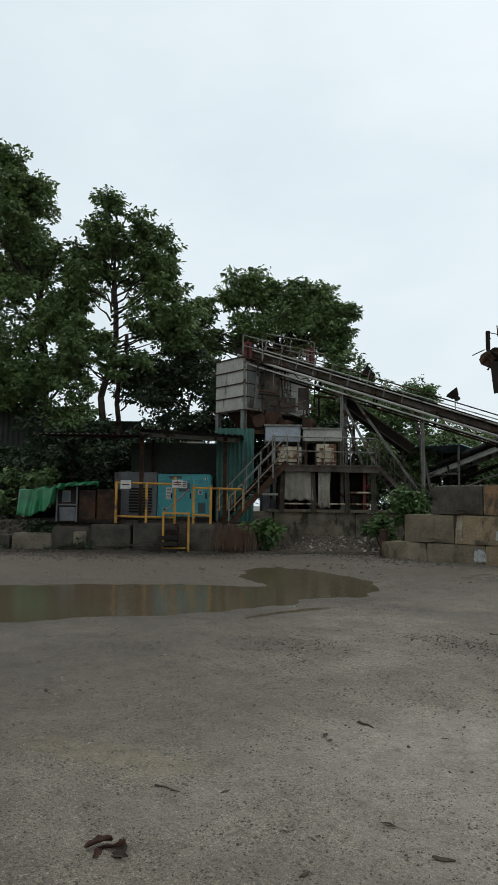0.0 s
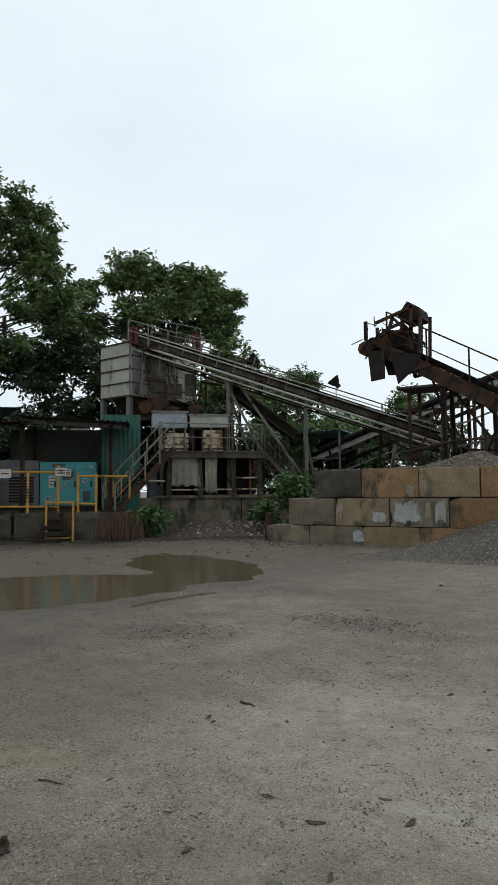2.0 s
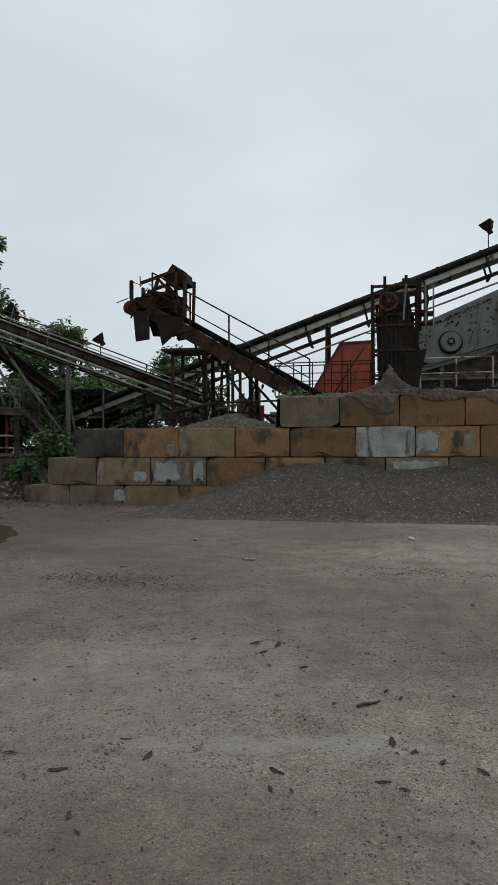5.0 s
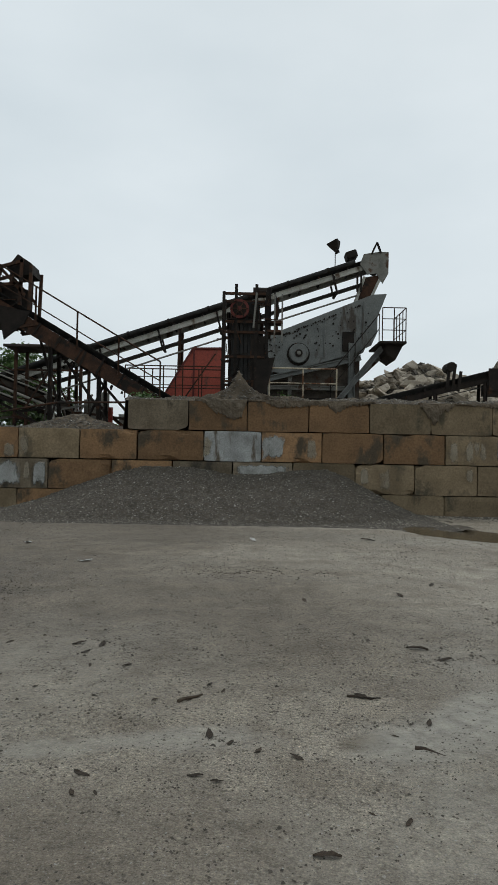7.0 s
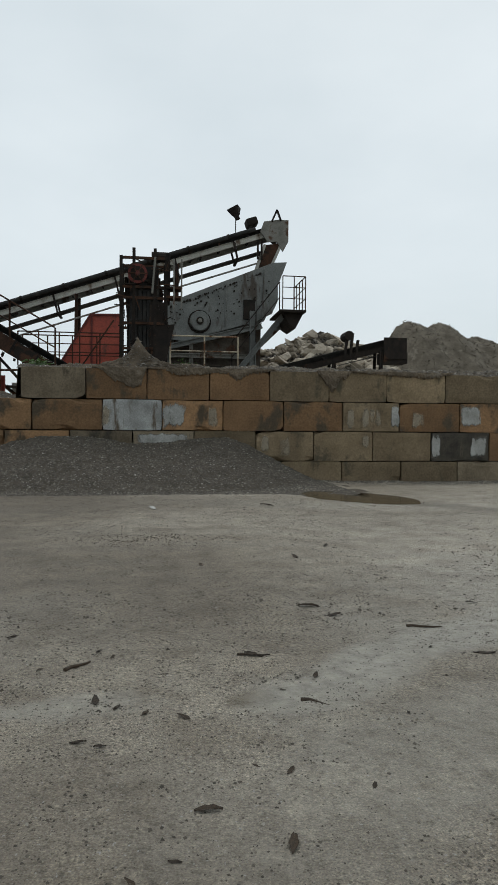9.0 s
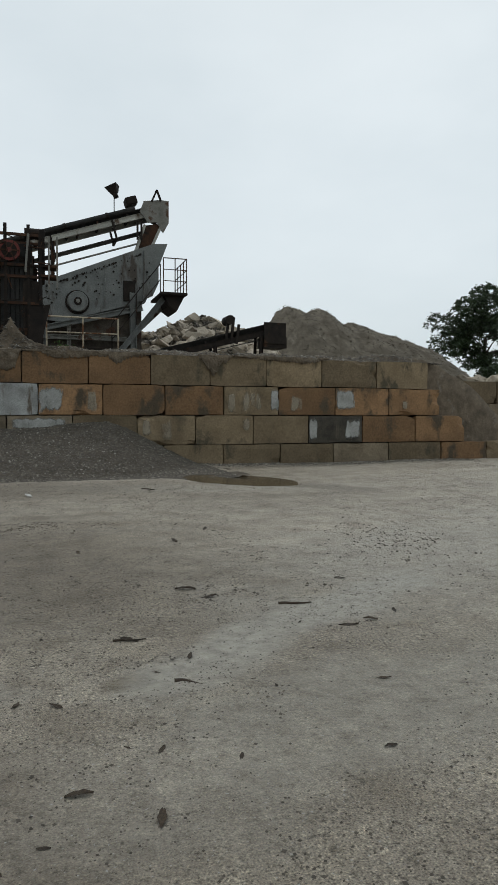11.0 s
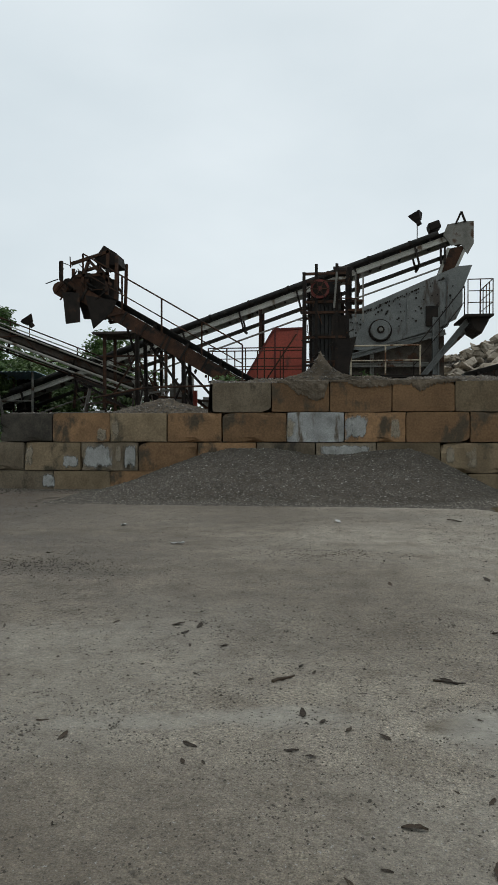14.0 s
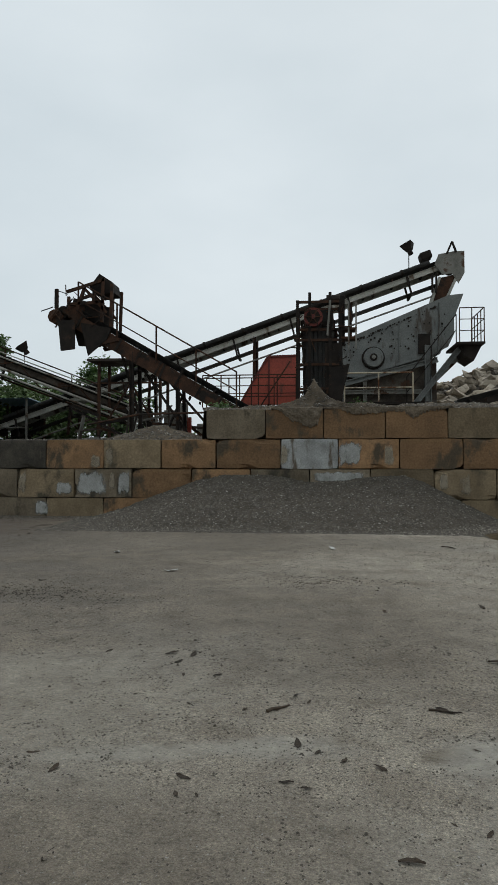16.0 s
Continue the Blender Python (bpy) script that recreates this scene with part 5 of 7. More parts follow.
railing(screen, [(8.1, 25.4, 3.5), (9.9, 25.4, 5.8)], 1.15, M["dark"], 0.02, 1, 1.2)
part("walkway", box(B(), (5.6, 25.0, 3.62), (8.9, 25.8, 3.7)), M["dark"], screen)

# red feed hopper
hop = thing("red_hopper", "red oxide painted steel hopper with sloping side", "hopper", (3, 25, 2.9))
part("hopper_body", slab(B(), [(1.9, 25.0, 3.65), (2.95, 25.0, 5.42), (4.1, 25.0, 5.45), (4.1, 25.0, 3.65)], 0.6), M["red"], hop)
for a, b in (((1.9, 24.98, 3.65), (2.95, 24.98, 5.42)), ((2.95, 24.98, 5.43), (4.1, 24.98, 5.46)), ((3.0, 24.98, 3.65), (3.0, 24.98, 5.4))):
    part("rib", beam(B(), a, b, 0.07), M["darkred"], hop)
for x in (2.1, 3.0, 3.95):
    part("leg", beam(B(), (x, 25.1, 2.8), (x, 25.1, 3.7), 0.12, 0.12, "I"), M["rust"], hop)
walk1 = thing("access_walkway", "thin rusty handrails round an access walkway", "railing", (2.5, 23.2, 2.9))
part("walkway", box(B(), (0.9, 22.7, 3.3), (4.1, 23.5, 3.36)), M["dark"], walk1)
for x in (1.0, 2.4, 4.0):
    for y in (22.75, 23.45):
        part("leg", beam(B(), (x, y, 2.8), (x, y, 3.3), 0.06), M["rust"], walk1)
railing(walk1, [(0.9, 22.7, 3.36), (4.1, 22.7, 3.36)], 1.1, M["rust"], 0.02, 2, 0.65)
railing(walk1, [(0.9, 23.5, 3.36), (4.1, 23.5, 3.36)], 1.1, M["rust"], 0.02, 1, 0.8)
part("brace", beam(B(), (2.9, 22.7, 3.4), (3.9, 22.7, 4.9), 0.045), M["rust"], walk1)

# small low belt at the rubble
lowc, lowm, lown = conveyor("low_conveyor", "small dark belt conveyor with a black plate at its head", (9.6, 24, 3.35), (13.7, 24, 4.42), 0.5, 0.22, "dark", ())
invl = lowm.inverted()
bm = box(B(), (13.4, 23.6, 3.95), (14.25, 23.66, 4.72))
bm.transform(invl)
part("head_plate", bm, M["dark"], lowc, "black steel plate")
bm = box(B(), (13.4, 23.66, 3.8), (14.3, 24.4, 4.2))
bm.transform(invl)
part("head_frame", bm, M["dark"], lowc)
for x, z in ((11.95, 4.75), (12.15, 4.85), (12.35, 4.6)):
    bm = beam(B(), (x, 23.7, 3.9), (x + 0.1, 23.7, z), 0.09)
    bm.transform(invl)
    part("strut", bm, M["dark"], lowc)
bm = tube(B(), (12.1, 23.6, 4.75), (12.1, 24.2, 4.75), 0.17, 12)
bm.transform(invl)
part("motor", bm, M["dark"], lowc)
legs(lowc, lowm, [2.0, 3.8], 2.8, 0.5, "dark", 0.1)

# ---- the batching plant, in its own axes ----
bench = thing("plant_base", "old cracked concrete base wall under the plant", "wall", (2, 25, 0), PLANT, kind="structure")
for k, (x0, x1) in enumerate(((0.0, 0.85), (0.85, 3.9), (3.9, 5.9))):
    part("wall_pour", rough_block(x0, x1, -0.1, 1.34 - 0.06 * (k == 2), 200 + k, 24.6, 0.6, 0.02), M["concrete"], bench)
part("coping", rough_block(0.6, 5.7, 1.3, 1.42, 230, 24.5, 0.6, 0.015), M["concrete"], bench)

row = thing("bench_wall", "low retaining row of worn concrete blocks and rubble", "wall", (-4, 22, 0), PLANT, kind="structure")
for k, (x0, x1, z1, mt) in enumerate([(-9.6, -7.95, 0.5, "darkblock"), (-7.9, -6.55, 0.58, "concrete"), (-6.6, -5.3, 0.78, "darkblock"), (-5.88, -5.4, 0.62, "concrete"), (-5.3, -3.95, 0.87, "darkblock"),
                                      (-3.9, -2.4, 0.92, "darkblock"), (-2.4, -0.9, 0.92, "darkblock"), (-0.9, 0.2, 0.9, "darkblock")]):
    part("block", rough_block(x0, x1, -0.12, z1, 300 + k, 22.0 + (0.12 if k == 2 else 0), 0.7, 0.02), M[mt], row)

# silo bin on legs
bin_m = PLANT @ pose(-0.3, 26.1, 0, 0, 0, 42)
silo = thing("aggregate_bin", "pale grey ribbed steel bin standing on legs", "bin", (0, 0, 1.0), bin_m)
BW, BD, BZ0, BZ1 = 3.75, 1.75, 5.35, 7.5
bm = B()
box(bm, (0, 0, BZ0), (BW, BD, BZ1))
part("bin_body", bm, M["panel"], silo)
for i in range(5):
    z = BZ0 + (BZ1 - BZ0) * i / 4
    bm = B()
    box(bm, (-0.05, -0.05, z - 0.022), (BW + 0.05, -0.002, z + 0.022))
    box(bm, (-0.05, -0.002, z - 0.022), (-0.002, BD + 0.05, z + 0.022))
    # dark rust tone stands in for the shadow line along each rib
    part("rib", bm, M["rust"], silo)
for x in (0.0, 1.25, 2.5, BW):
    part("stile", box(B(), (x - 0.04, -0.06, BZ0), (x + 0.04, -0.004, BZ1)), M["steel"], silo)
for x in (0.08, 1.9, BW - 0.08):
    for y in (0.08, BD - 0.08):
        part("leg", beam(B(), (x, y, BZ0), (x, y, 0.9), 0.18, 0.18, "I"), M["greysteel"], silo)
part("hopper_cone", slab(B(), [(0.3, 0.2, BZ0), (BW - 0.3, 0.2, BZ0), (2.6, 0.2, 4.6), (1.2, 0.2, 4.6)], 1.2), M["rust"], silo)
for a, b in (((0.5, 5.4), (0.7, 7.4)), ((2.2, 5.5), (2.0, 7.3)), ((2.2, 6.9), (3.9, 6.9))):
    part("side_strut", beam(B(), (a[0], -0.12, a[1]), (b[0], -0.12, b[1]), 0.1), M["steel"], silo)
# covers the side face in a darker grey than the bin body
part("side_cover", box(B(), (0.15, -0.045, 5.45), (1.9, -0.006, 7.2), 0.01), M["greysteel"], silo, "dark streaked side cover")
part("door_panel", box(B(), (2.65, -0.05, 5.55), (3.6, -0.01, 6.75), 0.01), M["panel"], silo, "pale hatch panel with holes")
for u, v in ((-0.15, 26.3), (2.45, 27.3)):
    arch = thing("chain_guard", "rounded dark red chain guard at the conveyor head", "machine guard", (u, v, 7.5), PLANT, group="red guards")
    bm = B()
    box(bm, (u - 0.17, v - 0.12, 7.35), (u + 0.17, v + 0.12, 8.25), 0.0, pose(0, 0, 0))
    bmesh.ops.bevel(bm, geom=[e for e in bm.edges if all(x.co.z > 8.2 for x in e.verts)], offset=0.14, segments=4, affect="EDGES")
    part("guard_shell", bm, M["darkred"], arch)
    part("guard_slot", box(B(), (u - 0.05, v - 0.135, 7.5), (u + 0.05, v - 0.121, 8.05)), M["dark"], arch)

# the deck with machinery
deck = thing("plant_deck", "rusty steel machinery deck on leaning posts with pipe railings", "platform", (2.7, 25.2, 1.3), PLANT)
part("deck_plate", box(B(), (0.75, 24.3, 2.95), (4.7, 26.4, 3.05)), M["brownsteel"], deck)
part("edge_beam", beam(B(), (0.75, 24.28, 2.92), (4.75, 24.28, 2.88), 0.1, 0.22, "I"), M["brownsteel"], deck)
for x, lean in ((1.15, -0.06), (2.35, 0.06), (3.6, 0.05), (4.55, 0.0)):
    part("post", beam(B(), (x, 24.45, 1.3), (x - lean, 24.45, 2.9), 0.16, 0.16, "I"), M["brownsteel"], deck)
    part("post", beam(B(), (x, 26.2, 1.0), (x, 26.2, 2.95), 0.16, 0.16, "I"), M["rust"], deck)
railing(deck, [(0.8, 24.35, 3.05), (4.65, 24.35, 3.0)], 1.05, M["steel"], 0.026, 1, 0.9)
railing(deck, [(4.65, 24.35, 3.0), (4.65, 26.3, 3.0)], 1.05, M["steel"], 0.026, 1, 1.0)
# dark sheet stands in for the shade under the deck
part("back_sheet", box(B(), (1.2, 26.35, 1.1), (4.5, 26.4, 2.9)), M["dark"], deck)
part("low_rail", tube(tube(B(), (1.15, 24.5, 1.62), (4.6, 24.5, 1.62), 0.03), (3.7, 24.6, 2.05), (4.5, 24.6, 2.05), 0.035), M["cream"], deck)
part("red_frame", beam(beam(beam(B(), (4.25, 24.7, 1.35), (4.25, 24.7, 2.85), 0.1), (4.6, 24.7, 1.35), (4.6, 24.7, 2.85), 0.1), (4.25, 24.7, 2.3), (4.6, 24.7, 2.3), 0.08), M["darkred"], deck, "dark red upright frame")


def tank(u0, u1, z0, z1, v0, v1, mat, name, label, lip=0.05):
    th = thing(name, label, "hopper", ((u0 + u1) / 2, (v0 + v1) / 2, z0), PLANT)
    part("tank_body", box(B(), (u0, v0, z0), (u1, v1, z1), 0.02), M[mat], th)
    bm = B()
    box(bm, (u0 - lip, v0 - lip, z1 - 0.06), (u1 + lip, v0 - 0.003, z1 + 0.01))
    box(bm, (u0 - lip, v0 - 0.003, z1 - 0.06), (u0 - 0.003, v1, z1 + 0.01))
    box(bm, (u1 + 0.003, v0 - 0.003, z1 - 0.06), (u1 + lip, v1, z1 + 0.01))
    part("lip", bm, M["steel"], th)
    for x in (u0 + 0.1, u1 - 0.1):
        part("bracket", beam(B(), (x, v0 + 0.05, 3.05), (x, v0 + 0.05, z0), 0.07), M["rust"], th)
    return th


tank(0.55, 1.85, 3.92, 4.55, 24.5, 25.9, "bluegrey", "weigh_hopper", "blue-grey painted steel weigh hopper on the deck")
tank(1.95, 3.4, 3.95, 4.45, 24.55, 25.6, "panel", "weigh_hopper", "pale rust-spotted steel hopper on the deck")
for u0, u1, z1 in ((1.0, 1.9, 3.75), (2.45, 3.2, 3.85)):
    th = thing("drive_housing", "cream painted drive housing streaked with rust", "machine", ((u0 + u1) / 2, 25, 3.05), PLANT, group="drive housings")
    part("housing", box(B(), (u0, 24.55, 3.05), (u1, 25.4, z1), 0.06), M["cream"], th)
    part("cover", box(B(), (u0 + 0.1, 24.5, 3.3), (u1 - 0.1, 24.56, z1 - 0.15), 0.02), M["cream"], th)
    for k in range(3):
        part("rib", box(B(), (u0 - 0.02, 24.53, 3.12 + 0.2 * k), (u1 + 0.02, 24.549, 3.17 + 0.2 * k)), M["rust"], th)
mixer = thing("gear_motor", "dusty motor and gears under the bin", "machine", (1.2, 26, 4.5), PLANT)
for k, (u, z, r) in enumerate(((0.3, 4.85, 0.26), (0.75, 4.95, 0.3), (1.25, 4.7, 0.2), (2.2, 4.75, 0.22))):
    part("drum", tube(B(), (u, 25.7, z), (u + 0.25, 26.3, z + 0.05), r, 12), M["rust"], mixer)
part("bearer", box(B(), (0.1, 25.9, 4.35), (2.9, 26.2, 4.5)), M["rust"], mixer)


def hanging(u0, u1, z0, z1, v, seed):
    """A sheet hung from the deck, with folds."""
    bm = B()
    r = random.Random(seed)
    nx, nz = 22, 12
    ph = [r.uniform(0, 6) for _ in range(4)]
    g = [[bm.verts.new((u0 + (u1 - u0) * i / nx * (1 - 0.05 * math.sin(j / nz * 3 + ph[0])), v + 0.05 * math.sin(i * 1.1 + ph[1]) * j / nz + 0.03 * math.sin(i * 0.45 + j * 0.4 + ph[2]), z1 + (z0 - z1) * j / nz + 0.03 * math.sin(i * 0.8 + ph[3]) * j / nz)) for i in range(nx + 1)] for j in range(nz + 1)]
    for a, b in zip(g, g[1:]):
        for i in range(nx):
            bm.faces.new((a[i], a[i + 1], b[i + 1], b[i]))
    s = bmesh.ops.extrude_face_region(bm, geom=bm.faces[:])
    bmesh.ops.translate(bm, vec=(0, 0.012, 0), verts=[q for q in s["geom"] if isinstance(q, bmesh.types.BMVert)])
    return bm


single("hanging_sheet", hanging(1.25, 2.3, 1.75, 2.86, 24.42, 1), M["cloth"], "grey sack cloth sheet hung below the deck", "cloth", PLANT, "hanging sheets", smooth=True)
single("hanging_sheet", hanging(2.5, 2.95, 1.5, 2.86, 24.42, 2), M["cloth"], "grey sack cloth sheet hung below the deck", "cloth", PLANT, "hanging sheets", smooth=True)

# stairs
stairs = thing("steel_stairs", "steep steel stairs with grey pipe handrails", "stairs", (-1.2, 23, 0.9), PLANT)
s0, s1 = Vector((-1.15, 23.0, 0.85)), Vector((0.85, 23.6, 3.05))
side = Vector((0.42, -0.55, 0))
for o in (Vector(), side):
    part("stringer", beam(B(), s0 + o, s1 + o, 0.06, 0.2, "I"), M["rust"], stairs)
    railing(stairs, [s0 + o, s1 + o], 0.95, M["steel"], 0.026, 1, 0.8)
for i in range(11):
    p = s0.lerp(s1, (i + 0.5) / 11)
    bm = B()
    beam(bm, p, p + side, 0.22, 0.03)
    part("tread", bm, M["rust"], stairs)

stairs = thing("steel_stairs", "rusty steel stairs down from the deck with pipe handrails", "stairs", (5.6, 24.5, 1.2), PLANT)
q0, q1, o2 = Vector((4.75, 24.35, 3.0)), Vector((6.5, 24.6, 1.15)), Vector((0, 0.7, 0))
for o in (Vector(), o2):
    part("stringer", beam(B(), q0 + o, q1 + o, 0.06, 0.18, "I"), M["brownsteel"], stairs)
    railing(stairs, [q0 + o, q1 + o], 0.95, M["brownsteel"], 0.02, 1, 0.9)
for i in range(9):
    p = q0.lerp(q1, (i + 0.5) / 9)
    part("tread", beam(B(), p, p + o2, 0.22, 0.03), M["rust"], stairs)
cage = thing("head_cage", "grey pipe handrail cage round the conveyor head", "railing", (1.2, 26.6, 7.4), PLANT)
railing(cage, [(-0.35, 26.0, 7.5), (1.2, 26.0, 7.1), (2.9, 26.0, 6.75)], 0.85, M["steel"], 0.026, 1, 0.8)
railing(cage, [(0.6, 26.9, 7.55), (2.6, 26.9, 7.2)], 1.1, M["steel"], 0.022, 1, 1.0)
for u, z, r in ((0.9, 7.6, 0.2), (1.5, 7.45, 0.24), (1.95, 7.35, 0.16)):
    part("drum", tube(B(), (u, 26.3, z), (u + 0.2, 26.8, z), r, 12), M["rust"], cage)
part("floor_plate", slab(B(), [(-0.4, 26.0, 7.46), (2.9, 26.0, 6.7), (2.9, 27.0, 6.7), (-0.4, 27.0, 7.46)], 0.05), M["rust"], cage)
pipes = thing("chute_pipework", "dark rusty chutes and pipes hung on the bin side", "pipework", (1.5, 26.3, 4.6), PLANT)
pr = random.Random(31)
for k in range(34):
    u, z = pr.uniform(0.2, 2.9), pr.uniform(4.5, 6.9)
    d = Vector((0, 0, pr.uniform(0.3, 1.1))) if k % 2 else Vector((pr.uniform(0.3, 0.9), 0, pr.uniform(-0.2, 0.2)))
    p = Vector((u, pr.uniform(25.9, 26.25) + 0.35 * max(0, u - 0.5), z))
    part("pipe", tube(B(), p, p + d, pr.uniform(0.015, 0.05), 6), M[pr.choice(("rust", "rust", "dark", "steel"))], pipes)
for u0, u1, z0, z1 in ((0.55, 1.15, 5.5, 6.9), (1.9, 2.3, 5.4, 6.3), (1.2, 1.8, 5.3, 5.9)):
    part("chute_panel", box(B(), (u0, 26.45, z0), (u1, 26.5, z1), 0.01), M["brownsteel"], pipes)
junk = thing("machine_junk", "dark machine parts and boxes stored under the deck", "machine parts", (2.6, 25.4, 1.3), PLANT)
for k in range(16):
    u, s = pr.uniform(0.2, 4.4), pr.uniform(0.12, 0.4)
    part("scrap", box(B(), (u, 25.0 + pr.uniform(0, .8), 1.3), (u + s, 25.1 + s, 1.3 + pr.uniform(0.2, 1.2)), 0.02), M[pr.choice(("dark", "rust", "greycan"))], junk)
part("bench_rail", tube(B(), (-0.3, 24.4, 1.95), (1.0, 24.4, 1.95), 0.04), M["panel"], junk)
# green cladding and generator shed
clad = B()
corrugated(clad, 1.4, 3.45, 0.16, 0.035, 0.008, Matrix.Translation((-1.28, 24.5, 0.95)))
single("green_cladding", clad, M["green"], "green corrugated steel screen beside the stairs", "cladding", PLANT)

shelter = thing("generator_shelter", "open shelter with a rusted sheet roof on steel posts", "shelter", (-3.6, 23.5, 0.9), PLANT)
bm = B()
corrugated(bm, 3.9, 3.6, 0.2, 0.03, 0.01, Matrix.Translation((-7.3, 21.7, 3.86)) @ pose(0, 0, 0, -86, 0, 0))
part("roof_sheet", bm, M["roof"], shelter)
bm = B()
corrugated(bm, 3.7, 3.6, 0.2, 0.03, 0.01, Matrix.Translation((-3.95, 21.5, 4.06)) @ pose(0, 0, 0, -87, 3.5, 0))
part("roof_sheet", bm, M["roof"], shelter)
for x in (-3.72, -0.88):
    part("post", beam(B(), (x, 22.45, 0.9), (x, 22.45, 3.85), 0.13, 0.13, "I"), M["rust"], shelter)
for x in (-6.8, -3.72, -0.88):
    part("post", beam(B(), (x, 25.2, 0.9), (x, 25.2, 4.0), 0.12, 0.12, "I"), M["rust"], shelter)
part("front_beam", beam(B(), (-3.8, 22.45, 3.93), (-0.4, 22.45, 3.74), 0.1, 0.14, "I"), M["steel"], shelter)
part("front_beam", beam(B(), (-7.0, 22.3, 3.86), (-3.8, 22.4, 3.86), 0.1, 0.1, "I"), M["rust"], shelter)
# dark panel puts the shade inside the shelter into a colour
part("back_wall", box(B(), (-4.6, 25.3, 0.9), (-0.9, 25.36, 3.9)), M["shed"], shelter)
part("lamp_tube", box(B(), (-2.35, 22.3, 3.62), (-1.6, 22.36, 3.68), 0.01), M["panel"], shelter)

gen = thing("generator", "teal and grey enclosed diesel generator set", "generator", (-3.1, 24, 0.95), PLANT)
part("grey_canopy", box(B(), (-4.85, 23.5, 1.1), (-3.32, 24.9, 2.68), 0.03), M["greycan"], gen, "grey sheet metal radiator end")
part("teal_canopy", box(B(), (-3.3, 23.5, 1.1), (-1.42, 24.9, 2.62), 0.03), M["teal"], gen)
part("skid", box(B(), (-4.9, 23.45, 0.92), (-1.4, 24.95, 1.1)), M["dark"], gen)
for x0, x1 in ((-3.22, -2.72), (-2.64, -2.05), (-1.98, -1.5)):
    d = part("door", box(B(), (x0, 23.47, 1.2), (x1, 23.497, 2.42), 0.01), M["teal"], gen)
    part("handle", box(B(), (x1 - 0.1, 23.44, 1.75), (x1 - 0.05, 23.468, 1.95), 0.008), M["dark"], d)
for k in range(9):
    part("louver", box(B(), (-4.3, 23.455, 1.25 + k * 0.1), (-3.5, 23.497, 1.31 + k * 0.1)), M["dark"], gen)
part("window", box(B(), (-2.55, 23.455, 2.0), (-2.15, 23.469, 2.3)), M["ink"], gen)
for x0, x1, z0, z1 in ((-3.0, -2.78, 1.72, 2.15), (-2.52, -2.25, 2.12, 2.38), (-1.85, -1.7, 1.9, 2.05), (-3.1, -2.95, 1.3, 1.42), (-1.62, -1.52, 2.42, 2.5)):
    nt = part("notice", box(B(), (x0, 23.448, z0), (x1, 23.455, z1)), M["paper"], gen, "white printed notice")
    for j in range(3):
        zz = z1 - (z1 - z0) * (0.22 + 0.25 * j)
        part("print_bar", box(B(), (x0 + 0.03, 23.443, zz - 0.015), (x1 - 0.03, 23.4475, zz + 0.015)), M["ink"], nt)
part("maker_bar", box(B(), (-2.9, 23.485, 2.46), (-2.45, 23.496, 2.55)), M["ink"], gen)
part("louver", box(B(), (-1.85, 23.46, 1.25), (-1.6, 23.47, 1.6)), M["ink"], gen)

# yellow guard rails, notice and gate
guard = thing("yellow_guardrail", "chipped yellow steel guard rail along the bench edge", "railing", (-3, 22.1, 0.9), PLANT)
for x, z0, z1 in ((-4.49, 0.9, 2.29), (-3.48, 0.9, 2.25), (-2.53, 0.9, 2.45), (-1.9, 0.9, 2.2), (-1.33, 0.9, 2.18)):
    part("post", box(B(), (x - 0.04, 22.1, z0), (x + 0.04, 22.18, z1), 0.008), M["yellow"], guard)
for x0, x1, z in ((-4.49, -2.53, 2.25), (-4.49, -2.53, 1.13), (-1.9, -0.3, 2.1), (-1.9, -1.33, 1.2)):
    part("rail", tube(B(), (x0, 22.14, z), (x1, 22.14, z - 0.03), 0.038), M["yellow"], guard)
part("rail", tube(B(), (-2.8, 22.14, 1.35), (-2.05, 22.14, 2.05), 0.03), M["steel"], guard)
for k in range(5):
    part("rail", tube(B(), (-1.3 + k * 0.26, 22.14, 1.35), (-1.3 + k * 0.26, 22.14, 2.08), 0.016), M["yellow"], guard)
nb = part("notice_board", box(B(), (-4.35, 22.07, 2.05), (-4.0, 22.09, 2.33)), M["paper"], guard, "white notice board")
part("print_bar", box(B(), (-4.3, 22.06, 2.17), (-4.05, 22.068, 2.21)), M["darkred"], nb)
nb = part("notice_board", box(B(), (-2.62, 22.06, 2.1), (-2.28, 22.08, 2.36)), M["paper"], guard, "white notice board with red print")
for z in (2.18, 2.26):
    part("print_bar", box(B(), (-2.58, 22.05, z), (-2.32, 22.058, z + 0.035)), M["darkred"], nb)
gate = thing("mesh_gate", "yellow framed wire mesh gate standing at the bench", "gate", (-2.43, 21.7, 0), PLANT)
for x in (-2.85, -2.02):
    part("gate_post", box(B(), (x - 0.035, 21.7, 0.0), (x + 0.035, 21.77, 1.3), 0.006), M["yellow"], gate)
part("gate_rail", box(B(), (-2.82, 21.71, 1.22), (-2.05, 21.76, 1.28), 0.006), M["yellow"], gate)
part("gate_rail", box(B(), (-2.82, 21.71, 0.1), (-2.05, 21.76, 0.15), 0.006), M["yellow"], gate)
for k in range(16):
    part("mesh_wire", tube(B(), (-2.82, 21.735, 0.2 + k * 0.064), (-2.05, 21.735, 0.2 + k * 0.064), 0.008, 5), M["rust"], gate)
for k in range(3):
    part("mesh_wire", tube(B(), (-2.63 + k * 0.2, 21.745, 0.15), (-2.63 + k * 0.2, 21.745, 1.22), 0.008, 5), M["rust"], gate)
steps = thing("timber_steps", "dark worn timber steps up to the bench", "steps", (-3.0, 21.6, 0), PLANT)
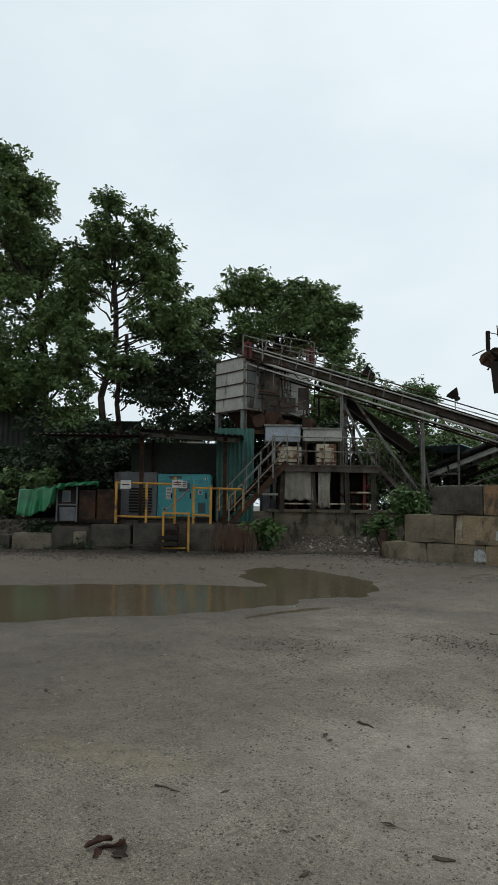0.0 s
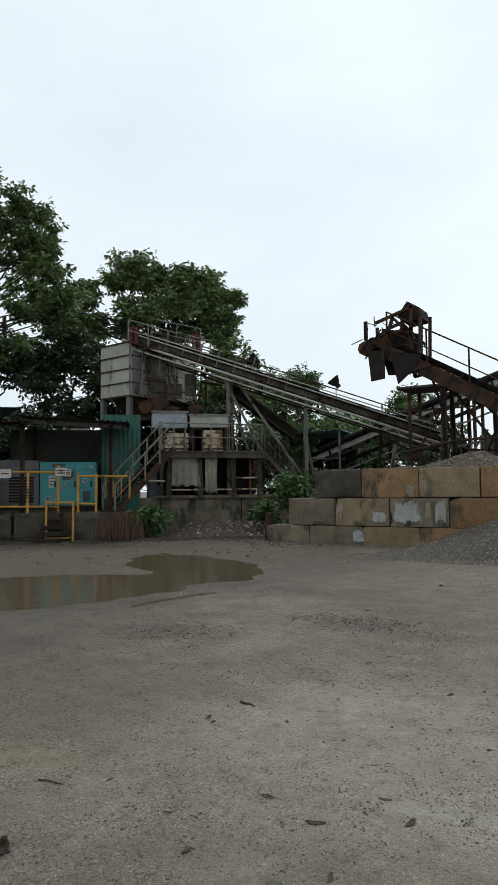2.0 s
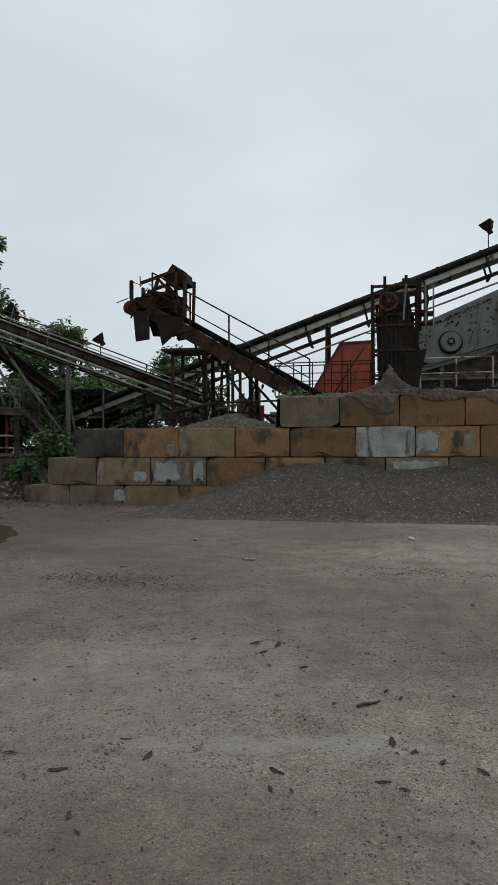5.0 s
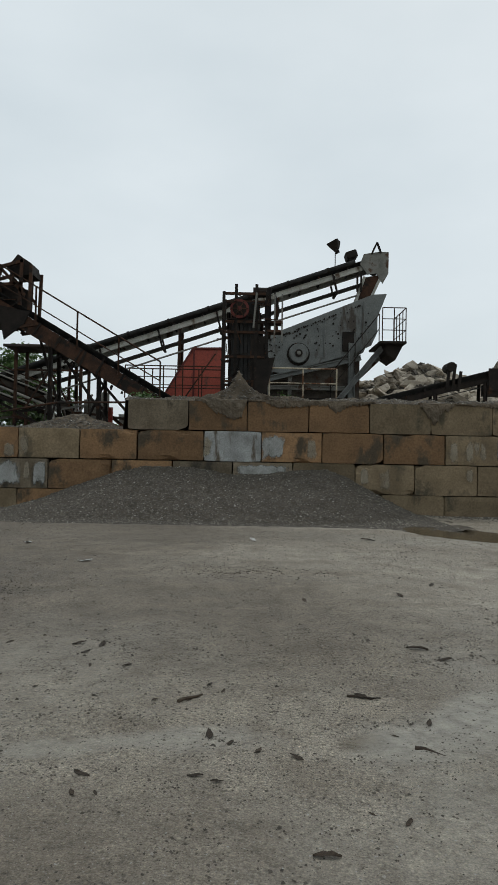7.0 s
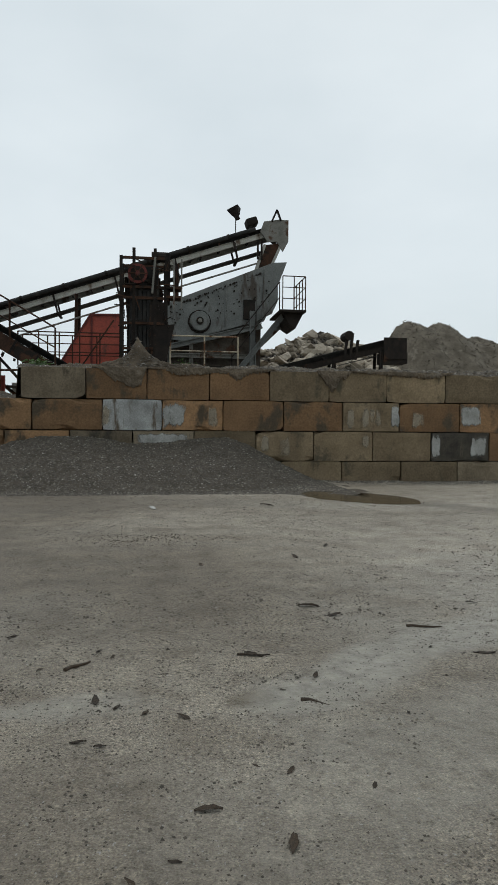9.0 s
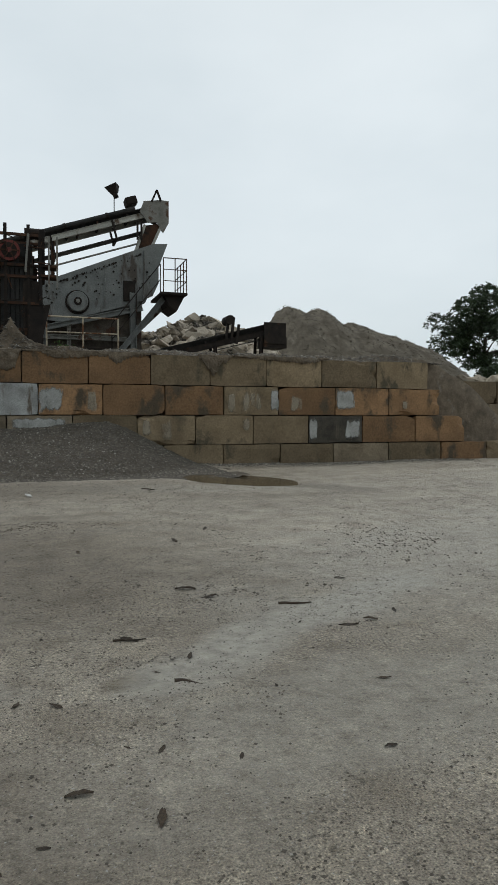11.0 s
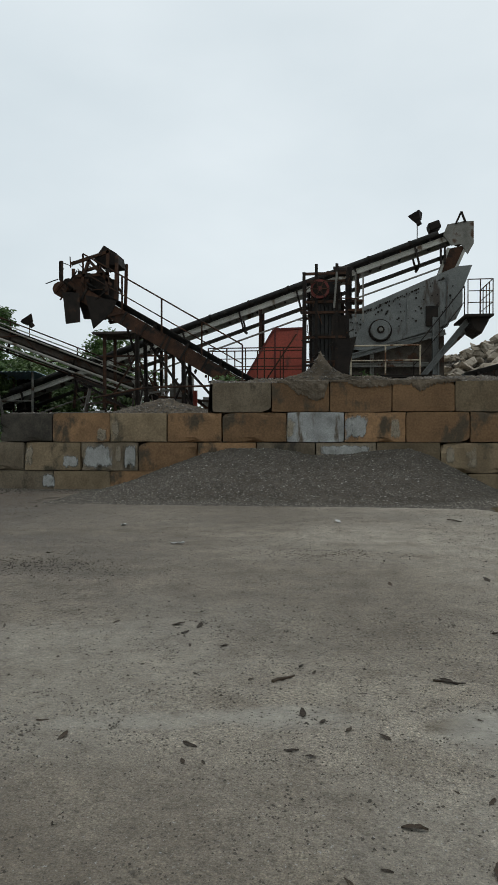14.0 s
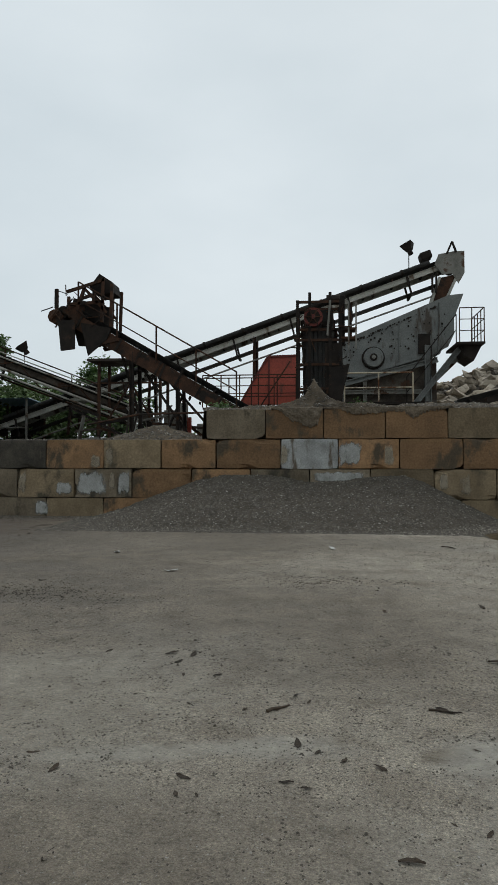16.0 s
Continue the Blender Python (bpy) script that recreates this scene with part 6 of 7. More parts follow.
for k in range(4):
    part("tread", box(B(), (-3.25 + k * 0.12, 21.3 + k * 0.16, 0.0 + k * 0.2), (-2.35, 21.52 + k * 0.16, 0.12 + k * 0.2), 0.015), M["dark"], steps)

# machine under the green tarpaulin
mach = thing("covered_machine", "old machine cab half covered by a green tarpaulin", "machine", (-6.4, 22.6, 0.9), PLANT)
part("cab_panel", box(B(), (-6.55, 22.55, 0.9), (-5.88, 23.4, 2.1), 0.04), M["dark"], mach, "dented grey cab side")
fr = part("window_frame", box(B(), (-6.42, 22.515, 1.58), (-6.12, 22.549, 1.98), 0.03), M["greycan"], mach)
part("window_pane", box(B(), (-6.38, 22.505, 1.62), (-6.16, 22.514, 1.94)), M["ink"], fr)
part("rust_panel", box(B(), (-5.86, 22.6, 0.9), (-5.3, 23.4, 2.0), 0.02), M["rust"], mach)
part("rear_tank", box(B(), (-5.28, 22.7, 0.9), (-4.6, 23.6, 2.05), 0.05), M["rust"], mach)
for a, b in (((-6.57, 22.5, 0.92), (-6.57, 22.5, 2.15)), ((-5.9, 22.5, 0.92), (-5.9, 22.5, 2.15)), ((-6.57, 22.5, 1.5), (-5.9, 22.5, 1.5)), ((-6.57, 22.5, 2.12), (-5.2, 22.5, 2.2))):
    part("cab_frame", beam(B(), a, b, 0.05), M["greycan"], mach)
part("lower_panel", box(B(), (-6.5, 22.52, 0.95), (-5.95, 22.548, 1.42), 0.02), M["greycan"], mach, "scuffed dark grey panel")
part("chassis", box(B(), (-7.6, 22.6, 0.9), (-4.5, 23.6, 1.02)), M["dark"], mach)


def drape(seed):
    bm = B()
    nu, nv = 110, 24
    g = []
    for j in range(nv + 1):
        rowv = []
        for i in range(nu + 1):
            u = -7.85 + 2.7 * i / nu
            s = j / nv
            top = np.interp(u, [-7.85, -7.4, -6.8, -6.5, -5.15], [1.98, 2.06, 2.05, 2.22, 2.3])
            low = np.interp(u, [-7.85, -7.5, -6.9, -6.62, -6.5, -5.3, -5.15], [1.18, 1.1, 1.3, 1.6, 2.06, 2.2, 2.1])
            fold = (0.13 * (1 - abs(math.sin(u * 6.5 + 1.2 * math.sin(u * 3.1 + s))) * 2) + 0.06 * math.sin(u * 23 + 3 * s)) * s
            if s < 0.3:
                z, v = top + 0.03 * math.sin(u * 7), 23.5 - (s / 0.3) * 1.1
            else:
                k = (s - 0.3) / 0.7
                z, v = top + (low - top) * k, 22.4 - 0.1 * k + fold
            z += 0.07 * noise.noise(Vector((u * 4, s * 5, seed))) * (0.4 + s)
            rowv.append(bm.verts.new((u, v, z)))
        g.append(rowv)
    for a, b in zip(g, g[1:]):
        for i in range(nu):
            bm.faces.new((a[i], a[i + 1], b[i + 1], b[i]))
    e = bmesh.ops.extrude_face_region(bm, geom=bm.faces[:])
    bmesh.ops.translate(bm, vec=(0, 0.015, -0.01), verts=[q for q in e["geom"] if isinstance(q, bmesh.types.BMVert)])
    return bm


single("tarpaulin", drape(3), M["tarp"], "bright green tarpaulin draped in folds over the machine", "tarpaulin", PLANT, smooth=True)

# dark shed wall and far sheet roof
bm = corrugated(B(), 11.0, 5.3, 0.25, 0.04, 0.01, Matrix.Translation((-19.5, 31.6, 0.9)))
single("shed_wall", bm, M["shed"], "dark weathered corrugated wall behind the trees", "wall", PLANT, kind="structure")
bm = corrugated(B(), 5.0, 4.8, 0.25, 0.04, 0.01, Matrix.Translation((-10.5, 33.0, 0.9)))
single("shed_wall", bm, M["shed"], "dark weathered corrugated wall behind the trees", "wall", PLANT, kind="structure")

# blue canopy shed beyond the conveyor
can = thing("blue_canopy", "light blue sheet canopy on thin posts", "canopy", (-8.8, 27, 1.0))
bm = B()
corrugated(bm, 3.5, 2.2, 0.2, 0.03, 0.01, Matrix.Translation((-10.4, 26.2, 4.12)) @ pose(0, 0, 0, -94, 0, 0))
part("roof_sheet", bm, M["bluesheet"], can)
for x in (-10.2, -8.8, -7.1):
    part("post", tube(B(), (x, 26.4, 1.0), (x, 26.4, 4.1), 0.05), M["steel"], can)
    part("post", tube(B(), (x, 28.2, 1.0), (x, 28.2, 4.1), 0.05), M["rust"], can)
part("back_panel", box(B(), (-8.7, 28.3, 1.5), (-7.1, 28.36, 4.0)), M["dark"], can)
for x0, x1, z in ((-10.2, -7.1, 2.9), (-10.2, -7.1, 2.2)):
    part("rail", tube(B(), (x0, 26.4, z), (x1, 26.4, z), 0.03), M["steel"], can)
part("meter_box", box(B(), (-9.6, 26.3, 2.3), (-9.1, 26.5, 2.75), 0.02), M["panel"], can)

# walkway frame under the stacker
fr = thing("old_trestle", "rust-dark trestle frame with sheet roof under the conveyors", "frame", (-1.5, 24.5, 2.0))
for x in (-3.2, -2.0, -0.9):
    for y in (24.0, 25.2):
        part("post", beam(B(), (x, y, 1.9), (x, y, 5.2), 0.1, 0.1, "angle"), M["rust"], fr)
part("roof", box(B(), (-3.6, 23.8, 5.2), (-0.7, 25.4, 5.28)), M["roof"], fr)
for a, b in (((-3.2, 24.0, 4.4), (-0.9, 24.0, 4.4)), ((-3.2, 24.0, 2.5), (-2.0, 24.0, 4.4)), ((-2.0, 24.0, 4.4), (-0.9, 24.0, 2.5))):
    part("brace", beam(B(), a, b, 0.06), M["rust"], fr)
pan = thing("scrap_panels", "pale torn sheet panels and a red post leaning behind the wall", "scrap", (0.2, 22.3, 2.0))
for k, (x, w, h, mt) in enumerate(((-0.35, 0.45, 1.25, "steel"), (0.15, 0.3, 1.5, "panel"), (0.75, 0.6, 0.8, "panel"))):
    part("sheet", box(B(), (x, 22.3 + 0.1 * k, 2.0), (x + w, 22.34 + 0.1 * k, 2.0 + h), 0.005), M[mt], pan)
part("red_post", beam(B(), (0.55, 22.2, 2.0), (0.55, 22.2, 3.0), 0.12, 0.12, "I"), M["red"], pan)
jr = random.Random(91)
mess = thing("timber_and_steel_scrap", "jumble of pale boards and dark steel members behind the wall", "scrap", (-0.8, 22.2, 2.0))
for k in range(26):
    x, y = jr.uniform(-3.6, 1.5), jr.uniform(21.6, 23.4)
    if k % 3 == 0:
        part("board", beam(B(), (x, y, 2.0), (x + jr.uniform(-0.25, 0.25), y, jr.uniform(2.6, 3.5)), jr.uniform(0.1, 0.26), 0.03), M[jr.choice(("panel", "steel", "brownsteel"))], mess)
    else:
        part("member", beam(B(), (x, y, jr.uniform(2.0, 3.2)), (x + jr.choice((-1, 1)) * jr.uniform(0.8, 1.8), y, jr.uniform(2.1, 3.7)), jr.uniform(0.05, 0.11), None, "angle"), M[jr.choice(("dark", "rust", "brownsteel", "steel"))], mess)
bar = single("bent_pipe", tube(tube(B(), (-2.2, 20.0, 2.65), (-0.6, 20.0, 2.95), 0.03), (-0.6, 20.0, 2.95), (1.7, 20.0, 3.0), 0.03), M["rust"], "long rusty pipe lying on the fill", "pipe")
post = single("gate_stump", box(B(), (-6.15, 18.55, -0.05), (-5.95, 18.75, 0.85), 0.02), M["rust"], "short rusty steel stump beside the wall's end", "post")

# blocks beyond the right-hand end
far = thing("far_blocks", "far concrete blocks with pale rubble on top", "wall", (21, 21.3, 0), kind="structure")
for k in range(4):
    part("block", rough_block(20.0 + 1.62 * k, 21.6 + 1.62 * k, 1.75, 2.58, 400 + k, 21.0), M["olive"], far)
    part("block", rough_block(19.3 + 1.62 * k, 20.9 + 1.62 * k, 0.95, 1.75, 420 + k, 21.0), M["greyblock"], far)
    part("block", rough_block(20.0 + 1.62 * k, 21.6 + 1.62 * k, 0.0, 0.95, 440 + k, 21.0), M["greyblock"], far)
for k in range(14):
    piece("stone", CHUNKS[k], far, Matrix.LocRotScale((20.2 + 0.28 * k, 21.4 + rr.uniform(-.2, .2), 2.66), Euler((rr.random(), 0, rr.random() * 6)), (0.3, 0.25, 0.25)))
debris = thing("debris_bank", "bank of reddish soil, stones and litter below the plant", "debris", (3, 23.6, 0), PLANT)


def bank(u, v):
    return 0.5 * np.clip((v - 22.0) / 2.6, 0, 1) * step(u, 0.6, 2.2) * (1 - step(u, 4.4, 6.2)) + 0.12 * fbm(u, v, 1.1, 4) - 0.06


M["bank"] = surface("reddish_soil", (0.085, 0.058, 0.042), (0.155, 0.108, 0.08), 1.8, 0.95, stain=(0.17, 0.16, 0.14), stain_scale=2.2, stain_at=0.62, bump=0.9, bump_scale=12.0)
ob = new("soil", sheet("soil", np.arange(0.2, 6.6, 0.08), np.arange(21.6, 24.75, 0.08), bank, M["bank"]))
ob.parent, ob.matrix_local = debris, Matrix.Translation(-BASE[debris])
tagged(ob, kind="stuff")
for k in range(110):
    u, v = rr.gauss(3.4, 1.2), rr.uniform(22.0, 24.5)
    s = rr.choice((0.03, 0.045, 0.06, 0.09))
    piece("stone", rr.choice(CHUNKS), debris, Matrix.LocRotScale((u, v, float(bank(u, v)) + s * 0.3), Euler((rr.random() * 3, rr.random() * 3, rr.random() * 6)), (s, s * 0.8, s * 0.7)))


bks = np.random.RandomState(44)
ku, kv = np.clip(bks.normal(3.2, 1.5, 2600), 0.4, 6.3), bks.uniform(21.7, 24.5, 2600)
pebbles("litter", np.stack([ku, kv, bank(ku, kv) + 0.01], 1), M["stone"], 45, 0.01, 0.055, debris)
M["clod"] = surface("dark_mud", (0.04, 0.033, 0.024), (0.075, 0.062, 0.046), 6.0, 0.8, bump=0.5)
# ---- plants ----
def leaves_mesh(name, spots, axes, length, width, material, seed):
    """Pointed leaves, four triangles each, folded on the midrib; spots: where they hang, axes: where they point."""
    r = np.random.RandomState(seed)
    n = len(spots)
    d = axes / np.linalg.norm(axes, axis=1, keepdims=True)
    side = np.cross(d, np.array([0, 0, 1.0]) + r.normal(0, 0.85, (n, 3)))
    side /= np.linalg.norm(side, axis=1, keepdims=True) + 1e-9
    up = np.cross(side, d)
    L = length * r.uniform(0.6, 1.35, (n, 1))
    W = width * r.uniform(0.7, 1.3, (n, 1))
    P = np.stack([spots, spots + d * L * 0.3 + side * W / 2 - up * W * 0.12, spots + d * L * 0.75 + side * W * 0.36 - up * W * 0.2, spots + d * L - up * L * 0.15,
                  spots + d * L * 0.75 - side * W * 0.36 - up * W * 0.2, spots + d * L * 0.3 - side * W / 2 - up * W * 0.12], 1)
    f = np.array([(0, 1, 2, 3), (0, 3, 4, 5)])
    me = bpy.data.meshes.new(name)
    me.from_pydata(P.reshape(-1, 3).tolist(), [], (f[None] + 6 * np.arange(n)[:, None, None]).reshape(-1, 4).tolist())
    me.materials.append(material)
    return me


def crown_points(lobes, density, r, droop=0.5):
    pts, axs = [], []
    for c, rad in lobes:
        n = int(density * 3.2 * rad[0] * rad[2])
        sprays = max(6, n // 16)
        q = r.normal(0, 1, (sprays, 3))
        q /= np.linalg.norm(q, axis=1, keepdims=True)
        q = q * (r.uniform(0.15, 1.0, (sprays, 1)) ** 0.45)
        tips = np.array(c) + q * np.array(rad)
        for t, o in zip(tips, q):
            k = 16
            out = np.array([o[0], o[1], 0.35 * o[2] + 0.1]) + r.normal(0, 0.3, 3)
            out /= np.linalg.norm(out) + 1e-9
            turn = r.uniform(0, 2 * math.pi, k)
            a = np.stack([np.cos(turn), np.sin(turn), r.uniform(-1.1, 0.45, k) - 0.3 * droop], 1) + 0.45 * out
            sp = t + a * 0.06 + out * r.uniform(-0.2, 0.16, (k, 1)) + r.normal(0, 0.03, (k, 3))
            pts.append(sp)
            axs.append(a)
    return np.concatenate(pts), np.concatenate(axs)


def branch(bm, a, b, r0, r1, rnd, bends=4, sway=0.045):
    a, b = Vector(a), Vector(b)
    prev, pr = a, r0
    for i in range(1, bends + 1):
        t = i / bends
        p = a.lerp(b, t)
        if i < bends:
            p += Vector((rnd.gauss(0, 1), rnd.gauss(0, 1), rnd.gauss(0, 0.6))) * (b - a).length * sway
        q = r0 + (r1 - r0) * t
        tube(bm, prev, p, pr, 7, q)
        prev, pr = p, q


def tree(label, foot, trunk_top, lobes, density=230, leaf="leaf", size=0.21, trunk_r=0.22, m=None, seed=0, kind="tree"):
    """A trunk with limbs out to each lobe of the crown, and leaves in sprays round the limbs."""
    rnd, r = random.Random(seed), np.random.RandomState(seed)
    th = thing("tree", label, kind, foot, m)
    bm = B()
    branch(bm, foot, trunk_top, trunk_r, trunk_r * 0.55, rnd, 8, 0.012)
    part("trunk", bm, M["bark"], th, smooth=True)
    a, b = Vector(foot), Vector(trunk_top)
    for c, rad in lobes[::6]:
        bm = B()
        c = Vector(c)
        t = min(1.0, max(0.45, (c.z - rad[2] - a.z) / max(0.1, b.z - a.z) * 0.9))
        s = a.lerp(b, t)
        branch(bm, s, c, trunk_r * 0.26, 0.015, rnd, 4)
        for _ in range(2):
            e = c + Vector((rnd.uniform(-1, 1) * rad[0], rnd.uniform(-1, 1) * rad[1], rnd.uniform(-0.6, 1) * rad[2])) * 0.8
            branch(bm, c, e, 0.025, 0.008, rnd, 2)
        part("limb", bm, M["bark"], th, smooth=True)
    p, ax = crown_points(lobes, density, r)
    me = leaves_mesh("crown", p - np.array(foot), ax, size * 0.86, size * 0.40, M[leaf], seed)
    ob = new("crown", me)
    ob.parent = th
    tagged(ob, kind="stuff")
    return th


def lobes_in(seed, n, centre, radii, lobe, squash=0.72):
    """Lobes scattered through an ellipsoid, thicker towards its skin."""
    r = random.Random(seed)
    out = []
    for _ in range(n):
        d = Vector((r.gauss(0, 1), r.gauss(0, 1), r.gauss(0, 1))).normalized() * r.uniform(0.35, 1.0) ** 0.6
        s = lobe * r.uniform(0.65, 1.25)
        out.append((tuple(c + d[k] * radii[k] for k, c in enumerate(centre)), (s, s, s * squash)))
    return out


tree("tall dark green leafy tree with drooping compound leaves", (-9.2, 30.5, 0.9), (-10.2, 31, 11.5), lobes_in(1, 60, (-12.2, 31, 15.2), (2.3, 2.4, 3.5), 0.75) + lobes_in(101, 70, (-11.3, 31, 9.8), (3.4, 2.2, 3.8), 0.75) + lobes_in(2, 26, (-8.4, 30.0, 6.6), (1.1, 1.0, 2.0), 0.5) + lobes_in(130, 24, (-8.9, 30.6, 12.2), (0.9, 1.2, 2.6), 0.5) + lobes_in(141, 44, (-11.3, 30.6, 7.6), (2.6, 1.4, 1.9), 0.6), 340, "leaf", 0.24, 0.3, PLANT, 11)
tree("tall leafy tree with a forked trunk and open crown", (-6.9, 30.0, 0.9), (-6.5, 30.2, 12.0), lobes_in(3, 40, (-6.3, 30.3, 14.7), (1.6, 1.6, 1.7), 0.5) + lobes_in(103, 24, (-4.5, 30.3, 13.2), (0.95, 1.3, 1.3), 0.45)
     + lobes_in(104, 26, (-7.7, 30.3, 12.4), (0.9, 1.1, 1.5), 0.45) + lobes_in(4, 30, (-4.5, 30.2, 10.3), (1.5, 1.5, 1.0), 0.45) + lobes_in(50, 26, (-7.5, 29.6, 8.8), (1.2, 1.0, 1.4), 0.42) + lobes_in(105, 18, (-5.4, 30.0, 7.8), (1.6, 1.0, 0.7), 0.4) + lobes_in(131, 26, (-4.2, 30.3, 11.9), (1.1, 1.2, 0.9), 0.42) + lobes_in(132, 24, (-3.4, 30.5, 9.9), (0.9, 1.2, 1.1), 0.42) + lobes_in(133, 14, (-6.2, 30.3, 12.6), (1.2, 1.0, 0.7), 0.4), 340, "leaf", 0.24, 0.2, PLANT, 12)
tree("broad leafy tree behind the plant", (1.0, 33.5, 0.9), (1.2, 33.5, 9.0), lobes_in(5, 34, (-0.2, 33.5, 12.7), (1.4, 1.5, 1.1), 0.5) + lobes_in(106, 38, (2.9, 33.5, 12.2), (1.6, 1.6, 1.05), 0.5) + lobes_in(6, 34, (4.2, 33.2, 10.3), (0.9, 1.4, 1.7), 0.5)
     + lobes_in(107, 46, (1.2, 33.5, 10.7), (2.9, 1.8, 1.4), 0.55) + lobes_in(16, 30, (-2.5, 33.0, 10.7), (1.4, 1.6, 1.4), 0.5) + lobes_in(108, 16, (4.4, 33.0, 8.2), (0.9, 1.0, 0.8), 0.45) + lobes_in(134, 18, (-2.9, 33.2, 9.2), (1.2, 1.0, 0.9), 0.45) + lobes_in(135, 14, (4.9, 33.3, 11.4), (0.5, 0.8, 0.6), 0.4), 340, "leaf", 0.24, 0.22, PLANT, 13)
tree("dark shaded tree behind the bin", (-3.0, 31.0, 0.9), (-3.0, 31.0, 6.0), lobes_in(7, 34, (-2.8, 31.0, 6.6), (3.4, 2.0, 2.3), 1.0), 260, "leaf_shade_dark", 0.24, 0.2, PLANT, 14)
tree("second slim trunk with sparse shaded leaves", (-6.3, 30.6, 0.9), (-5.9, 30.6, 9.5), lobes_in(51, 12, (-4.6, 31, 8.2), (2.0, 1.2, 1.6), 0.7), 230, "leaf_shade_dark", 0.22, 0.16, PLANT, 22)
tree("dark low tree beside the bin", (4.6, 32.0, 0.9), (4.6, 32.0, 5.0), lobes_in(8, 26, (4.6, 32, 5.8), (2.6, 2.0, 2.6), 1.0), 240, "leaf", 0.22, 0.18, PLANT, 15)
tree("small tree with fresh green and reddish tips", (8.0, 33.0, 0.9), (8.2, 33.0, 6.0), lobes_in(9, 34, (8.4, 33.0, 6.9), (1.0, 1.2, 1.1), 0.45) + lobes_in(140, 30, (7.6, 33.0, 4.9), (1.8, 1.4, 1.6), 0.55), 340, "leaf_bright", 0.2, 0.14, PLANT, 16)
tree("bushy tree behind the conveyors", (11.5, 36.0, 0.9), (11.5, 36.0, 4.0), lobes_in(10, 24, (11.6, 36.0, 4.2), (3.6, 2.0, 1.9), 1.0), 220, "leaf", 0.2, 0.16, PLANT, 17)
tree("bushy tree behind the stacker", (15.8, 34.0, 0.9), (15.8, 34.0, 5.5), lobes_in(11, 24, (15.9, 34, 5.2), (2.4, 1.8, 2.0), 0.9), 220, "leaf_bright", 0.2, 0.16, PLANT, 18)
# far crowns take the same shade-dark leaf copy as the undergrowth
tree("round-crowned leafy tree far beyond the mound", (43.6, 50, 0), (43.6, 50, 8.0), lobes_in(12, 44, (44.2, 50, 9.0), (4.8, 4.0, 3.4), 1.3), 190, "leaf_shade_dark", 0.27, 0.3, None, 19)
tree("low dark bushy tree beyond the mound", (37.2, 52, 0), (37.2, 52, 4.0), lobes_in(13, 20, (37.4, 52, 5.0), (2.2, 2.2, 2.2), 1.2), 150, "leaf_shade_dark", 0.32, 0.2, None, 20)
tree("low dark bushy tree beyond the mound", (41.0, 47, 0), (41.0, 47, 2.6), lobes_in(14, 16, (41.6, 47, 3.6), (2.6, 2.0, 1.6), 1.1), 150, "leaf_shade_dark", 0.3, 0.2, None, 21)


def bush(label, foot, lobes, leaf="leaf", size=0.16, density=420, m=None, seed=0):
    r, rnd = np.random.RandomState(seed), random.Random(seed)
    th = thing("bush", label, "bush", foot, m)
    bm = B()
    for c, rad in lobes:
        branch(bm, foot, c, 0.02, 0.008, rnd, 3)
    part("stems", bm, M["bark"], th)
    p, ax = crown_points(lobes, density, r, 0.25)
    ob = new("leaves", leaves_mesh("leaves", p - np.array(foot), ax, size, size * 0.45, M[leaf], seed))
    ob.parent = th
    tagged(ob, kind="stuff")


bush("leafy green weeds at the foot of the stairs", (0.2, 22.2, 0), lobes_in(20, 12, (0.25, 22.3, 0.55), (0.75, 0.4, 0.45), 0.35), "leaf_bright", 0.22, 500, PLANT, 30)
bush("tall leafy weeds beside the block wall", (5.1, 21.5, 0), lobes_in(21, 12, (5.15, 21.6, 1.5), (0.45, 0.35, 0.6), 0.26), "leaf_bright", 0.2, 520, PLANT, 31)
bush("leafy bushes beyond the steel stairs", (6.3, 28.6, 0.9), lobes_in(122, 30, (6.2, 28.7, 3.0), (1.9, 0.6, 1.7), 0.55), "leaf", 0.2, 340, PLANT, 123)
# leaf colour carries the shade that fills the gaps behind the deck
bush("shade-dark leaves seen between the legs of the plant", (1.5, 28.6, 0.9), lobes_in(120, 34, (1.6, 28.7, 4.2), (2.6, 0.5, 1.5), 0.6), "leaf_shade_dark", 0.22, 320, PLANT, 121)
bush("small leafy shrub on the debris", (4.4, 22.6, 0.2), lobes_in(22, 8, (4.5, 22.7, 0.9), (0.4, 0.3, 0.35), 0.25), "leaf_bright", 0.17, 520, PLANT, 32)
bush("shaded undergrowth behind the bench", (-8.5, 25.2, 0.9), lobes_in(23, 40, (-7.9, 25.6, 2.4), (2.4, 1.0, 1.4), 0.6), "leaf_shade_dark", 0.2, 420, PLANT, 33)
bush("shaded undergrowth behind the shelter", (-5.0, 27.0, 0.9), lobes_in(24, 34, (-5.0, 27.0, 2.6), (2.2, 0.9, 1.6), 0.6), "leaf_shade_dark", 0.2, 420, PLANT, 34)
bush("dense shaded bushes under the tall trees", (-7.5, 28.6, 0.9), lobes_in(40, 46, (-7.6, 28.6, 3.2), (5.2, 0.9, 2.6), 0.75), "leaf_shade_dark", 0.2, 380, PLANT, 41)
bush("sunlit weeds behind the bench", (-8.4, 24.2, 0.9), lobes_in(41, 14, (-8.2, 24.2, 2.0), (1.5, 0.4, 0.9), 0.35), "leaf", 0.18, 480, PLANT, 42)
bush("weeds growing on the bench edge", (-7.0, 22.25, 0.5), lobes_in(25, 8, (-7.0, 22.3, 0.75), (0.5, 0.25, 0.15), 0.2), "leaf_shade_dark", 0.13, 700, PLANT, 35)
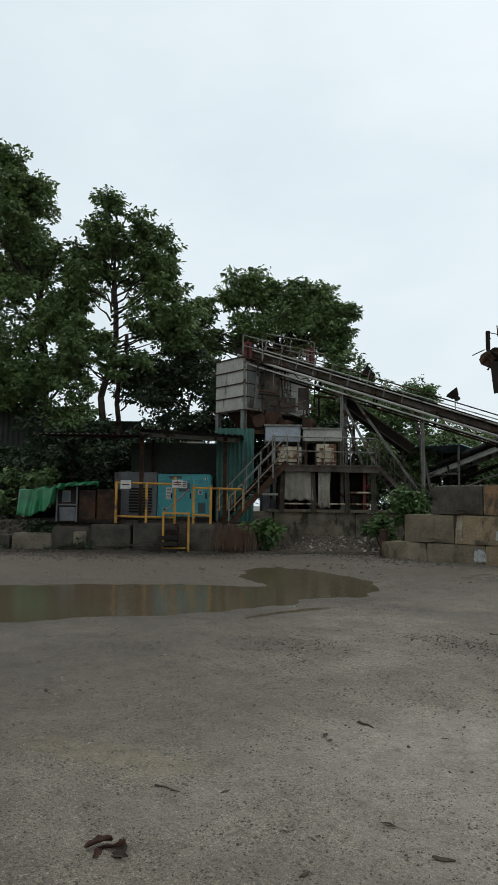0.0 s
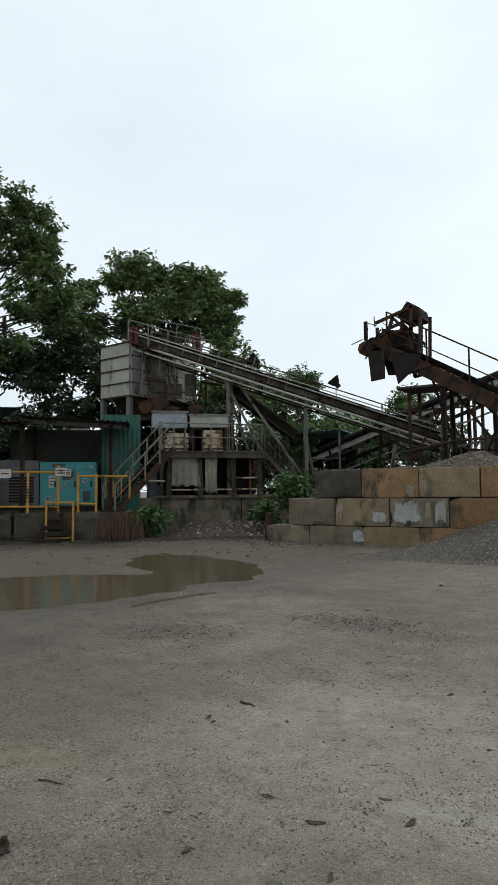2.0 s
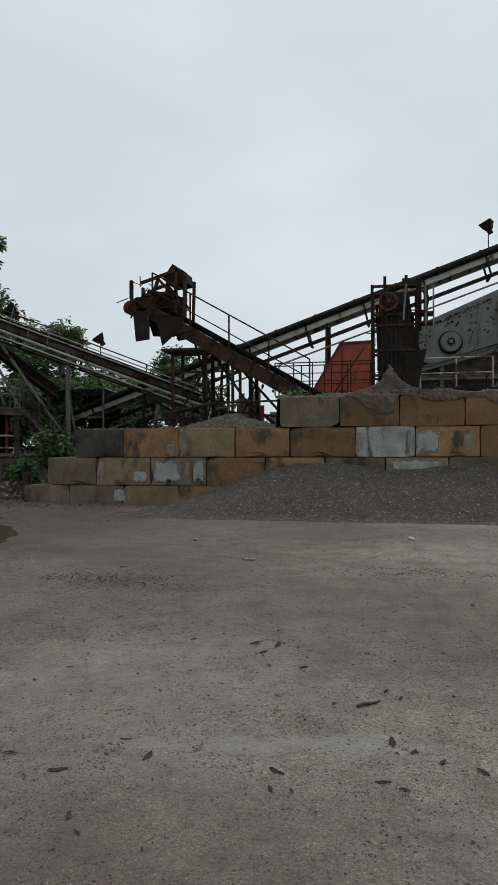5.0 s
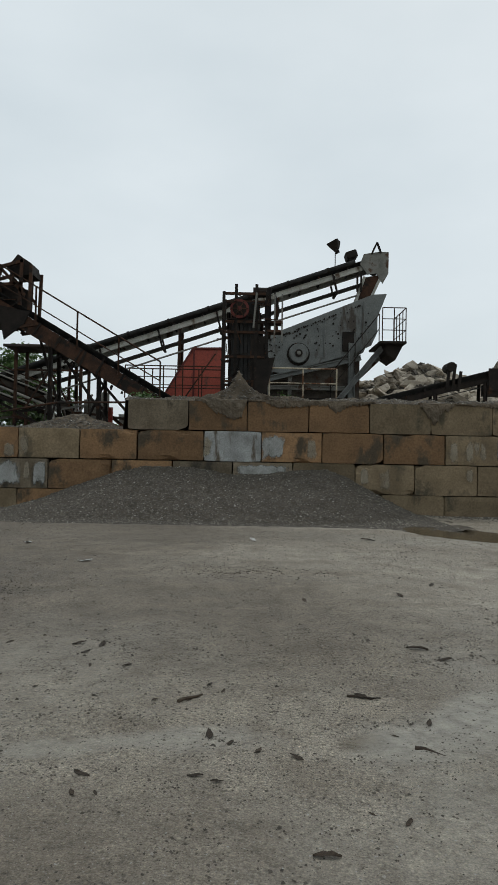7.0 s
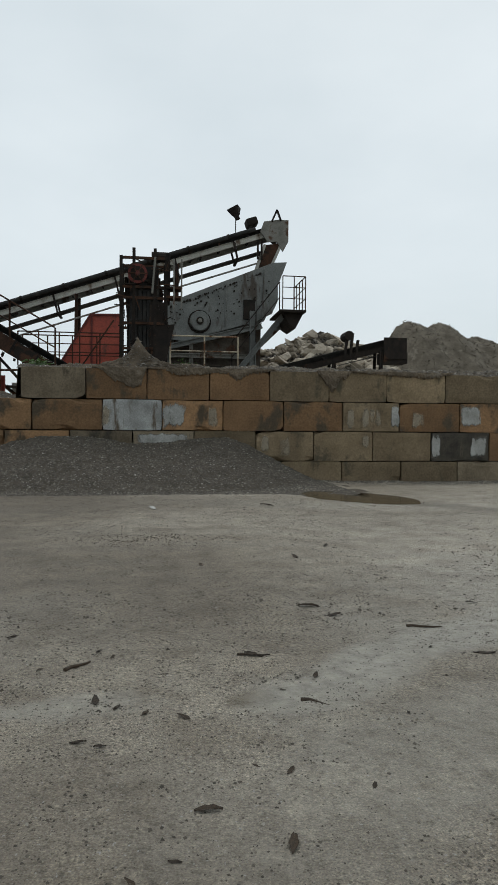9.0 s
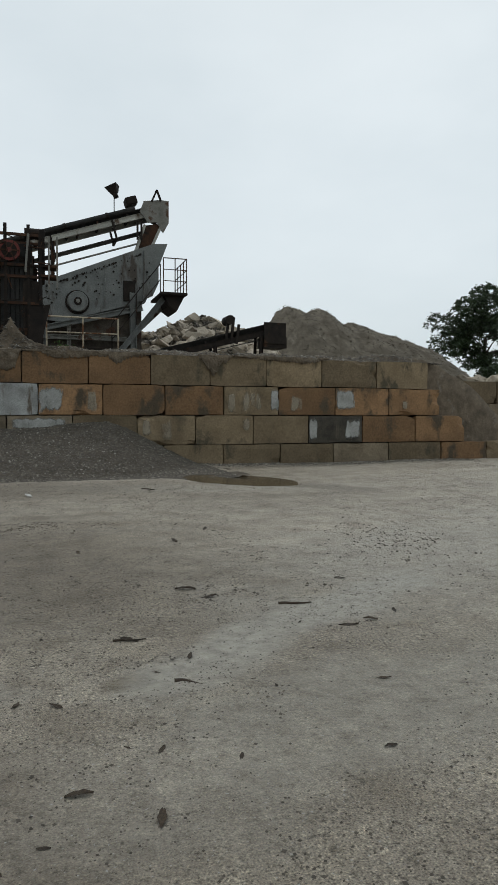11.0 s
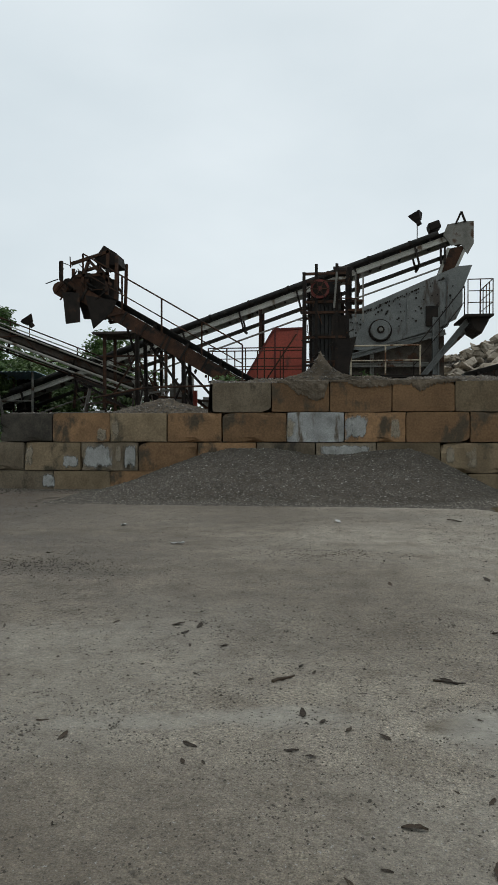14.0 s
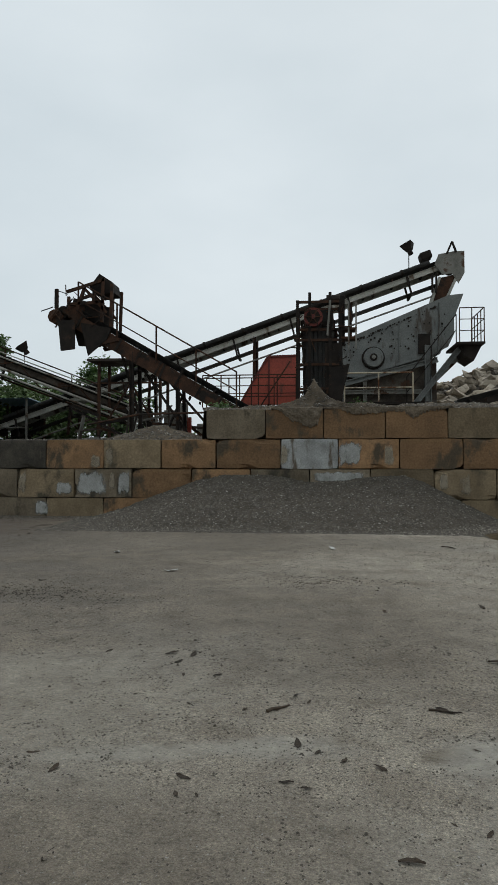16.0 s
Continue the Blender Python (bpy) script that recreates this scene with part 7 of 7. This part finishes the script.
bush("shade-dark undergrowth behind the plant", (2.5, 29.5, 0.9), lobes_in(26, 40, (2.2, 30.0, 3.0), (4.0, 0.9, 2.0), 0.8), "leaf_shade_dark", 0.22, 300, PLANT, 36)
bush("undergrowth under the conveyors", (-6.5, 28.5, 1.0), lobes_in(27, 36, (-4.8, 28.8, 2.2), (4.2, 0.8, 1.3), 0.7), "leaf", 0.2, 300, None, 37)
bush("dense undergrowth behind the blue canopy", (-9.5, 30.0, 0.9), lobes_in(70, 44, (-8.2, 30.2, 3.0), (4.6, 0.9, 1.9), 0.8), "leaf", 0.2, 260, None, 71)
bush("dark undergrowth beside the block wall", (-8.2, 23.5, 0.6), lobes_in(71, 22, (-8.0, 23.8, 1.3), (1.6, 1.0, 0.7), 0.45), "leaf_shade_dark", 0.17, 360, None, 72)
bush("small yellow-green weed on the wall's fill", (2.0, 19.4, 2.9), lobes_in(28, 4, (2.05, 19.4, 3.1), (0.25, 0.15, 0.08), 0.08), "leaf_bright", 0.1, 900, None, 38)
bush("small yellow-green weed on the wall's fill", (6.1, 19.2, 2.9), lobes_in(29, 4, (6.1, 19.2, 3.1), (0.2, 0.12, 0.05), 0.07), "leaf_bright", 0.08, 900, None, 39)


def dry_grass():
    bm = B()
    r = random.Random(8)
    for _ in range(420):
        p = Vector((r.gauss(-0.55, 0.3), 21.75 + r.uniform(-0.2, 0.2), r.uniform(0.5, 0.95)))
        q = Vector((p.x + r.gauss(0, 0.12), p.y - r.uniform(0.05, 0.4), r.uniform(0.0, 0.25)))
        tube(bm, p, q, 0.005, 3)
    return bm


M["straw"] = surface("dry_brown_vine", (0.07, 0.04, 0.025), (0.13, 0.075, 0.05), 4.0, 0.9, bump=0.2)
ob = single("dry_vines", dry_grass(), M["straw"], "dry brown vines hanging over the bench edge", "vines", PLANT, kind="stuff")

bush("low weeds along the foot of the bench", (-6.5, 21.85, 0.0), lobes_in(60, 14, (-5.0, 21.85, 0.12), (3.6, 0.12, 0.1), 0.16), "leaf_shade_dark", 0.09, 900, PLANT, 61)

fu, fv = prs.uniform(-9.5, 5.5, 3800), 22.0 - np.abs(prs.normal(0, 0.45, 3800))
fx, fy = 4.55 + 0.744 * fu - 0.668 * fv, 0.7 + 0.668 * fu + 0.744 * fv
pebbles("bench_rubble", np.stack([fx, fy, ground_height(fx, fy) + 0.01], 1), M["clod"], 19, 0.015, 0.07, None, "dark rubble and mud along the foot of the bench", "rubble")
bu, bv = prs.uniform(-9.5, 0.2, 1600), prs.uniform(22.2, 23.4, 1600)
bx, by = 4.55 + 0.744 * bu - 0.668 * bv, 0.7 + 0.668 * bu + 0.744 * bv
pebbles("bench_dirt", np.stack([bx, by, ground_height(bx, by) + 0.02], 1), M["clod"], 20, 0.03, 0.1, None, "dark soil and debris on the bench", "rubble")

# ---- litter on the yard ----
def crisp_leaf(seed):
    r = random.Random(seed)
    bm = B()
    n = 7
    top, bot = [], []
    for i in range(n):
        t = i / (n - 1)
        w = 0.5 * math.sin(math.pi * min(0.96, t + 0.04)) ** 0.8 * r.uniform(0.75, 1.15)
        z = 0.12 * math.sin(t * 3.1 + seed) + 0.05
        top.append([bm.verts.new((t - 0.5, w * s * 0.42, max(0.02, z + 0.16 * abs(s) * r.uniform(0.3, 1.2)))) for s in (-1, 0, 1)])
    for a, b in zip(top, top[1:]):
        for k in range(2):
            bm.faces.new((a[k], a[k + 1], b[k + 1], b[k]))
    g = bmesh.ops.extrude_face_region(bm, geom=bm.faces[:])
    bmesh.ops.translate(bm, vec=(0, 0, -0.03), verts=[v for v in g["geom"] if isinstance(v, bmesh.types.BMVert)])
    return to_mesh("dead_leaf", bm, M["deadleaf"])


CRISP = [crisp_leaf(s) for s in range(6)]
LITTER = [(3.21, 3.37, .16), (2.86, 3.5, .09), (3.4, 3.77, .11), (3.59, 3.59, .14), (2.84, 2.86, .1), (3.46, 3.0, .11), (3.55, 2.9, .09), (3.86, 2.89, .16), (3.74, 5.62, .18), (3.84, 5.41, .16),
          (3.92, 5.59, .18), (3.94, 5.11, .1), (4.19, 5.12, .13), (1.34, 8.63, .22), (4.77, 4.77, .12), (4.81, 4.01, .17), (4.26, 3.58, .15), (4.26, 3.41, .1), (4.36, 3.41, .07), (4.77, 3.57, .12),
          (3.21, 5.65, .12), (1.92, 4.31, .15), (2.04, 3.22, .1), (2.89, 3.49, .08), (2.54, 3.1, .06), (-0.4, 3.63, .14), (2.01, 4.23, .1)]
LITTER += [(5.29, 2.985, .17), (5.55, 2.74, .16), (5.94, 3.06, .09), (5.64, 3.21, .1), (6.0, 4.22, .13), (6.29, 5.61, .26), (6.41, 5.35, .2), (5.7, 4.57, .2), (4.86, 4.65, .1), (4.92, 3.92, .12),
           (5.24, 3.77, .13), (7.13, 4.45, .22), (6.9, 3.59, .13), (6.63, 7.63, .25), (7.13, 8.22, .25), (5.59, 7.32, .2), (7.18, 12.44, .4), (4.87, 3.52, .1), (5.16, 2.72, .08), (5.02, 2.64, .08),
           (6.56, 2.94, .1), (7.32, 4.5, .16), (7.58, 4.63, .14), (7.61, 5.56, .16), (4.67, 4.5, .08), (5.06, 3.84, .12), (5.51, 3.28, .06)]
lr = random.Random(21)
LITTER += [(lr.uniform(-3, 12), lr.uniform(3.5, 12), lr.uniform(0.03, 0.09)) for _ in range(70)]
for x, y, s in LITTER:
    s *= 0.62
    o = new("dead_leaf", lr.choice(CRISP))
    o.matrix_world = Matrix.LocRotScale((x, y, float(ground_height(np.array(x), np.array(y))) + 0.002), Euler((0, 0, lr.uniform(0, 6.3))), (s, s * 0.85, s * 0.45))
    tagged(o, "dark curled dead leaf lying on wet dirt", "leaf", "dead leaves")
def twig(x0, y0, x1, y1, r, seed):
    """A crooked stick lying between two places on the dirt."""
    q, bm = random.Random(seed), B()
    pts = [Vector((x0 + (x1 - x0) * k / 4 + q.gauss(0, 0.008), y0 + (y1 - y0) * k / 4 + q.gauss(0, 0.008), float(ground_height(np.array(x0), np.array(y0))) + r * 0.8)) for k in range(5)]
    for k in range(4):
        tube(bm, pts[k], pts[k + 1], r * (1 - 0.15 * k), 6, r * (0.85 - 0.15 * k))
    single("stick", bm, M["deadleaf"], "dark crooked stick lying on the wet dirt", "stick", None, "sticks")


for k, st in enumerate(((4.6, 4.47, 4.75, 4.58, 0.012), (5.85, 3.92, 6.0, 3.8, 0.012), (6.86, 5.03, 7.08, 4.98, 0.011), (5.6, 4.58, 5.8, 4.56, 0.008), (1.95, 4.68, 2.1, 4.66, 0.01), (1.7, 3.0, 1.86, 3.05, 0.006))):
    twig(*st, 500 + k)
scrap = thing("leaf_scrap", "torn reddish-brown husk lying on the dirt", "scrap", (2.07, 2.45, 0.0))
for k, (dx, dy, a, sz, hz) in enumerate(((0, 0, 0.5, 0.15, 0.13), (0.06, 0.02, 2.4, 0.13, 0.1), (-0.05, -0.03, 1.5, 0.14, 0.14), (0.09, -0.02, 0.1, 0.12, 0.05), (0.0, -0.07, 2.0, 0.1, 0.06))):
    me = crisp_leaf(60 + k)
    me.materials[0] = M["scrap" if k % 2 == 0 else "deadleaf"]
    piece("husk_flake", me, scrap, Matrix.LocRotScale((2.07 + dx, 2.45 + dy, 0.0), Euler((0.3 * k - 0.5, 0.25 * (k % 3 - 1), a)), (sz, sz * 0.9, hz)))
for x, y in ((2.84, 9.5), (-3.91, 13.98), (1.5, 11.3), (5.13, 12.03)):
    piece_ob = new("paper_scrap", crisp_leaf(40))
    piece_ob.data.materials[0] = M["paper"]
    piece_ob.matrix_world = Matrix.LocRotScale((x, y, float(ground_height(np.array(x), np.array(y))) + 0.01), Euler((0, 0, x)), (0.22, 0.2, 0.12))
    tagged(piece_ob, "small crumpled white scrap on the dirt", "litter", "white scraps")
# small dark clods pressed out by wheels
cx = np.concatenate([prs.normal(m0, s0, 320) for m0, s0 in ((0.0, 0.35), (2.0, 0.55), (1.3, 0.4), (9.0, 0.35), (5.0, 0.5), (-5.5, 1.5), (-2.0, 1.2), (6.5, 1.5))])
cy = np.concatenate([prs.normal(m0, s0, 320) for m0, s0 in ((6.4, 0.3), (7.7, 0.3), (7.9, 0.3), (7.1, 0.5), (9.0, 0.25), (10.8, 0.8), (12.6, 0.5), (11.5, 1.5))])
pebbles("mud_clods", np.stack([cx, cy, ground_height(cx, cy) + 0.002], 1), M["clod"], 15, 0.003, 0.014, None, "dark mud clods pressed out by wheels", "mud")

# dark crumbs of mud strewn over the yard, thicker in patches
crs = np.random.RandomState(41)
ux, uy = crs.uniform(-9, 18, 9000), crs.uniform(4.0, 17.5, 9000)
strewn = (fbm(ux, uy, 0.45, 3) + 0.5 * crs.rand(9000)) > 0.22
ux, uy = ux[strewn], uy[strewn]
grit("mud_crumbs", ux, uy, ground_height(ux, uy), 0.004, 0.02, 42, None, "dark mud crumbs strewn over the dirt yard", "mud", M["clod"])

# reddish mud lumps between the puddles and the bench
lu, lv = crs.uniform(-10, 5.5, 9000), 22.0 - np.abs(crs.normal(0, 2.6, 9000))
clotted = fbm(lu, lv, 0.6, 3) + 0.5 * crs.rand(9000) > 0.2
lx, ly = 4.55 + 0.744 * lu[clotted] - 0.668 * lv[clotted], 0.7 + 0.668 * lu[clotted] + 0.744 * lv[clotted]
grit("mud_lumps", lx, ly, ground_height(lx, ly), 0.012, 0.075, 43, None, "reddish-brown mud lumps churned up before the bench", "mud", M["clod"])
